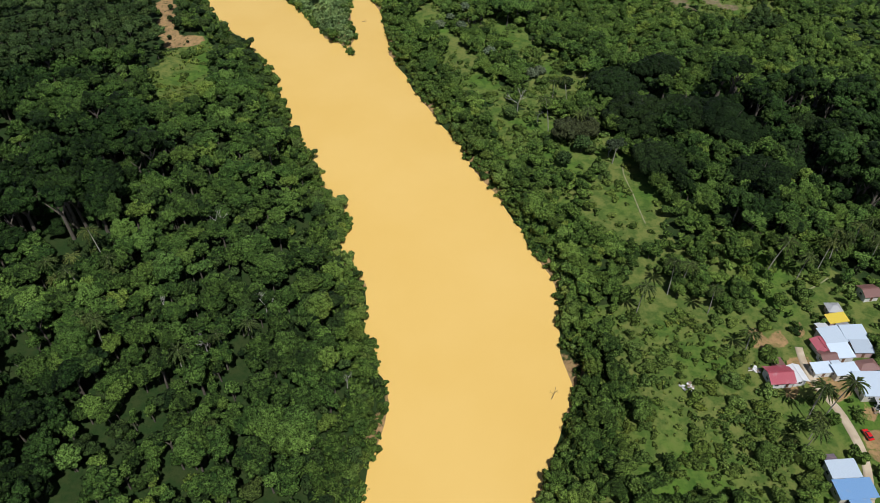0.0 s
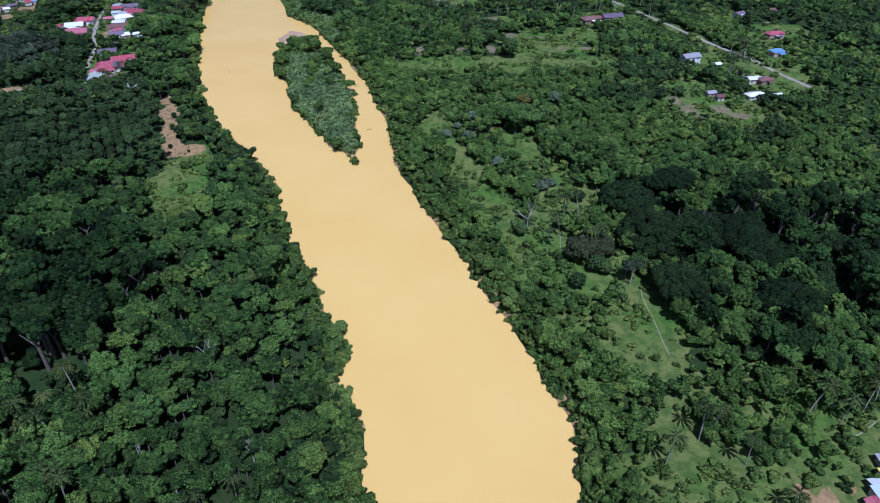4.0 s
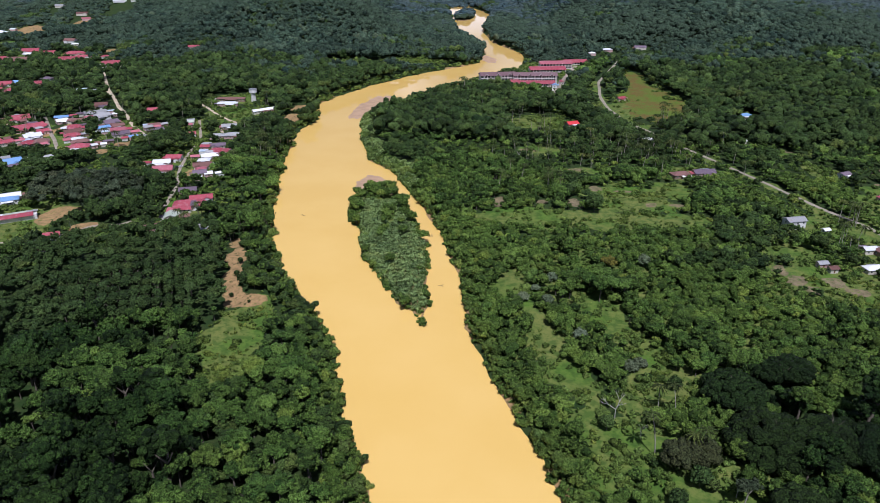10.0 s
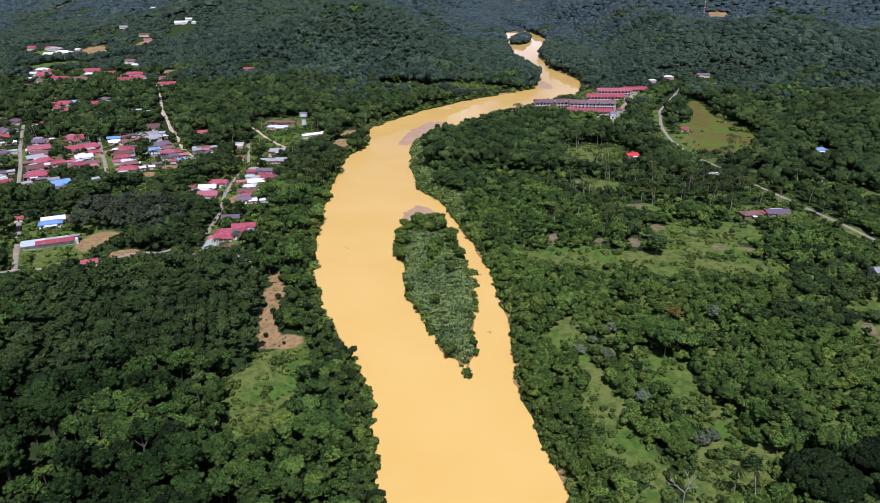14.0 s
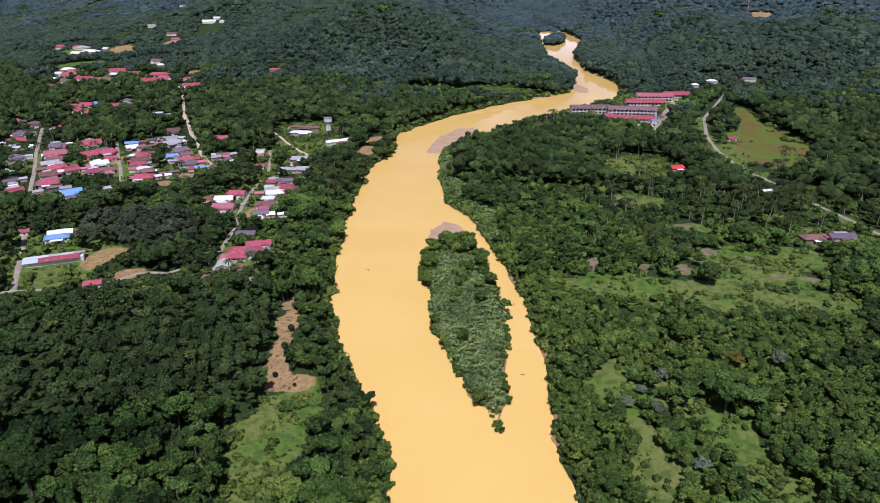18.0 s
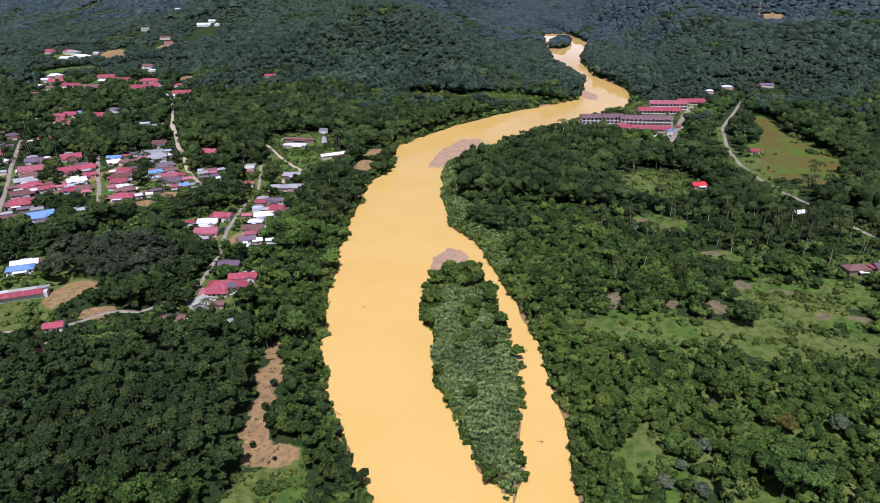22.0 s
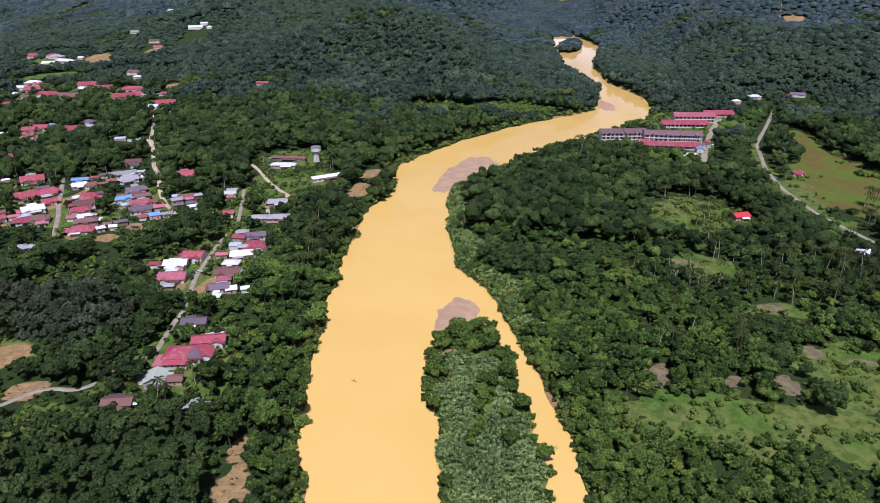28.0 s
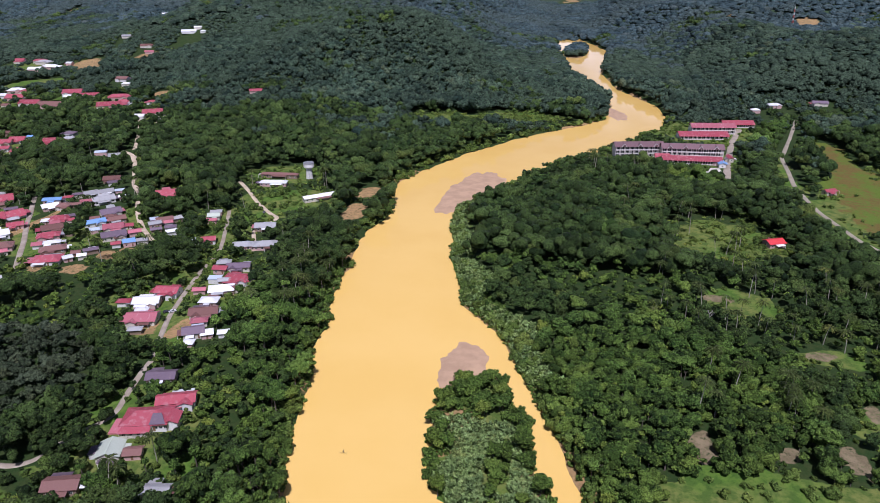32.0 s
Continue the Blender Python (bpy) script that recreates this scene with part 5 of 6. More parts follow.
def crown(rng, heads, clumps, count, size, flat=0.75, big=0.3):
    """A crown 2 units wide about its middle: one to four heads, each covered in rounded leaf clumps and a few sprays."""
    base, tri = ico(1)
    ball, faces = SPHERE
    rows = []
    for k in range(heads):
        a = 2 * pi * (k + rng.uniform(-0.3, 0.3)) / heads
        off = 0.0 if heads == 1 else rng.uniform(0.3, 0.48)
        r = rng.uniform(0.82, 0.9) if heads == 1 else rng.uniform(0.48, 0.68)
        rows.append((np.array([cos(a) * off, sin(a) * off, rng.uniform(-0.12, 0.2) * (heads > 1)]), r))
    pieces = [(base * (0.86 * r) * (1, 1, flat) * (1 + 0.1 * rng.uniform(-1, 1, len(base)))[:, None] + c, tri) for c, r in rows]
    total = sum(r * r for _, r in rows)
    spots, normals = [], []
    for j, (c, r) in enumerate(rows):
        n = max(3, int(round(clumps * r * r / total)))
        k = np.arange(n) + 0.5
        z = 1 - 1.22 * k / n
        a = 2.4 * np.arange(n) + rng.uniform(0, 6.28)
        v = np.stack([np.sqrt(1 - z * z) * np.cos(a), np.sqrt(1 - z * z) * np.sin(a), z], 1) + rng.normal(0, 0.16, (n, 3))
        v /= np.linalg.norm(v, axis=1)[:, None]
        for d in v:
            at = c + d * r * (1, 1, flat) * rng.uniform(0.76, 0.98)
            if any(i != j and np.linalg.norm((at - q) / (1, 1, flat)) < 0.7 * w for i, (q, w) in enumerate(rows)):
                continue
            s = big * r * rng.uniform(0.75, 1.3)
            turn = np.linalg.qr(rng.normal(0, 1, (3, 3)))[0]
            co = ball @ turn
            keep = faces[(co[faces].mean(1) @ (d + (0, 0, 0.3))) > -0.3]
            pieces.append((co * s * (1, 1, 0.85) * (1 + 0.14 * rng.uniform(-1, 1, len(co)))[:, None] + at, keep))
        m = max(1, int(count * r * r / total))
        v = rng.normal(0, 1, (m, 3))
        v[:, 2] = np.abs(v[:, 2]) - 0.3
        v /= np.linalg.norm(v, axis=1)[:, None]
        spots.append(c + v * r * (1, 1, flat) * rng.uniform(0.95, 1.2, (m, 1)))
        normals.append(v / (1, 1, flat))
    if count:
        nm = np.concatenate(normals)
        pieces.append(sprays(rng, np.concatenate(spots), nm / np.linalg.norm(nm, axis=1)[:, None], size))
    return joined(pieces)


def trunk(rng, tall, r):
    """A tapered stem that forks into three limbs."""
    bend = np.array([rng.uniform(-0.06, 0.06) * tall, rng.uniform(-0.06, 0.06) * tall, tall * 0.55])
    rows = [limb((0, 0, -0.6), bend, r * 1.25, r * 0.8)]
    for k in range(3):
        a = 2.1 * k + rng.uniform(0, 0.8)
        rows.append(limb(bend, bend + (cos(a) * 0.16 * tall, sin(a) * 0.16 * tall, tall * 0.3), r * 0.6, r * 0.2, 4))
    return joined(rows)


def placed(template, m_scale, at):
    """Copies of a template: scale rows (sx, sy, sz, turn), places; returns joined arrays and a tint a copy."""
    co, tri = template
    n = len(at)
    c, s = np.cos(m_scale[:, 3])[:, None], np.sin(m_scale[:, 3])[:, None]
    x, y, z = co[None, :, 0] * m_scale[:, :1], co[None, :, 1] * m_scale[:, 1:2], co[None, :, 2] * m_scale[:, 2:3]
    out = np.stack([x * c - y * s + at[:, :1], x * s + y * c + at[:, 1:2], z + at[:, 2:3]], -1).reshape(-1, 3)
    t = (tri[None] + (np.arange(n) * len(co))[:, None, None]).reshape(-1, 3)
    return out, t


def stuff(name, templates, at, scale, mat, label, category, seed, flat=True):
    """Many plants of one kind as one joined mesh, each with a tone of its own."""
    rng = np.random.default_rng(seed)
    pick = rng.integers(0, len(templates), len(at))
    cos_, tris, tints, off = [], [], [], 0
    for k, tpl in enumerate(templates):
        sel = pick == k
        if not sel.any():
            continue
        c, t = placed(tpl, scale[sel], at[sel])
        cos_.append(c)
        tris.append(t + off)
        tints.append(np.repeat(rng.uniform(0, 1, int(sel.sum())), len(tpl[0])))
        off += len(c)
    me = from_arrays(name, np.concatenate(cos_), np.concatenate(tris), mat, np.concatenate(tints), flat)
    return tagged(new(name, me), label, category, kind="stuff")


# ---- where things grow ----
HOMES = np.array([(q[0], q[1], q[2], q[3]) for q in TAKEN])


def home_gap(x, y):
    """Distance to the nearest house, and whether the place lies just downstream of one."""
    best, below = np.full(np.shape(x), 1e9), np.zeros(np.shape(x), bool)
    for hx, hy, r, half in HOMES:
        near = (np.abs(x - hx) < 70) & (np.abs(y - hy) < 90)
        if near.any():
            gap = np.hypot(x[near] - hx, y[near] - hy) - r
            best[near] = np.minimum(best[near], gap)
            reach = 9 + max(0.0, hy - 550) * 0.045
            below[near] |= (np.abs(x[near] - hx + 0.25 * (y[near] - hy)) < r + 2) & (y[near] < hy) & (hy - y[near] < half + (0.7 if hy < 780 else 1.3) * reach)
    return best, below


def clear_of_things(x, y, room=1.6, shore=1.0):
    ok = in_water(x, y) < shore * (np.where(x > edge(BANK_EAST, y) - 12, -4.0, -2.6) + 3.2 * (value_noise(x, y, 7, 95) - 0.4))
    ok &= blobs(ALL_EARTH, x, y) < 0.25
    for rows, width, mat, what in LANES:
        ok &= lane_gap(rows, x, y) > width / 2 + 0.5 * room + (4.0 if rows is ROAD_EAST else 0)
    ok &= lane_gap(ROAD_EAST, x - 2, y + 11) > 6.5
    for sx, sy, wide in LAWN_ROUND + LAWN_PALE + FIELD_ROUND + FIELD_PALE + YELLOW + GREYISH:
        ok &= np.hypot(x - sx, (y - sy + 2) * 0.8) > 0.5 * wide + 1.5
    for cx, cy, a, b, turn in TAKEN:
        c, s = cos(radians(turn)), sin(radians(turn))
        u, v = (x - cx) * c + (y - cy) * s, -(x - cx) * s + (y - cy) * c
        ok &= (np.abs(u) > a + room) | (np.abs(v) > b + room)
    return ok


def seen_side(x, y):
    left = -np.maximum(0.66 * y + 60, 60 + 1.07 * (y - 125))
    right = np.minimum(0.66 * y + 75, 430 + 0.36 * (y - 560))
    return (x > left) & (x < right)


def spread_points(x0, x1, y0, y1, gap, seed, jitter=0.58):
    rng = np.random.default_rng(seed)
    x, y = np.meshgrid(np.arange(x0, x1, gap), np.arange(y0, y1, gap * 0.88))
    x = x + (np.arange(x.shape[0]) % 2)[:, None] * gap / 2
    x, y = x.ravel(), y.ravel()
    x, y = x + rng.uniform(-jitter, jitter, x.size) * gap, y + rng.uniform(-jitter, jitter, x.size) * gap
    ok = seen_side(x, y)
    return x[ok], y[ok]


def in_plantation(x, y):
    """The block of rubber trees on the west bank."""
    u, v = (x + 232) * 0.9 + (y - 398) * 0.44, -(x + 232) * 0.44 + (y - 398) * 0.9
    old = np.hypot((x + 332) / 48, (y - 527) / 34)
    return (np.maximum(np.abs(u) / 60, np.abs(v) / 60) < 1) | (old < 1)


# single rain trees: x, y, width
RAIN = [(97, 297, 36), (121, 304, 38), (139, 289, 33), (90, 329, 28), (113, 341, 25), (98, 256, 25), (139, 249, 27), (160, 262, 24), (176, 288, 22)]
ROUND_OLIVE = (63, 288, 26)


def in_rain_trees(x, y):
    near = np.full(np.shape(x), 9.0)
    for cx, cy, wide in RAIN + [ROUND_OLIVE]:
        near = np.minimum(near, np.hypot(x - cx, y - cy) / (0.43 * wide))
    return near < 1


def in_reeds(x, y):
    """Tall reed grass: the island's middle and the low east bank at the bend."""
    d = in_water(x, y)
    east = (x > edge(BANK_EAST, y) - 4) & (y > 590) & (y < 830) & (d > -17 - 5 * np.sin(y / 9))
    return east | ((in_island(x, y) > np.where(y < 515, 0.2, 1.5) + np.where(y < 515, 2.5, 4.5) * value_noise(x, y, 9, 32)) & (y > 391) & (value_noise(x, y, 14, 31) < np.where(y < 515, 0.88, 0.68)) & (y < 556))


rng = np.random.default_rng(5)
NEAR = [crown(rng, k, 26, 70, 0.065, rng.uniform(0.75, 1.05), b) for k, b in ((1, 0.26), (2, 0.36), (3, 0.38), (4, 0.4), (1, 0.3), (2, 0.3), (3, 0.44), (1, 0.22))]
MIDDLE = [crown(rng, k, 10, 20, 0.09, rng.uniform(0.75, 1.0), b) for k, b in ((1, 0.36), (2, 0.45), (3, 0.5), (1, 0.3), (2, 0.5), (3, 0.42))]
UNDER = [crown(rng, 1, 3, 6, 0.14, 0.75, 0.55) for _ in range(5)]
FAR = [crown(rng, k, 3, 5, 0.12, 0.75, 0.55) for k in (1, 2, 1, 1, 2)]
def far_crown(rng, count, size, flat, lobes=0):
    """A far crown: a soft dome with a few big leaf masses on it."""
    base, tri = ico(1)
    dome = (base * (1 + 0.16 * rng.uniform(-1, 1, len(base)))[:, None] * (1, 1, flat), tri[base[tri].mean(1)[:, 2] > -0.2])
    rows = [dome]
    for k in range(lobes):
        a = 2 * pi * k / lobes + rng.uniform(0, 1)
        rows.append((dome[0] * rng.uniform(0.36, 0.55) + (0.62 * cos(a), 0.62 * sin(a), flat * rng.uniform(0.1, 0.6)), dome[1]))
    v = rng.normal(0, 1, (count, 3))
    v[:, 2] = np.abs(v[:, 2]) - 0.25
    v /= np.linalg.norm(v, axis=1)[:, None]
    return joined(rows + [sprays(rng, v * (1, 1, flat) * rng.uniform(0.85, 1.05, (count, 1)), v, size, 0.35)])


DISTANT = [far_crown(rng, 2, 0.16, 0.5, k) for k in (0, 0, 1, 0, 0, 1)]
VERY_FAR = [far_crown(rng, 1, 0.12, 0.42) for _ in range(9)]
TRUNKS = [trunk(rng, 1.0, 0.035) for _ in range(4)]


def tree_kind(name, crown_template, mat, label, width, tall, bark=None):
    """One tree to copy: an empty at its foot, a forked trunk and a crown."""
    top = new(name)
    r = np.random.default_rng(len(label))
    c, t = trunk(r, tall, 0.022 * tall)
    ob = new("trunk", from_arrays("trunk", c, t, bark or BARK))
    ob.parent = top
    c, t = crown_template
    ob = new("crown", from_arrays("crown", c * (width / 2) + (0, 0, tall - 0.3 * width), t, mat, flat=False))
    ob.parent = top
    return tagged(top, label, "tree", name.replace("_", " ") + "s")


def plant(kind, rows, rng, lo=0.8, hi=1.25):
    """Sets the first of a kind down, and copies for the rest."""
    x, y = rows
    for k in range(len(x)):
        s = rng.uniform(lo, hi)
        m = pose(float(x[k]), float(y[k]), float(sampled(x[k], y[k])) - 0.1, 0, 0, rng.uniform(0, 360)) @ Matrix.Diagonal((s, s, s * rng.uniform(0.85, 1.15), 1))
        if k == 0:
            kind.matrix_basis = m
        else:
            keep = kind.scale.copy()
            kind.scale = (1, 1, 1)
            copy_thing(kind, m)
            kind.scale = keep


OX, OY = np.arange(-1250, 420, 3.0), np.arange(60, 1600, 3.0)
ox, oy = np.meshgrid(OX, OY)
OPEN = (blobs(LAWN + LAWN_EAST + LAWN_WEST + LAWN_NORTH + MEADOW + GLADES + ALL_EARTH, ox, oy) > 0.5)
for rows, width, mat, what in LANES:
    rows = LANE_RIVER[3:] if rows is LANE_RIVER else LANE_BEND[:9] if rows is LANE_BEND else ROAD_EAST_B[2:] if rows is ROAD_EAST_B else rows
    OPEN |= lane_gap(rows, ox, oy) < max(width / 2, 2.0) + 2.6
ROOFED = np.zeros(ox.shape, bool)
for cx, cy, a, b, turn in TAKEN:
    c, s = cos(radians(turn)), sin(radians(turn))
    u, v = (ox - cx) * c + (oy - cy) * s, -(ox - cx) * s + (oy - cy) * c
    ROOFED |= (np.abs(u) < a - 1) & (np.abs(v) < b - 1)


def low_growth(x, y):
    """Growth height in metres that keeps lanes, clearings and homes visible from the flight."""
    # sight lines start from a point 186 m above (-40, 170)
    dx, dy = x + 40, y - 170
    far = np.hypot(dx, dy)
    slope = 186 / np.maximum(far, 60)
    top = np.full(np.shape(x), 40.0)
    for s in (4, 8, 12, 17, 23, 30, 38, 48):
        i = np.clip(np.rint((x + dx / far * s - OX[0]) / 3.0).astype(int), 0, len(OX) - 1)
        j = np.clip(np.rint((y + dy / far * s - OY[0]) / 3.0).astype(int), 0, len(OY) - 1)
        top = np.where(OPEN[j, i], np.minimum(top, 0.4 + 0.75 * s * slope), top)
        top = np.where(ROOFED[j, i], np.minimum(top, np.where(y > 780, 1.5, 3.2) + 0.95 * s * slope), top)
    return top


def thinned(x, y, lawns, seed, room=1.6):
    """Where the woods stand: which places, and how tall they grow there."""
    r = np.random.default_rng(seed)
    lawn = blobs(lawns, x, y)
    ok = clear_of_things(x, y, room) & ~in_plantation(x, y) & ~in_rain_trees(x, y) & ~in_reeds(x, y) & (lawn < 0.3)
    gap, below = home_gap(x, y)
    dice = r.uniform(0, 1, x.size)
    ok &= ~((gap < 12) & (dice > 0.72)) & ~(below & (dice > np.where(y > 840, 0.15, 0.42)))
    tall = np.where(gap < 22, 0.66 + 0.015 * np.clip(gap, 0, 22), 1.0)
    point = (x > edge(BANK_EAST, y)) & (x < edge(BANK_EAST, y) + 60) & (y > 820) & (y < 1120)
    tall = np.where(point, 0.42 * tall, tall)
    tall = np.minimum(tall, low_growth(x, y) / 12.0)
    ok &= tall > 0.12
    return ok, tall


def wood(name, sel_x, sel_y, templates, lo, hi, tall, mat, label, seed, grown=None, with_trunk=False, vary=0.42):
    r = np.random.default_rng(seed)
    n = len(sel_x)
    grown = np.ones(n) if grown is None else grown
    f = np.clip(r.lognormal(0, vary, n), 0.5, 2.0)
    w = np.clip((lo + hi) / 2 * f, 0.75 * lo, hi * 1.3) / 2 * (0.2 + 0.8 * np.minimum(grown, 1.0))
    h = tall * (0.62 + 0.38 * f) * r.uniform(0.85, 1.2, n) * grown
    z = sampled(sel_x, sel_y)
    at = np.stack([sel_x, sel_y, z + np.maximum(h - 0.55 * w, 0.5 * w)], 1)
    sc = np.stack([w, w * r.uniform(0.8, 1.2, n), w * r.uniform(0.8, 1.25, n), r.uniform(0, 6.28, n)], 1)
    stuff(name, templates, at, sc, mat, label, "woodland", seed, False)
    if with_trunk:
        stuff("trunks", TRUNKS, np.stack([sel_x, sel_y, z], 1), np.stack([h, h, h * 0.9, sc[:, 3]], 1), BARK, "grey-brown trunks of the woodland", "trunks", seed + 1)


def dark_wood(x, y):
    """The darker, taller forest: the west side downstream, and round the rain trees."""
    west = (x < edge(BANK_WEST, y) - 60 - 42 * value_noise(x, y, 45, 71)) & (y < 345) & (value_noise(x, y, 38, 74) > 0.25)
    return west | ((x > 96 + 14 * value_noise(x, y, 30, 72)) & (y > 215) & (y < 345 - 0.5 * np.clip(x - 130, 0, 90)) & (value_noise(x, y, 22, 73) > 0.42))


def bright_wood(x, y):
    """Younger, lower and yellower growth: along the banks and in patches on the east side."""
    east = x > edge(BANK_EAST, y)
    strip = np.where(east, 46, 20) * (0.4 + 1.1 * value_noise(x, y, 34, 92))
    off = np.where(east, x - edge(BANK_EAST, y), edge(BANK_WEST, y) - x)
    return ((off < strip) & (y < 470)) | (east & (value_noise(x, y, 46, 91) < np.where((y < 530) & (x < 150), 0.66, 0.4)) & (y < 760)) | (~east & (y > 380) & (value_noise(x, y, 40, 93) < 0.3))


# jungle on both banks
x, y = spread_points(-700, 480, 70, 720, 5.9, 1)
ok, tall = thinned(x, y, ALL_LAWN, 22)
rng = np.random.default_rng(21)
old = dark_wood(x, y)
gap_here = value_noise(x, y, 17, 41)
ok &= gap_here > np.where((x < edge(BANK_WEST, y) - 25) & (y < 345), 0.2, 0.08)
tall = tall * np.where(old, 0.3 + 1.35 * value_noise(x, y, 18, 43), 0.6 + 0.7 * value_noise(x, y, 19, 43))
x, y, tall, old = x[ok], y[ok], tall[ok], old[ok]
young = bright_wood(x, y) & ~old
tall = tall * np.where(young, 0.62, 1.0)
open_side = (x > edge(BANK_EAST, y)) & ~old & ~young
tall = np.where(open_side, 0.3 + 0.42 * tall, tall)
path_x = np.interp(y, [0, 400, 900], [0, -80, -200])
close = (np.abs(x - path_x) < 190) & (y < 480) & ~old & ~young & (tall > 0.7)
order = rng.permutation(np.flatnonzero(close))[:260]
LABELS = ["broad jungle tree with a dense mid-green crown", "rounded jungle tree with a lumpy green crown", "dark green riverside tree with a spreading crown",
          "bright green jungle tree with a loose crown", "tall jungle tree with a domed leafy crown", "bushy green tree with an uneven crown"]
for k, label in enumerate(LABELS):
    kind = tree_kind("jungle_tree", NEAR[k], LEAF, label, 6.6 + 0.5 * k, 9.0 + 0.8 * k)
    sel = order[k::len(LABELS)]
    plant(kind, (x[sel], y[sel]), rng, 0.7, 1.35)
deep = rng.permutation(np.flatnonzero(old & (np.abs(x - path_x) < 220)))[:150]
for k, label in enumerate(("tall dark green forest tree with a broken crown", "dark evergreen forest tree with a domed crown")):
    plant(tree_kind("forest_tree", NEAR[6 + k], LEAF_DARK_WOOD, label, 8.4, 13.5), (x[deep[k::2]], y[deep[k::2]]), rng, 0.65, 1.3)
rest = np.setdiff1d(np.arange(x.size), np.concatenate([order, deep]))
bright = rng.permutation(np.flatnonzero(young & (np.abs(x - path_x) < 150) & (y < 400)))[:120]
for k, label in enumerate(("young bright green tree with a low rounded crown", "low yellow-green tree with a loose crown")):
    plant(tree_kind("young_tree", NEAR[1 + k], LEAF_BRIGHT, label, 6.8, 6.2), (x[bright[k::2]], y[bright[k::2]]), rng, 0.6, 1.35)
rest = np.setdiff1d(rest, bright)
x, y, tall, old, young, path_x = x[rest], y[rest], tall[rest], old[rest], young[rest], path_x[rest]
wood("woodland_old", x[old], y[old], NEAR, 5.6, 10.5, 13.0, LEAF_DARK_WOOD, "dark gappy tall forest on the west bank", 29, tall[old], True)
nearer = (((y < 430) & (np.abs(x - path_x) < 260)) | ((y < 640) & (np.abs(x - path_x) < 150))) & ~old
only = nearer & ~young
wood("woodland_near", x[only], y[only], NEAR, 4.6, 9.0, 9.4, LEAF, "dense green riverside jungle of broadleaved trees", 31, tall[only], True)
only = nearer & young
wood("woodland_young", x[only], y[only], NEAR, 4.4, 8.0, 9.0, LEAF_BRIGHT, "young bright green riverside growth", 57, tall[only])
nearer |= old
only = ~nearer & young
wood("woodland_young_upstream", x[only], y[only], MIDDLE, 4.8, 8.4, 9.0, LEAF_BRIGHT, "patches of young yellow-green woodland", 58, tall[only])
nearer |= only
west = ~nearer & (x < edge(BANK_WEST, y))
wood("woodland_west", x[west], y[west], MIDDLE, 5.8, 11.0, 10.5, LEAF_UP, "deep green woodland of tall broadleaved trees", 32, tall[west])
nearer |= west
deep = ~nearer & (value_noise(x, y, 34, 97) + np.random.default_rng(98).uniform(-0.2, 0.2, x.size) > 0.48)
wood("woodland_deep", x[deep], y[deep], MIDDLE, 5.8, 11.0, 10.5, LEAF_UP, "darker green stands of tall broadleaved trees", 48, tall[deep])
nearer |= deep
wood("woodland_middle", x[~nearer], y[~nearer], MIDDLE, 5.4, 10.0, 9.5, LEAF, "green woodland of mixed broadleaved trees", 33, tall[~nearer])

# the woods go on beside and behind the flight
u, v = np.meshgrid(np.arange(-430, 350, 11.0), np.arange(-150, 330, 10.0))
r = np.random.default_rng(99)
u, v = u.ravel() + r.uniform(-3.5, 3.5, u.size), v.ravel() + r.uniform(-3.5, 3.5, v.size)
ok = ~(seen_side(u, v) & (v > 70)) & (in_water(u, v) < -4) & clear_of_things(u, v)
wood("woodland_beyond", u[ok], v[ok], FAR, 11.0, 17.5, 10.5, LEAF, "green jungle beyond the riverside", 49)

# undergrowth between the crowns
x, y = spread_points(-330, 240, 75, 640, 4.6, 12)
ok, tall = thinned(x, y, ALL_LAWN, 24, 0.6)
ok &= np.random.default_rng(3).uniform(0, 1, x.size) < np.where(x > edge(BANK_EAST, y), 0.9, np.where(y < 345, 0.32, 0.5))
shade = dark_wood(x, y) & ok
wood("undergrowth_old", x[shade], y[shade], UNDER, 3.6, 6.0, 5.5, LEAF_DARK_WOOD, "low dark undergrowth in the tall forest", 44, tall[shade])
ok &= ~shade
lush = ok & (x > edge(BANK_EAST, y))
wood("undergrowth_young", x[lush], y[lush], UNDER, 3.4, 6.4, 4.6, LEAF_BRIGHT, "low green undergrowth and saplings", 46, tall[lush])
ok &= ~lush
wood("undergrowth", x[ok], y[ok], UNDER, 3.6, 6.0, 5.5, LEAF_UP, "low green undergrowth and saplings", 45, tall[ok])

x, y = spread_points(-1150, 640, 720, 1150, 7.2, 2)
ok, tall = thinned(x, y, ALL_LAWN, 25)
x, y, tall = x[ok], y[ok], tall[ok]
r = np.random.default_rng(26)
# the further upstream, the more trees get the haze-tinted leaves
hazed = value_noise(x, y, 60, 96) * 0.7 + r.uniform(0, 0.3, x.size) < 0.85 * smooth(y, 820, 1350)
young = (value_noise(x, y, 70, 94) < 0.14) & ~hazed & (x > edge(BANK_EAST, y))
for sel, mat, label, seed in ((~hazed & ~young, LEAF_UP, "green woods along the upper river", 35), (hazed, LEAF_HAZED_GREEN, "greyish-green woods along the upper river", 36), (young, LEAF, "mid-green young woods along the upper river", 34)):
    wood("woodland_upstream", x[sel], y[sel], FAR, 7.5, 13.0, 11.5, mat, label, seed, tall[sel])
x, y = spread_points(-2100, 1000, 1150, 2000, 7.4, 3)
ok = (in_water(x, y) < -3) | (far_island(x, y) > 0.1)
gap, below = home_gap(x, y)
ok &= (gap > 6) & ~below & (blobs(ALL_LAWN + EARTH_FAR, x, y) < 0.4)
x, y, gap = x[ok], y[ok], gap[ok]
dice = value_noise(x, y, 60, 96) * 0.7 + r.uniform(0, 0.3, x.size)
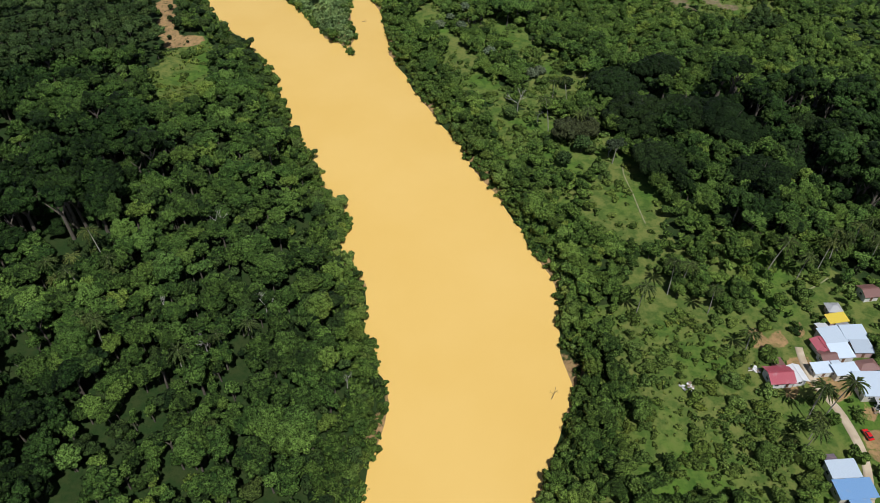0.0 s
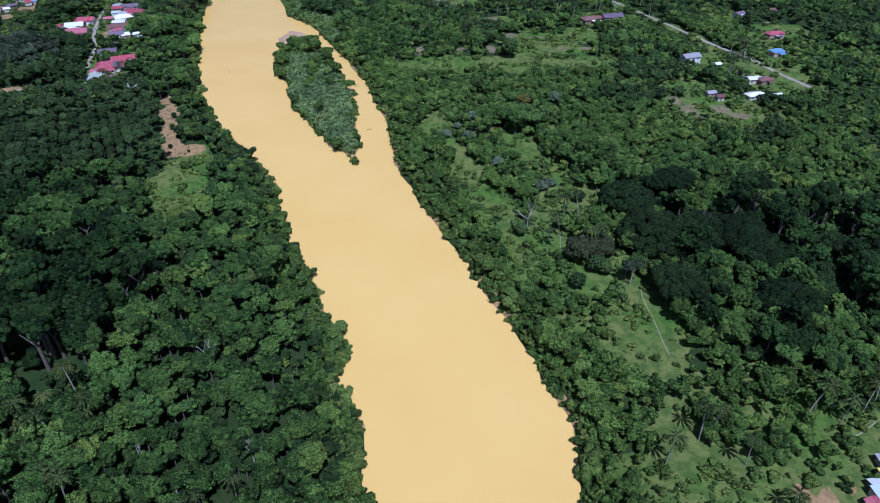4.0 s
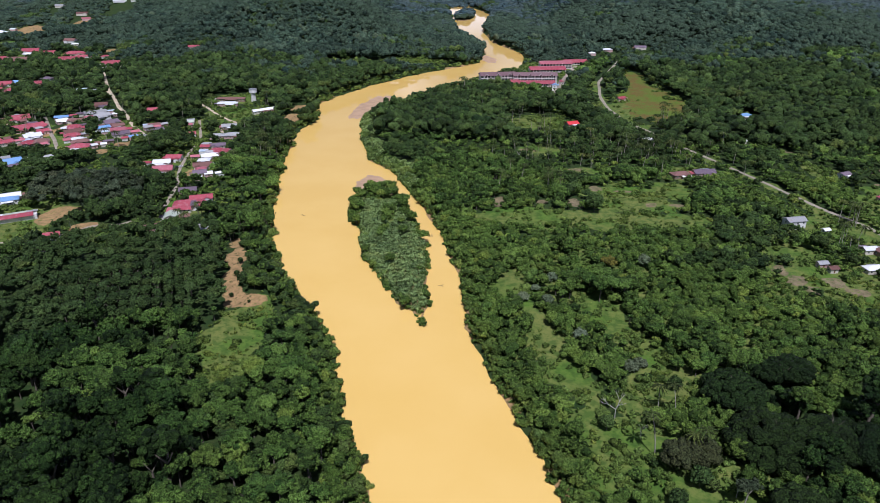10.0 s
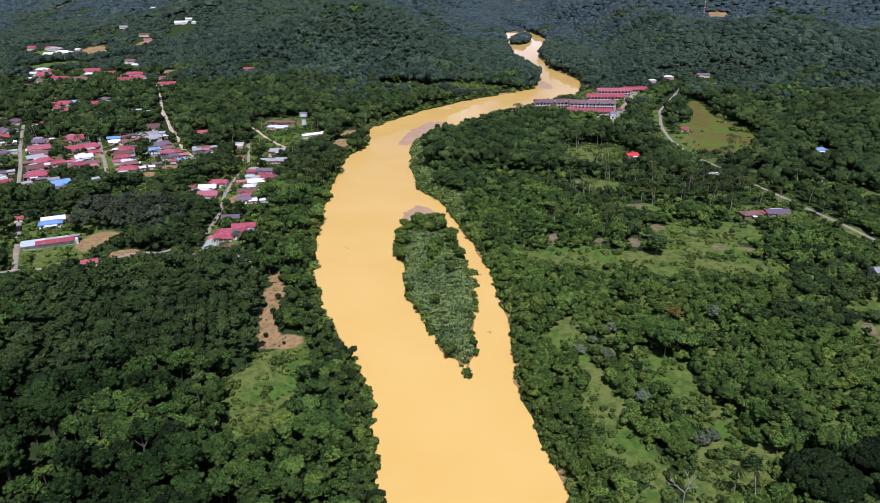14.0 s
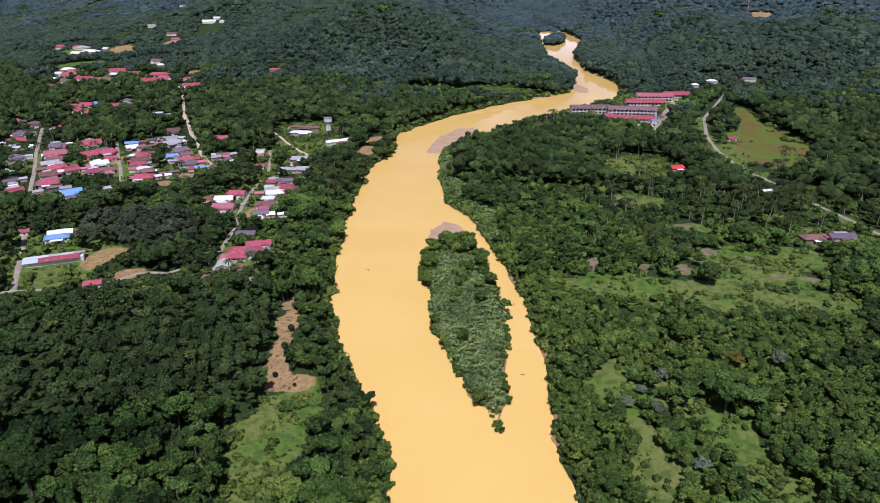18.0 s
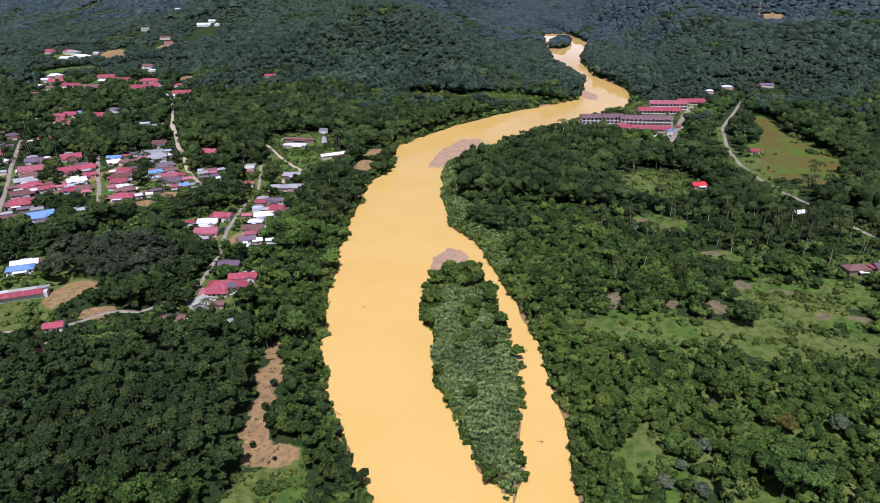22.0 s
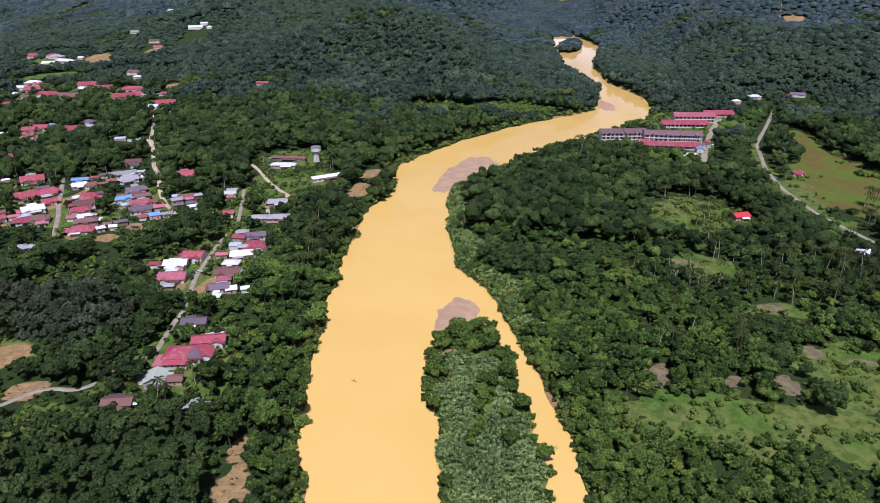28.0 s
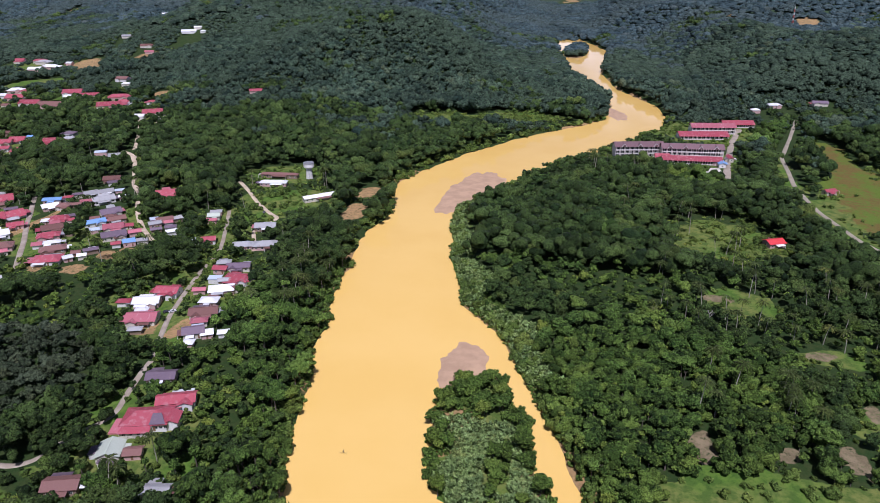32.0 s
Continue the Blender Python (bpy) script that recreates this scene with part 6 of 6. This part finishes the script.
# haze-tinted leaves take over towards the hills
hazed, green = dice < smooth(y, 1300, 2250), dice > 0.85 * smooth(y, 820, 1350)
grown = np.where(gap < 60, 0.55, 1.0) * (0.75 + 0.5 * value_noise(x, y, 40, 45))
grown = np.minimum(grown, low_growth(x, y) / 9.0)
near = y < 1380
for sel, mat, shape, label, seed in ((hazed, LEAF_HAZED, DISTANT, "distant wooded hills", 37), (green & ~hazed, LEAF_UP, FAR, "distant deep green woods", 30), (~hazed & ~green & near, LEAF_HAZED_GREEN, FAR, "green woods below the hills", 40), (~hazed & ~green & ~near, LEAF_HAZED_GREEN, DISTANT, "distant green woods", 38)):
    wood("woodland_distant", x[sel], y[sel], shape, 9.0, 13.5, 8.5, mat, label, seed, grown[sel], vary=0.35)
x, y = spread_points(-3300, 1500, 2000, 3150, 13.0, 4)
wood("woodland_horizon", x, y, VERY_FAR, 13.0, 20.0, 9.0, LEAF_HAZED, "far forested hills towards the horizon", 39, vary=0.12)

# rubber plantation in rows
u, v = np.meshgrid(np.arange(-110, 111, 5.4), np.arange(-220, 221, 4.6))
x, y = -260 + u.ravel() * 0.9 - v.ravel() * 0.44, 430 + u.ravel() * 0.44 + v.ravel() * 0.9
r = np.random.default_rng(8)
x, y = x + r.uniform(-0.7, 0.7, x.size), y + r.uniform(-0.7, 0.7, x.size)
ok = in_plantation(x, y) & clear_of_things(x, y) & (blobs(ALL_LAWN, x, y) < 0.3)
x, y = x[ok], y[ok]
near_edge = np.argsort(np.hypot(x + 215, y - 380))
kind = tree_kind("rubber_tree", NEAR[6], LEAF_RUBBER, "dark bluish-green rubber tree in a planted row", 5.6, 12.5)
plant(kind, (x[near_edge[:170]], y[near_edge[:170]]), r, 0.85, 1.12)
far_edge = near_edge[170:]
pale = np.hypot((x[far_edge] + 332) / 50, (y[far_edge] - 527) / 36) < 1
wood("old_plantation", x[far_edge][pale], y[far_edge][pale], MIDDLE, 5.2, 6.8, 10.5, LEAF_PALE, "greyish-green block of old plantation trees", 47)
far_edge = far_edge[~pale]
wood("rubber_plantation", x[far_edge], y[far_edge], MIDDLE, 5.0, 6.4, 12.5, LEAF_RUBBER, "planted rows of dark green rubber trees", 43)

# rain trees: wide, flat and dark
r = np.random.default_rng(4)
for k, (cx, cy, wide) in enumerate(RAIN):
    umbrella = crown(np.random.default_rng(30 + k), 1 + k % 3, 130, 200, 0.03, 0.42, (0.17, 0.24, 0.28)[k % 3])
    one = tree_kind("rain_tree", umbrella, LEAF_DARK, "huge dark rain tree with a flat spreading crown", wide * 1.08, 0.36 * wide + 5)
    one.matrix_basis = pose(cx, cy, float(sampled(float(cx), float(cy))) - 0.1, 0, 0, r.uniform(0, 360))
cx, cy, wide = ROUND_OLIVE
one = tree_kind("olive_tree", crown(np.random.default_rng(47), 2, 90, 260, 0.04, 0.62, 0.26), LEAF_OLIVE, "broad dark tree with a brownish-green crown", wide, 13)
one.matrix_basis = pose(cx, cy, float(sampled(float(cx), float(cy))) - 0.1)

# single trees and shrubs on the open ground
r = np.random.default_rng(52)
for name, rows, template, mat, label in (("round_tree", LAWN_ROUND + FIELD_ROUND + [(-158, 404, 8), (-171, 398, 7), (-148, 386, 2), (-166, 414, 4), (-160, 391, 3), (-171, 432, 4)], crown(r, 1, 60, 60, 0.06, 0.95, 0.22), LEAF_UP, "lone dark green tree with a dense round crown"),
                                         ("silvery_shrub", LAWN_PALE + FIELD_PALE, crown(r, 3, 34, 50, 0.09, 0.8, 0.4), LEAF_SILVER, "pale silvery-green shrub on open ground"),
                                         ("flowering_tree", YELLOW, NEAR[3], LEAF_YELLOW, "low tree with a yellowish flowering crown"),
                                         ("faded_tree", GREYISH, NEAR[4], LEAF_SILVER, "grey-green tree with a thin faded crown"),
                                         ("slender_tree", LAWN_TALL, NEAR[5], LEAF_PALE, "slender tree with a pale trunk and loose crown")):
    for sx, sy, wide in rows:
        lift = 1.5 if name == "slender_tree" else 0.62 if name == "silvery_shrub" else 0.85
        one = tree_kind(name, template, mat, label, wide, wide * lift, BARK_PALE if name == "slender_tree" else None)
        one.matrix_basis = pose(sx, sy, float(sampled(float(sx), float(sy))) - 0.1, 0, 0, r.uniform(0, 360))

# island: trees round the rim, reed grass inside
r = np.random.default_rng(9)
x, y = r.uniform(-136, -48, 5200), r.uniform(388, 592, 5200)
isl = in_island(x, y)
tree = (isl > 0.0) & (~in_reeds(x, y) & (r.uniform(0, 1, x.size) < np.where(y < 515, 0.09, 0.16)) | in_reeds(x, y) & (r.uniform(0, 1, x.size) < 0.005))
kind = tree_kind("island_tree", NEAR[2], LEAF_BRIGHT, "green tree on the river island", 6.5, 7.5)
plant(kind, (x[tree], y[tree]), r, 0.6, 1.2)


def tuft(rng, blades, tall):
    """A clump of arching reed blades."""
    rows = []
    for k in range(blades):
        a, lean, h = rng.uniform(0, 6.28), rng.uniform(0.2, 0.9), tall * rng.uniform(0.7, 1.1)
        d = np.array([cos(a), sin(a), 0])
        s = np.array([-sin(a), cos(a), 0]) * 0.24
        b = d * rng.uniform(0, 0.35)
        p1, p2 = b + d * lean * 0.45 + (0, 0, h * 0.7), b + d * lean * 1.3 + (0, 0, h * (1.0 - 0.35 * lean))
        rows.append((np.array([b - s, b + s, p1 + s, p1 - s, p2]), np.array([[0, 1, 2], [0, 2, 3], [3, 2, 4]])))
    return joined(rows)


TUFTS = [tuft(rng, 13, 2.7) for _ in range(5)]
x1, y1 = np.meshgrid(np.arange(-136, -46, 1.7), np.arange(388, 575, 1.7))
x2, y2 = np.meshgrid(np.arange(-205, -70, 1.9), np.arange(585, 840, 1.9))
x, y = np.concatenate([x1.ravel(), x2.ravel()]), np.concatenate([y1.ravel(), y2.ravel()])
x, y = x + r.uniform(-0.8, 0.8, x.size), y + r.uniform(-0.8, 0.8, x.size)
ok = in_reeds(x, y) & ((in_water(x, y) < -0.5) | (in_island(x, y) > 0.5))
x, y = x[ok], y[ok]
sc = r.uniform(0.85, 1.5, x.size)
stuff("reed_bed", TUFTS, np.stack([x, y, sampled(x, y) - 0.1], 1), np.stack([sc * 1.3, sc * 1.3, sc, r.uniform(0, 6.28, x.size)], 1), LEAF_REED, "tall pale green reed grass by the water", "reeds", 51)

# bushes: over the clearings and along the banks
BUSH = [crown(rng, k, 6, 14, 0.12, 0.85, 0.5) for k in (1, 2, 1, 2)]
x, y = spread_points(-430, 300, 80, 1180, 4.2, 7)
d, lawn = in_water(x, y), blobs(ALL_LAWN, x, y)
r = np.random.default_rng(10)
thick = value_noise(x, y, 16, 61)
gap, below = home_gap(x, y)
ok = clear_of_things(x, y, 0.4, 0.15) & ((blobs(MEADOW, x, y) < 0.5) | (r.uniform(0, 1, x.size) < 0.1)) & (((d > -9) & (d < -0.3) & (r.uniform(0, 1, x.size) < 0.8)) | ((gap < 16) & (r.uniform(0, 1, x.size) < 0.36)) | ((lawn > 0.2) & (lawn < 0.8) & (r.uniform(0, 1, x.size) < 0.35)) | ((lawn > 0.3) & (thick > 0.66) & (r.uniform(0, 1, x.size) < 0.5)) | ((blobs(GLADES, x, y) > 0.2) & (y < 480) & (value_noise(x, y, 12, 84) > 0.45) & (r.uniform(0, 1, x.size) < 0.6)))
x, y = x[ok], y[ok]
kind = new("bush")
ob = new("leaves", from_arrays("leaves", BUSH[0][0] * 1.7 + (0, 0, 1.0), BUSH[0][1], LEAF_BUSH))
ob.parent = kind
tagged(kind, "rounded bright green bush", "bush", "bushes")
pick = np.flatnonzero((np.abs(x - 60) < 130) & (y < 300))
pick = np.random.default_rng(2).permutation(pick)[:110]
plant(kind, (x[pick], y[pick]), r, 0.6, 1.3)
rest = np.setdiff1d(np.arange(x.size), pick)
w = np.clip(r.lognormal(0.5, 0.4, rest.size), 0.9, 4.0) * np.where(in_water(x[rest], y[rest]) > -9, 1.35, 1.0)
stuff("bushes", BUSH, np.stack([x[rest], y[rest], sampled(x[rest], y[rest]) + 0.4 * w], 1), np.stack([w, w, w, r.uniform(0, 6.28, rest.size)], 1), LEAF_BUSH, "bright green bushes along the banks and clearings", "bushes", 53, False)

# shrubs round the island's rim
r = np.random.default_rng(19)
x, y = r.uniform(-138, -46, 9000), r.uniform(384, 594, 9000)
isl = in_island(x, y)
ok = (isl > -0.6) & (((isl < 4.5) & (r.uniform(0, 1, x.size) < np.where(y < 515, 0.09, 0.22))) | (~in_reeds(x, y) & (r.uniform(0, 1, x.size) < 0.16)))
x, y = x[ok], y[ok]
w = r.uniform(1.1, 2.5, x.size)
stuff("island_shrubs", BUSH, np.stack([x, y, np.maximum(sampled(x, y), 0) + 0.45 * w], 1), np.stack([w, w, w, r.uniform(0, 6.28, x.size)], 1), LEAF_BRIGHT, "green shrubs round the rim of the island", "shrubs", 54, False)

# scrub: low, bright, on open ground that is not mown
LOW = [crown(rng, 1, 2, 5, 0.24, 0.7, 0.55) for _ in range(5)]
SCRUB = [(-263, 1118, 46, 28), (-179, 1140, 44, 28), (11, 793, 42, 48), (30, 835, 40, 34), (60, 150, 16, 44), (95, 148, 26, 22), (85, 112, 24, 16), (-146, 350, 15, 32), (-272, 458, 18, 16), (-320, 660, 24, 40), (90, 595, 24, 18), (170, 440, 40, 18)]
x, y = spread_points(-370, 300, 80, 1175, 2.7, 17)
r = np.random.default_rng(18)
ok = ((blobs(SCRUB, x, y) > 0.35) | (blobs(MEADOW, x, y) > 0.1) & (blobs(MEADOW, x, y) < 0.6) & (value_noise(x, y, 24, 87) > 0.6) | (blobs(GLADES + LAWN, x, y) > 0.15) & (value_noise(x, y, 13, 83) > 0.42)) & clear_of_things(x, y, 0.3) & (r.uniform(0, 1, x.size) < 0.2 + 0.75 * smooth(value_noise(x, y, 11, 81), 0.3, 0.62))
x, y = x[ok], y[ok]
w = np.clip(r.lognormal(-0.25, 0.65, x.size), 0.3, 3.0)
stuff("scrub", LOW, np.stack([x, y, sampled(x, y) + 0.3 * w], 1), np.stack([w, w * r.uniform(0.8, 1.2, x.size), w * r.uniform(0.6, 1.1, x.size), r.uniform(0, 6.28, x.size)], 1), LEAF_SCRUB, "low yellow-green scrub on open ground", "scrub", 55, False)


# creepers and low growth that cover the banks down to the water
x, y = spread_points(-260, 140, 75, 700, 2.5, 27)
r = np.random.default_rng(28)
d = in_water(x, y)
east = x > edge(BANK_EAST, y) - 6
deep = np.where(east, 15, 17) * (0.5 + value_noise(x, y, 20, 85))
ok = (d < -0.2) & (d > -deep) & (in_island(x, y) < -3) & (r.uniform(0, 1, x.size) < 0.35 + 0.65 * smooth(value_noise(x, y, 14, 86), 0.22, 0.36)) & clear_of_things(x, y, 0.3, 0.05)
x, y = x[ok], y[ok]
w = np.clip(r.lognormal(0.45, 0.35, x.size), 0.8, 3.0)
stuff("bank_growth", LOW, np.stack([x, y, np.maximum(sampled(x, y), 0) + 0.35 * w], 1), np.stack([w, w * r.uniform(0.8, 1.2, x.size), w * r.uniform(0.7, 1.2, x.size), r.uniform(0, 6.28, x.size)], 1), LEAF_BRIGHT, "low creepers and shrubs down to the water's edge", "undergrowth", 59, False)


# ---- coconut palms ----
def palm_parts(rng, tall, lean):
    rows, p = [], np.array([0.0, 0, -0.5])
    for k in range(5):
        q = np.array([lean * ((k + 1) / 5) ** 1.6 * tall, 0, tall * (k + 1) / 5])
        rows.append(limb(p, q, 0.22 - 0.02 * k, 0.2 - 0.02 * k, 6))
        p = q
    stem = joined(rows)
    fronds = []
    for k in range(24):
        a = 2 * pi * k / 24 * 2.4 + rng.uniform(-0.2, 0.2)
        up = rng.uniform(-0.35, 0.95)
        d, s = np.array([cos(a), sin(a), 0]), np.array([-sin(a), cos(a), 0])
        spine = [p + d * (0.15 + 3.7 * f) + np.array([0, 0, up * 2.3 * f - 2.6 * f * f]) for f in (0, 0.25, 0.5, 0.78, 1.0)]
        wide = (0.06, 0.27, 0.32, 0.24, 0.04)
        for side in (-1, 1):
            rim = [spine[j] + s * side * wide[j] + np.array([0, 0, -0.3 * wide[j]]) + d * 0.25 for j in range(5)]
            fronds.append((np.array(spine + rim), np.array([[j, j + 1, j + 6] for j in range(4)] + [[j, j + 6, j + 5] for j in range(4)])))
    return stem, joined(fronds)


def palm_kind(seed, tall, lean, label):
    r = np.random.default_rng(seed)
    stem, fronds = palm_parts(r, tall, lean)
    top = new("coconut_palm")
    ob = new("stem", from_arrays("stem", *stem, BARK_PALE))
    ob.parent = top
    ob = new("fronds", from_arrays("fronds", *fronds, LEAF_PALM))
    ob.parent = top
    return tagged(top, label, "palm tree", "coconut palms")


PALM_SPOTS = LAWN_PALM + [(104, 155), (70, 171), (96, 172), (90, 186), (84, 182), (122, 190), (118, 132), (114, 127), (121, 129), (112, 120), (108, 115), (148, 196), (152, 200), (143, 193),
              (52, 290), (66, 292), (70, 293), (-128, 178), (-120, 184), (-134, 188), (-125, 192), (-117, 160), (-112, 152), (-70, 150), (-64, 158), (-82, 140)]
PALM_GROVES = [(160, 200, 30, 12, 14), (2, 588, 26, 20, 12), (20, 690, 60, 40, 40), (-20, 800, 40, 60, 30), (-236, 660, 14, 45, 30), (198, 504, 10, 9, 6), (222, 548, 14, 10, 6), (215, 896, 24, 20, 24), (104, 686, 24, 20, 22), (150, 800, 22, 22, 12), (142, 838, 8, 6, 4), (130, 680, 50, 60, 30),
               (-440, 740, 60, 50, 40), (-500, 690, 70, 60, 40), (-560, 700, 60, 60, 24), (-360, 660, 40, 40, 14), (-330, 800, 40, 50, 24), (-30, 940, 60, 25, 30), (-290, 700, 16, 14, 8), (-600, 830, 60, 60, 24), (-126, 170, 16, 14, 7), (-300, 452, 16, 12, 5), (-240, 490, 14, 14, 4)]
r = np.random.default_rng(14)
px, py = [q[0] for q in PALM_SPOTS], [q[1] for q in PALM_SPOTS]
for cx, cy, rx, ry, n in PALM_GROVES:
    px += list(cx + rx * r.uniform(-1, 1, n))
    py += list(cy + ry * r.uniform(-1, 1, n))
px, py = np.array(px, float), np.array(py, float)
gap, below = home_gap(px, py)
ok = clear_of_things(px, py) & (~below | (np.arange(px.size) < len(PALM_SPOTS)))
px, py = px[ok], py[ok]
for k, (tall, lean, label) in enumerate(((15.0, 0.06, "tall coconut palm with a drooping crown"), (17.0, 0.16, "leaning coconut palm with a pale bare stem"), (12.5, 0.1, "coconut palm with arching green fronds"))):
    plant(palm_kind(60 + k, tall, lean, label), (px[k::3], py[k::3]), r, 0.85, 1.15)


# ---- banana plants in the gardens ----
def banana(rng):
    rows = []
    for k in range(9):
        a = 2.4 * k + rng.uniform(-0.3, 0.3)
        d, side = np.array([cos(a), sin(a), 0]), np.array([-sin(a), cos(a), 0])
        up = rng.uniform(0.5, 1.3)
        spine = [np.array([0, 0, 1.6]) + d * 2.1 * f + np.array([0, 0, up * 1.9 * f - 1.7 * f * f]) for f in (0, 0.35, 0.7, 1.0)]
        for s in (-1, 1):
            rim = [p + side * s * q + np.array([0, 0, -0.12]) for p, q in zip(spine, (0.05, 0.34, 0.36, 0.04))]
            rows.append((np.array(spine + rim), np.array([[j, j + 1, j + 5] for j in range(3)] + [[j, j + 5, j + 4] for j in range(3)])))
    return limb((0, 0, -0.3), (0, 0, 1.8), 0.17, 0.1, 6), joined(rows)


r = np.random.default_rng(71)
stem, blades = banana(r)
kind = new("banana_plant")
ob = new("stem", from_arrays("stem", *stem, LEAF_BUSH))
ob.parent = kind
ob = new("leaves", from_arrays("leaves", *blades, LEAF_BUSH))
ob.parent = kind
tagged(kind, "banana plant with broad arching green leaves", "banana plant", "banana plants")
bx = np.concatenate([80 + 4 * np.arange(7) + r.uniform(-1, 1, 7), 92 + r.uniform(-9, 12, 34), 134 + r.uniform(-4, 4, 5)])
by = np.concatenate([127 + r.uniform(-1, 1, 7), 118 + r.uniform(-8, 9, 34), 126 + r.uniform(-4, 4, 5)])
ok = clear_of_things(bx, by, 0.4)
plant(kind, (bx[ok], by[ok]), r, 0.7, 1.2)


radio_mast(253, 1920, 42.0)


# ---- bare trees, and snags in the river ----
def branches(rng, tall, spread, depth=3, apart=False):
    rows = []

    def grow(a, d, length, r, level):
        b = a + d * length
        rows.append(limb(a, b, r, r * 0.6, 5 if level > 1 else 4))
        if level:
            for _ in range(3):
                e = d + rng.normal(0, spread, 3) + (0, 0, 0.15)
                grow(b, e / np.linalg.norm(e), length * rng.uniform(0.55, 0.8), r * 0.58, level - 1)
    grow(np.array([0, 0, -0.4]), np.array([0.02, 0, 1.0]), tall * 0.4, 0.024 * tall, depth)
    return rows if apart else joined(rows)


r = np.random.default_rng(33)
for bx, by, tall in ((-439, 788, 11), (-10, 666, 9), (78, 272, 7), (-268, 640, 9), (48, 300, 9), (-62, 172, 11), (-78, 152, 12), (-52, 196, 10), (-96, 168, 12), (-30, 140, 9), (-88, 214, 12), (*LAWN_BARE[0], 12)):
    top = new("bare_tree")
    c, t = branches(r, tall, 0.5)
    ob = new("bare_crown", from_arrays("bare_crown", c, t, BARK_DEAD))
    ob.parent = top
    top.matrix_world = pose(bx, by, float(sampled(float(bx), float(by))), 0, 0, r.uniform(0, 360))
    tagged(top, "leafless tree with pale grey branches", "tree", "bare trees")
for bx, by, tall, turn in ((-162, 527, 5.0, 20), (37, 139, 5.0, 150), (-137, 427, 7.0, 250), (-107, 373, 6.5, 290), (-40, 470, 5.0, 120), (-66, 500, 4.0, 100), (-50, 430, 4.0, 60), (-215, 640, 6.0, 280)):
    top = new("driftwood")
    for k, (c, t) in enumerate(branches(r, tall, 0.6, 2, True)):
        ob = new("branch" if k else "stem", from_arrays("branch", c, t, BARK))
        ob.parent = top
    top.matrix_world = pose(bx, by, 0.25, 78, 0, turn)
    tagged(top, "bare brown snag lying in the muddy water", "driftwood", "snags in the river")
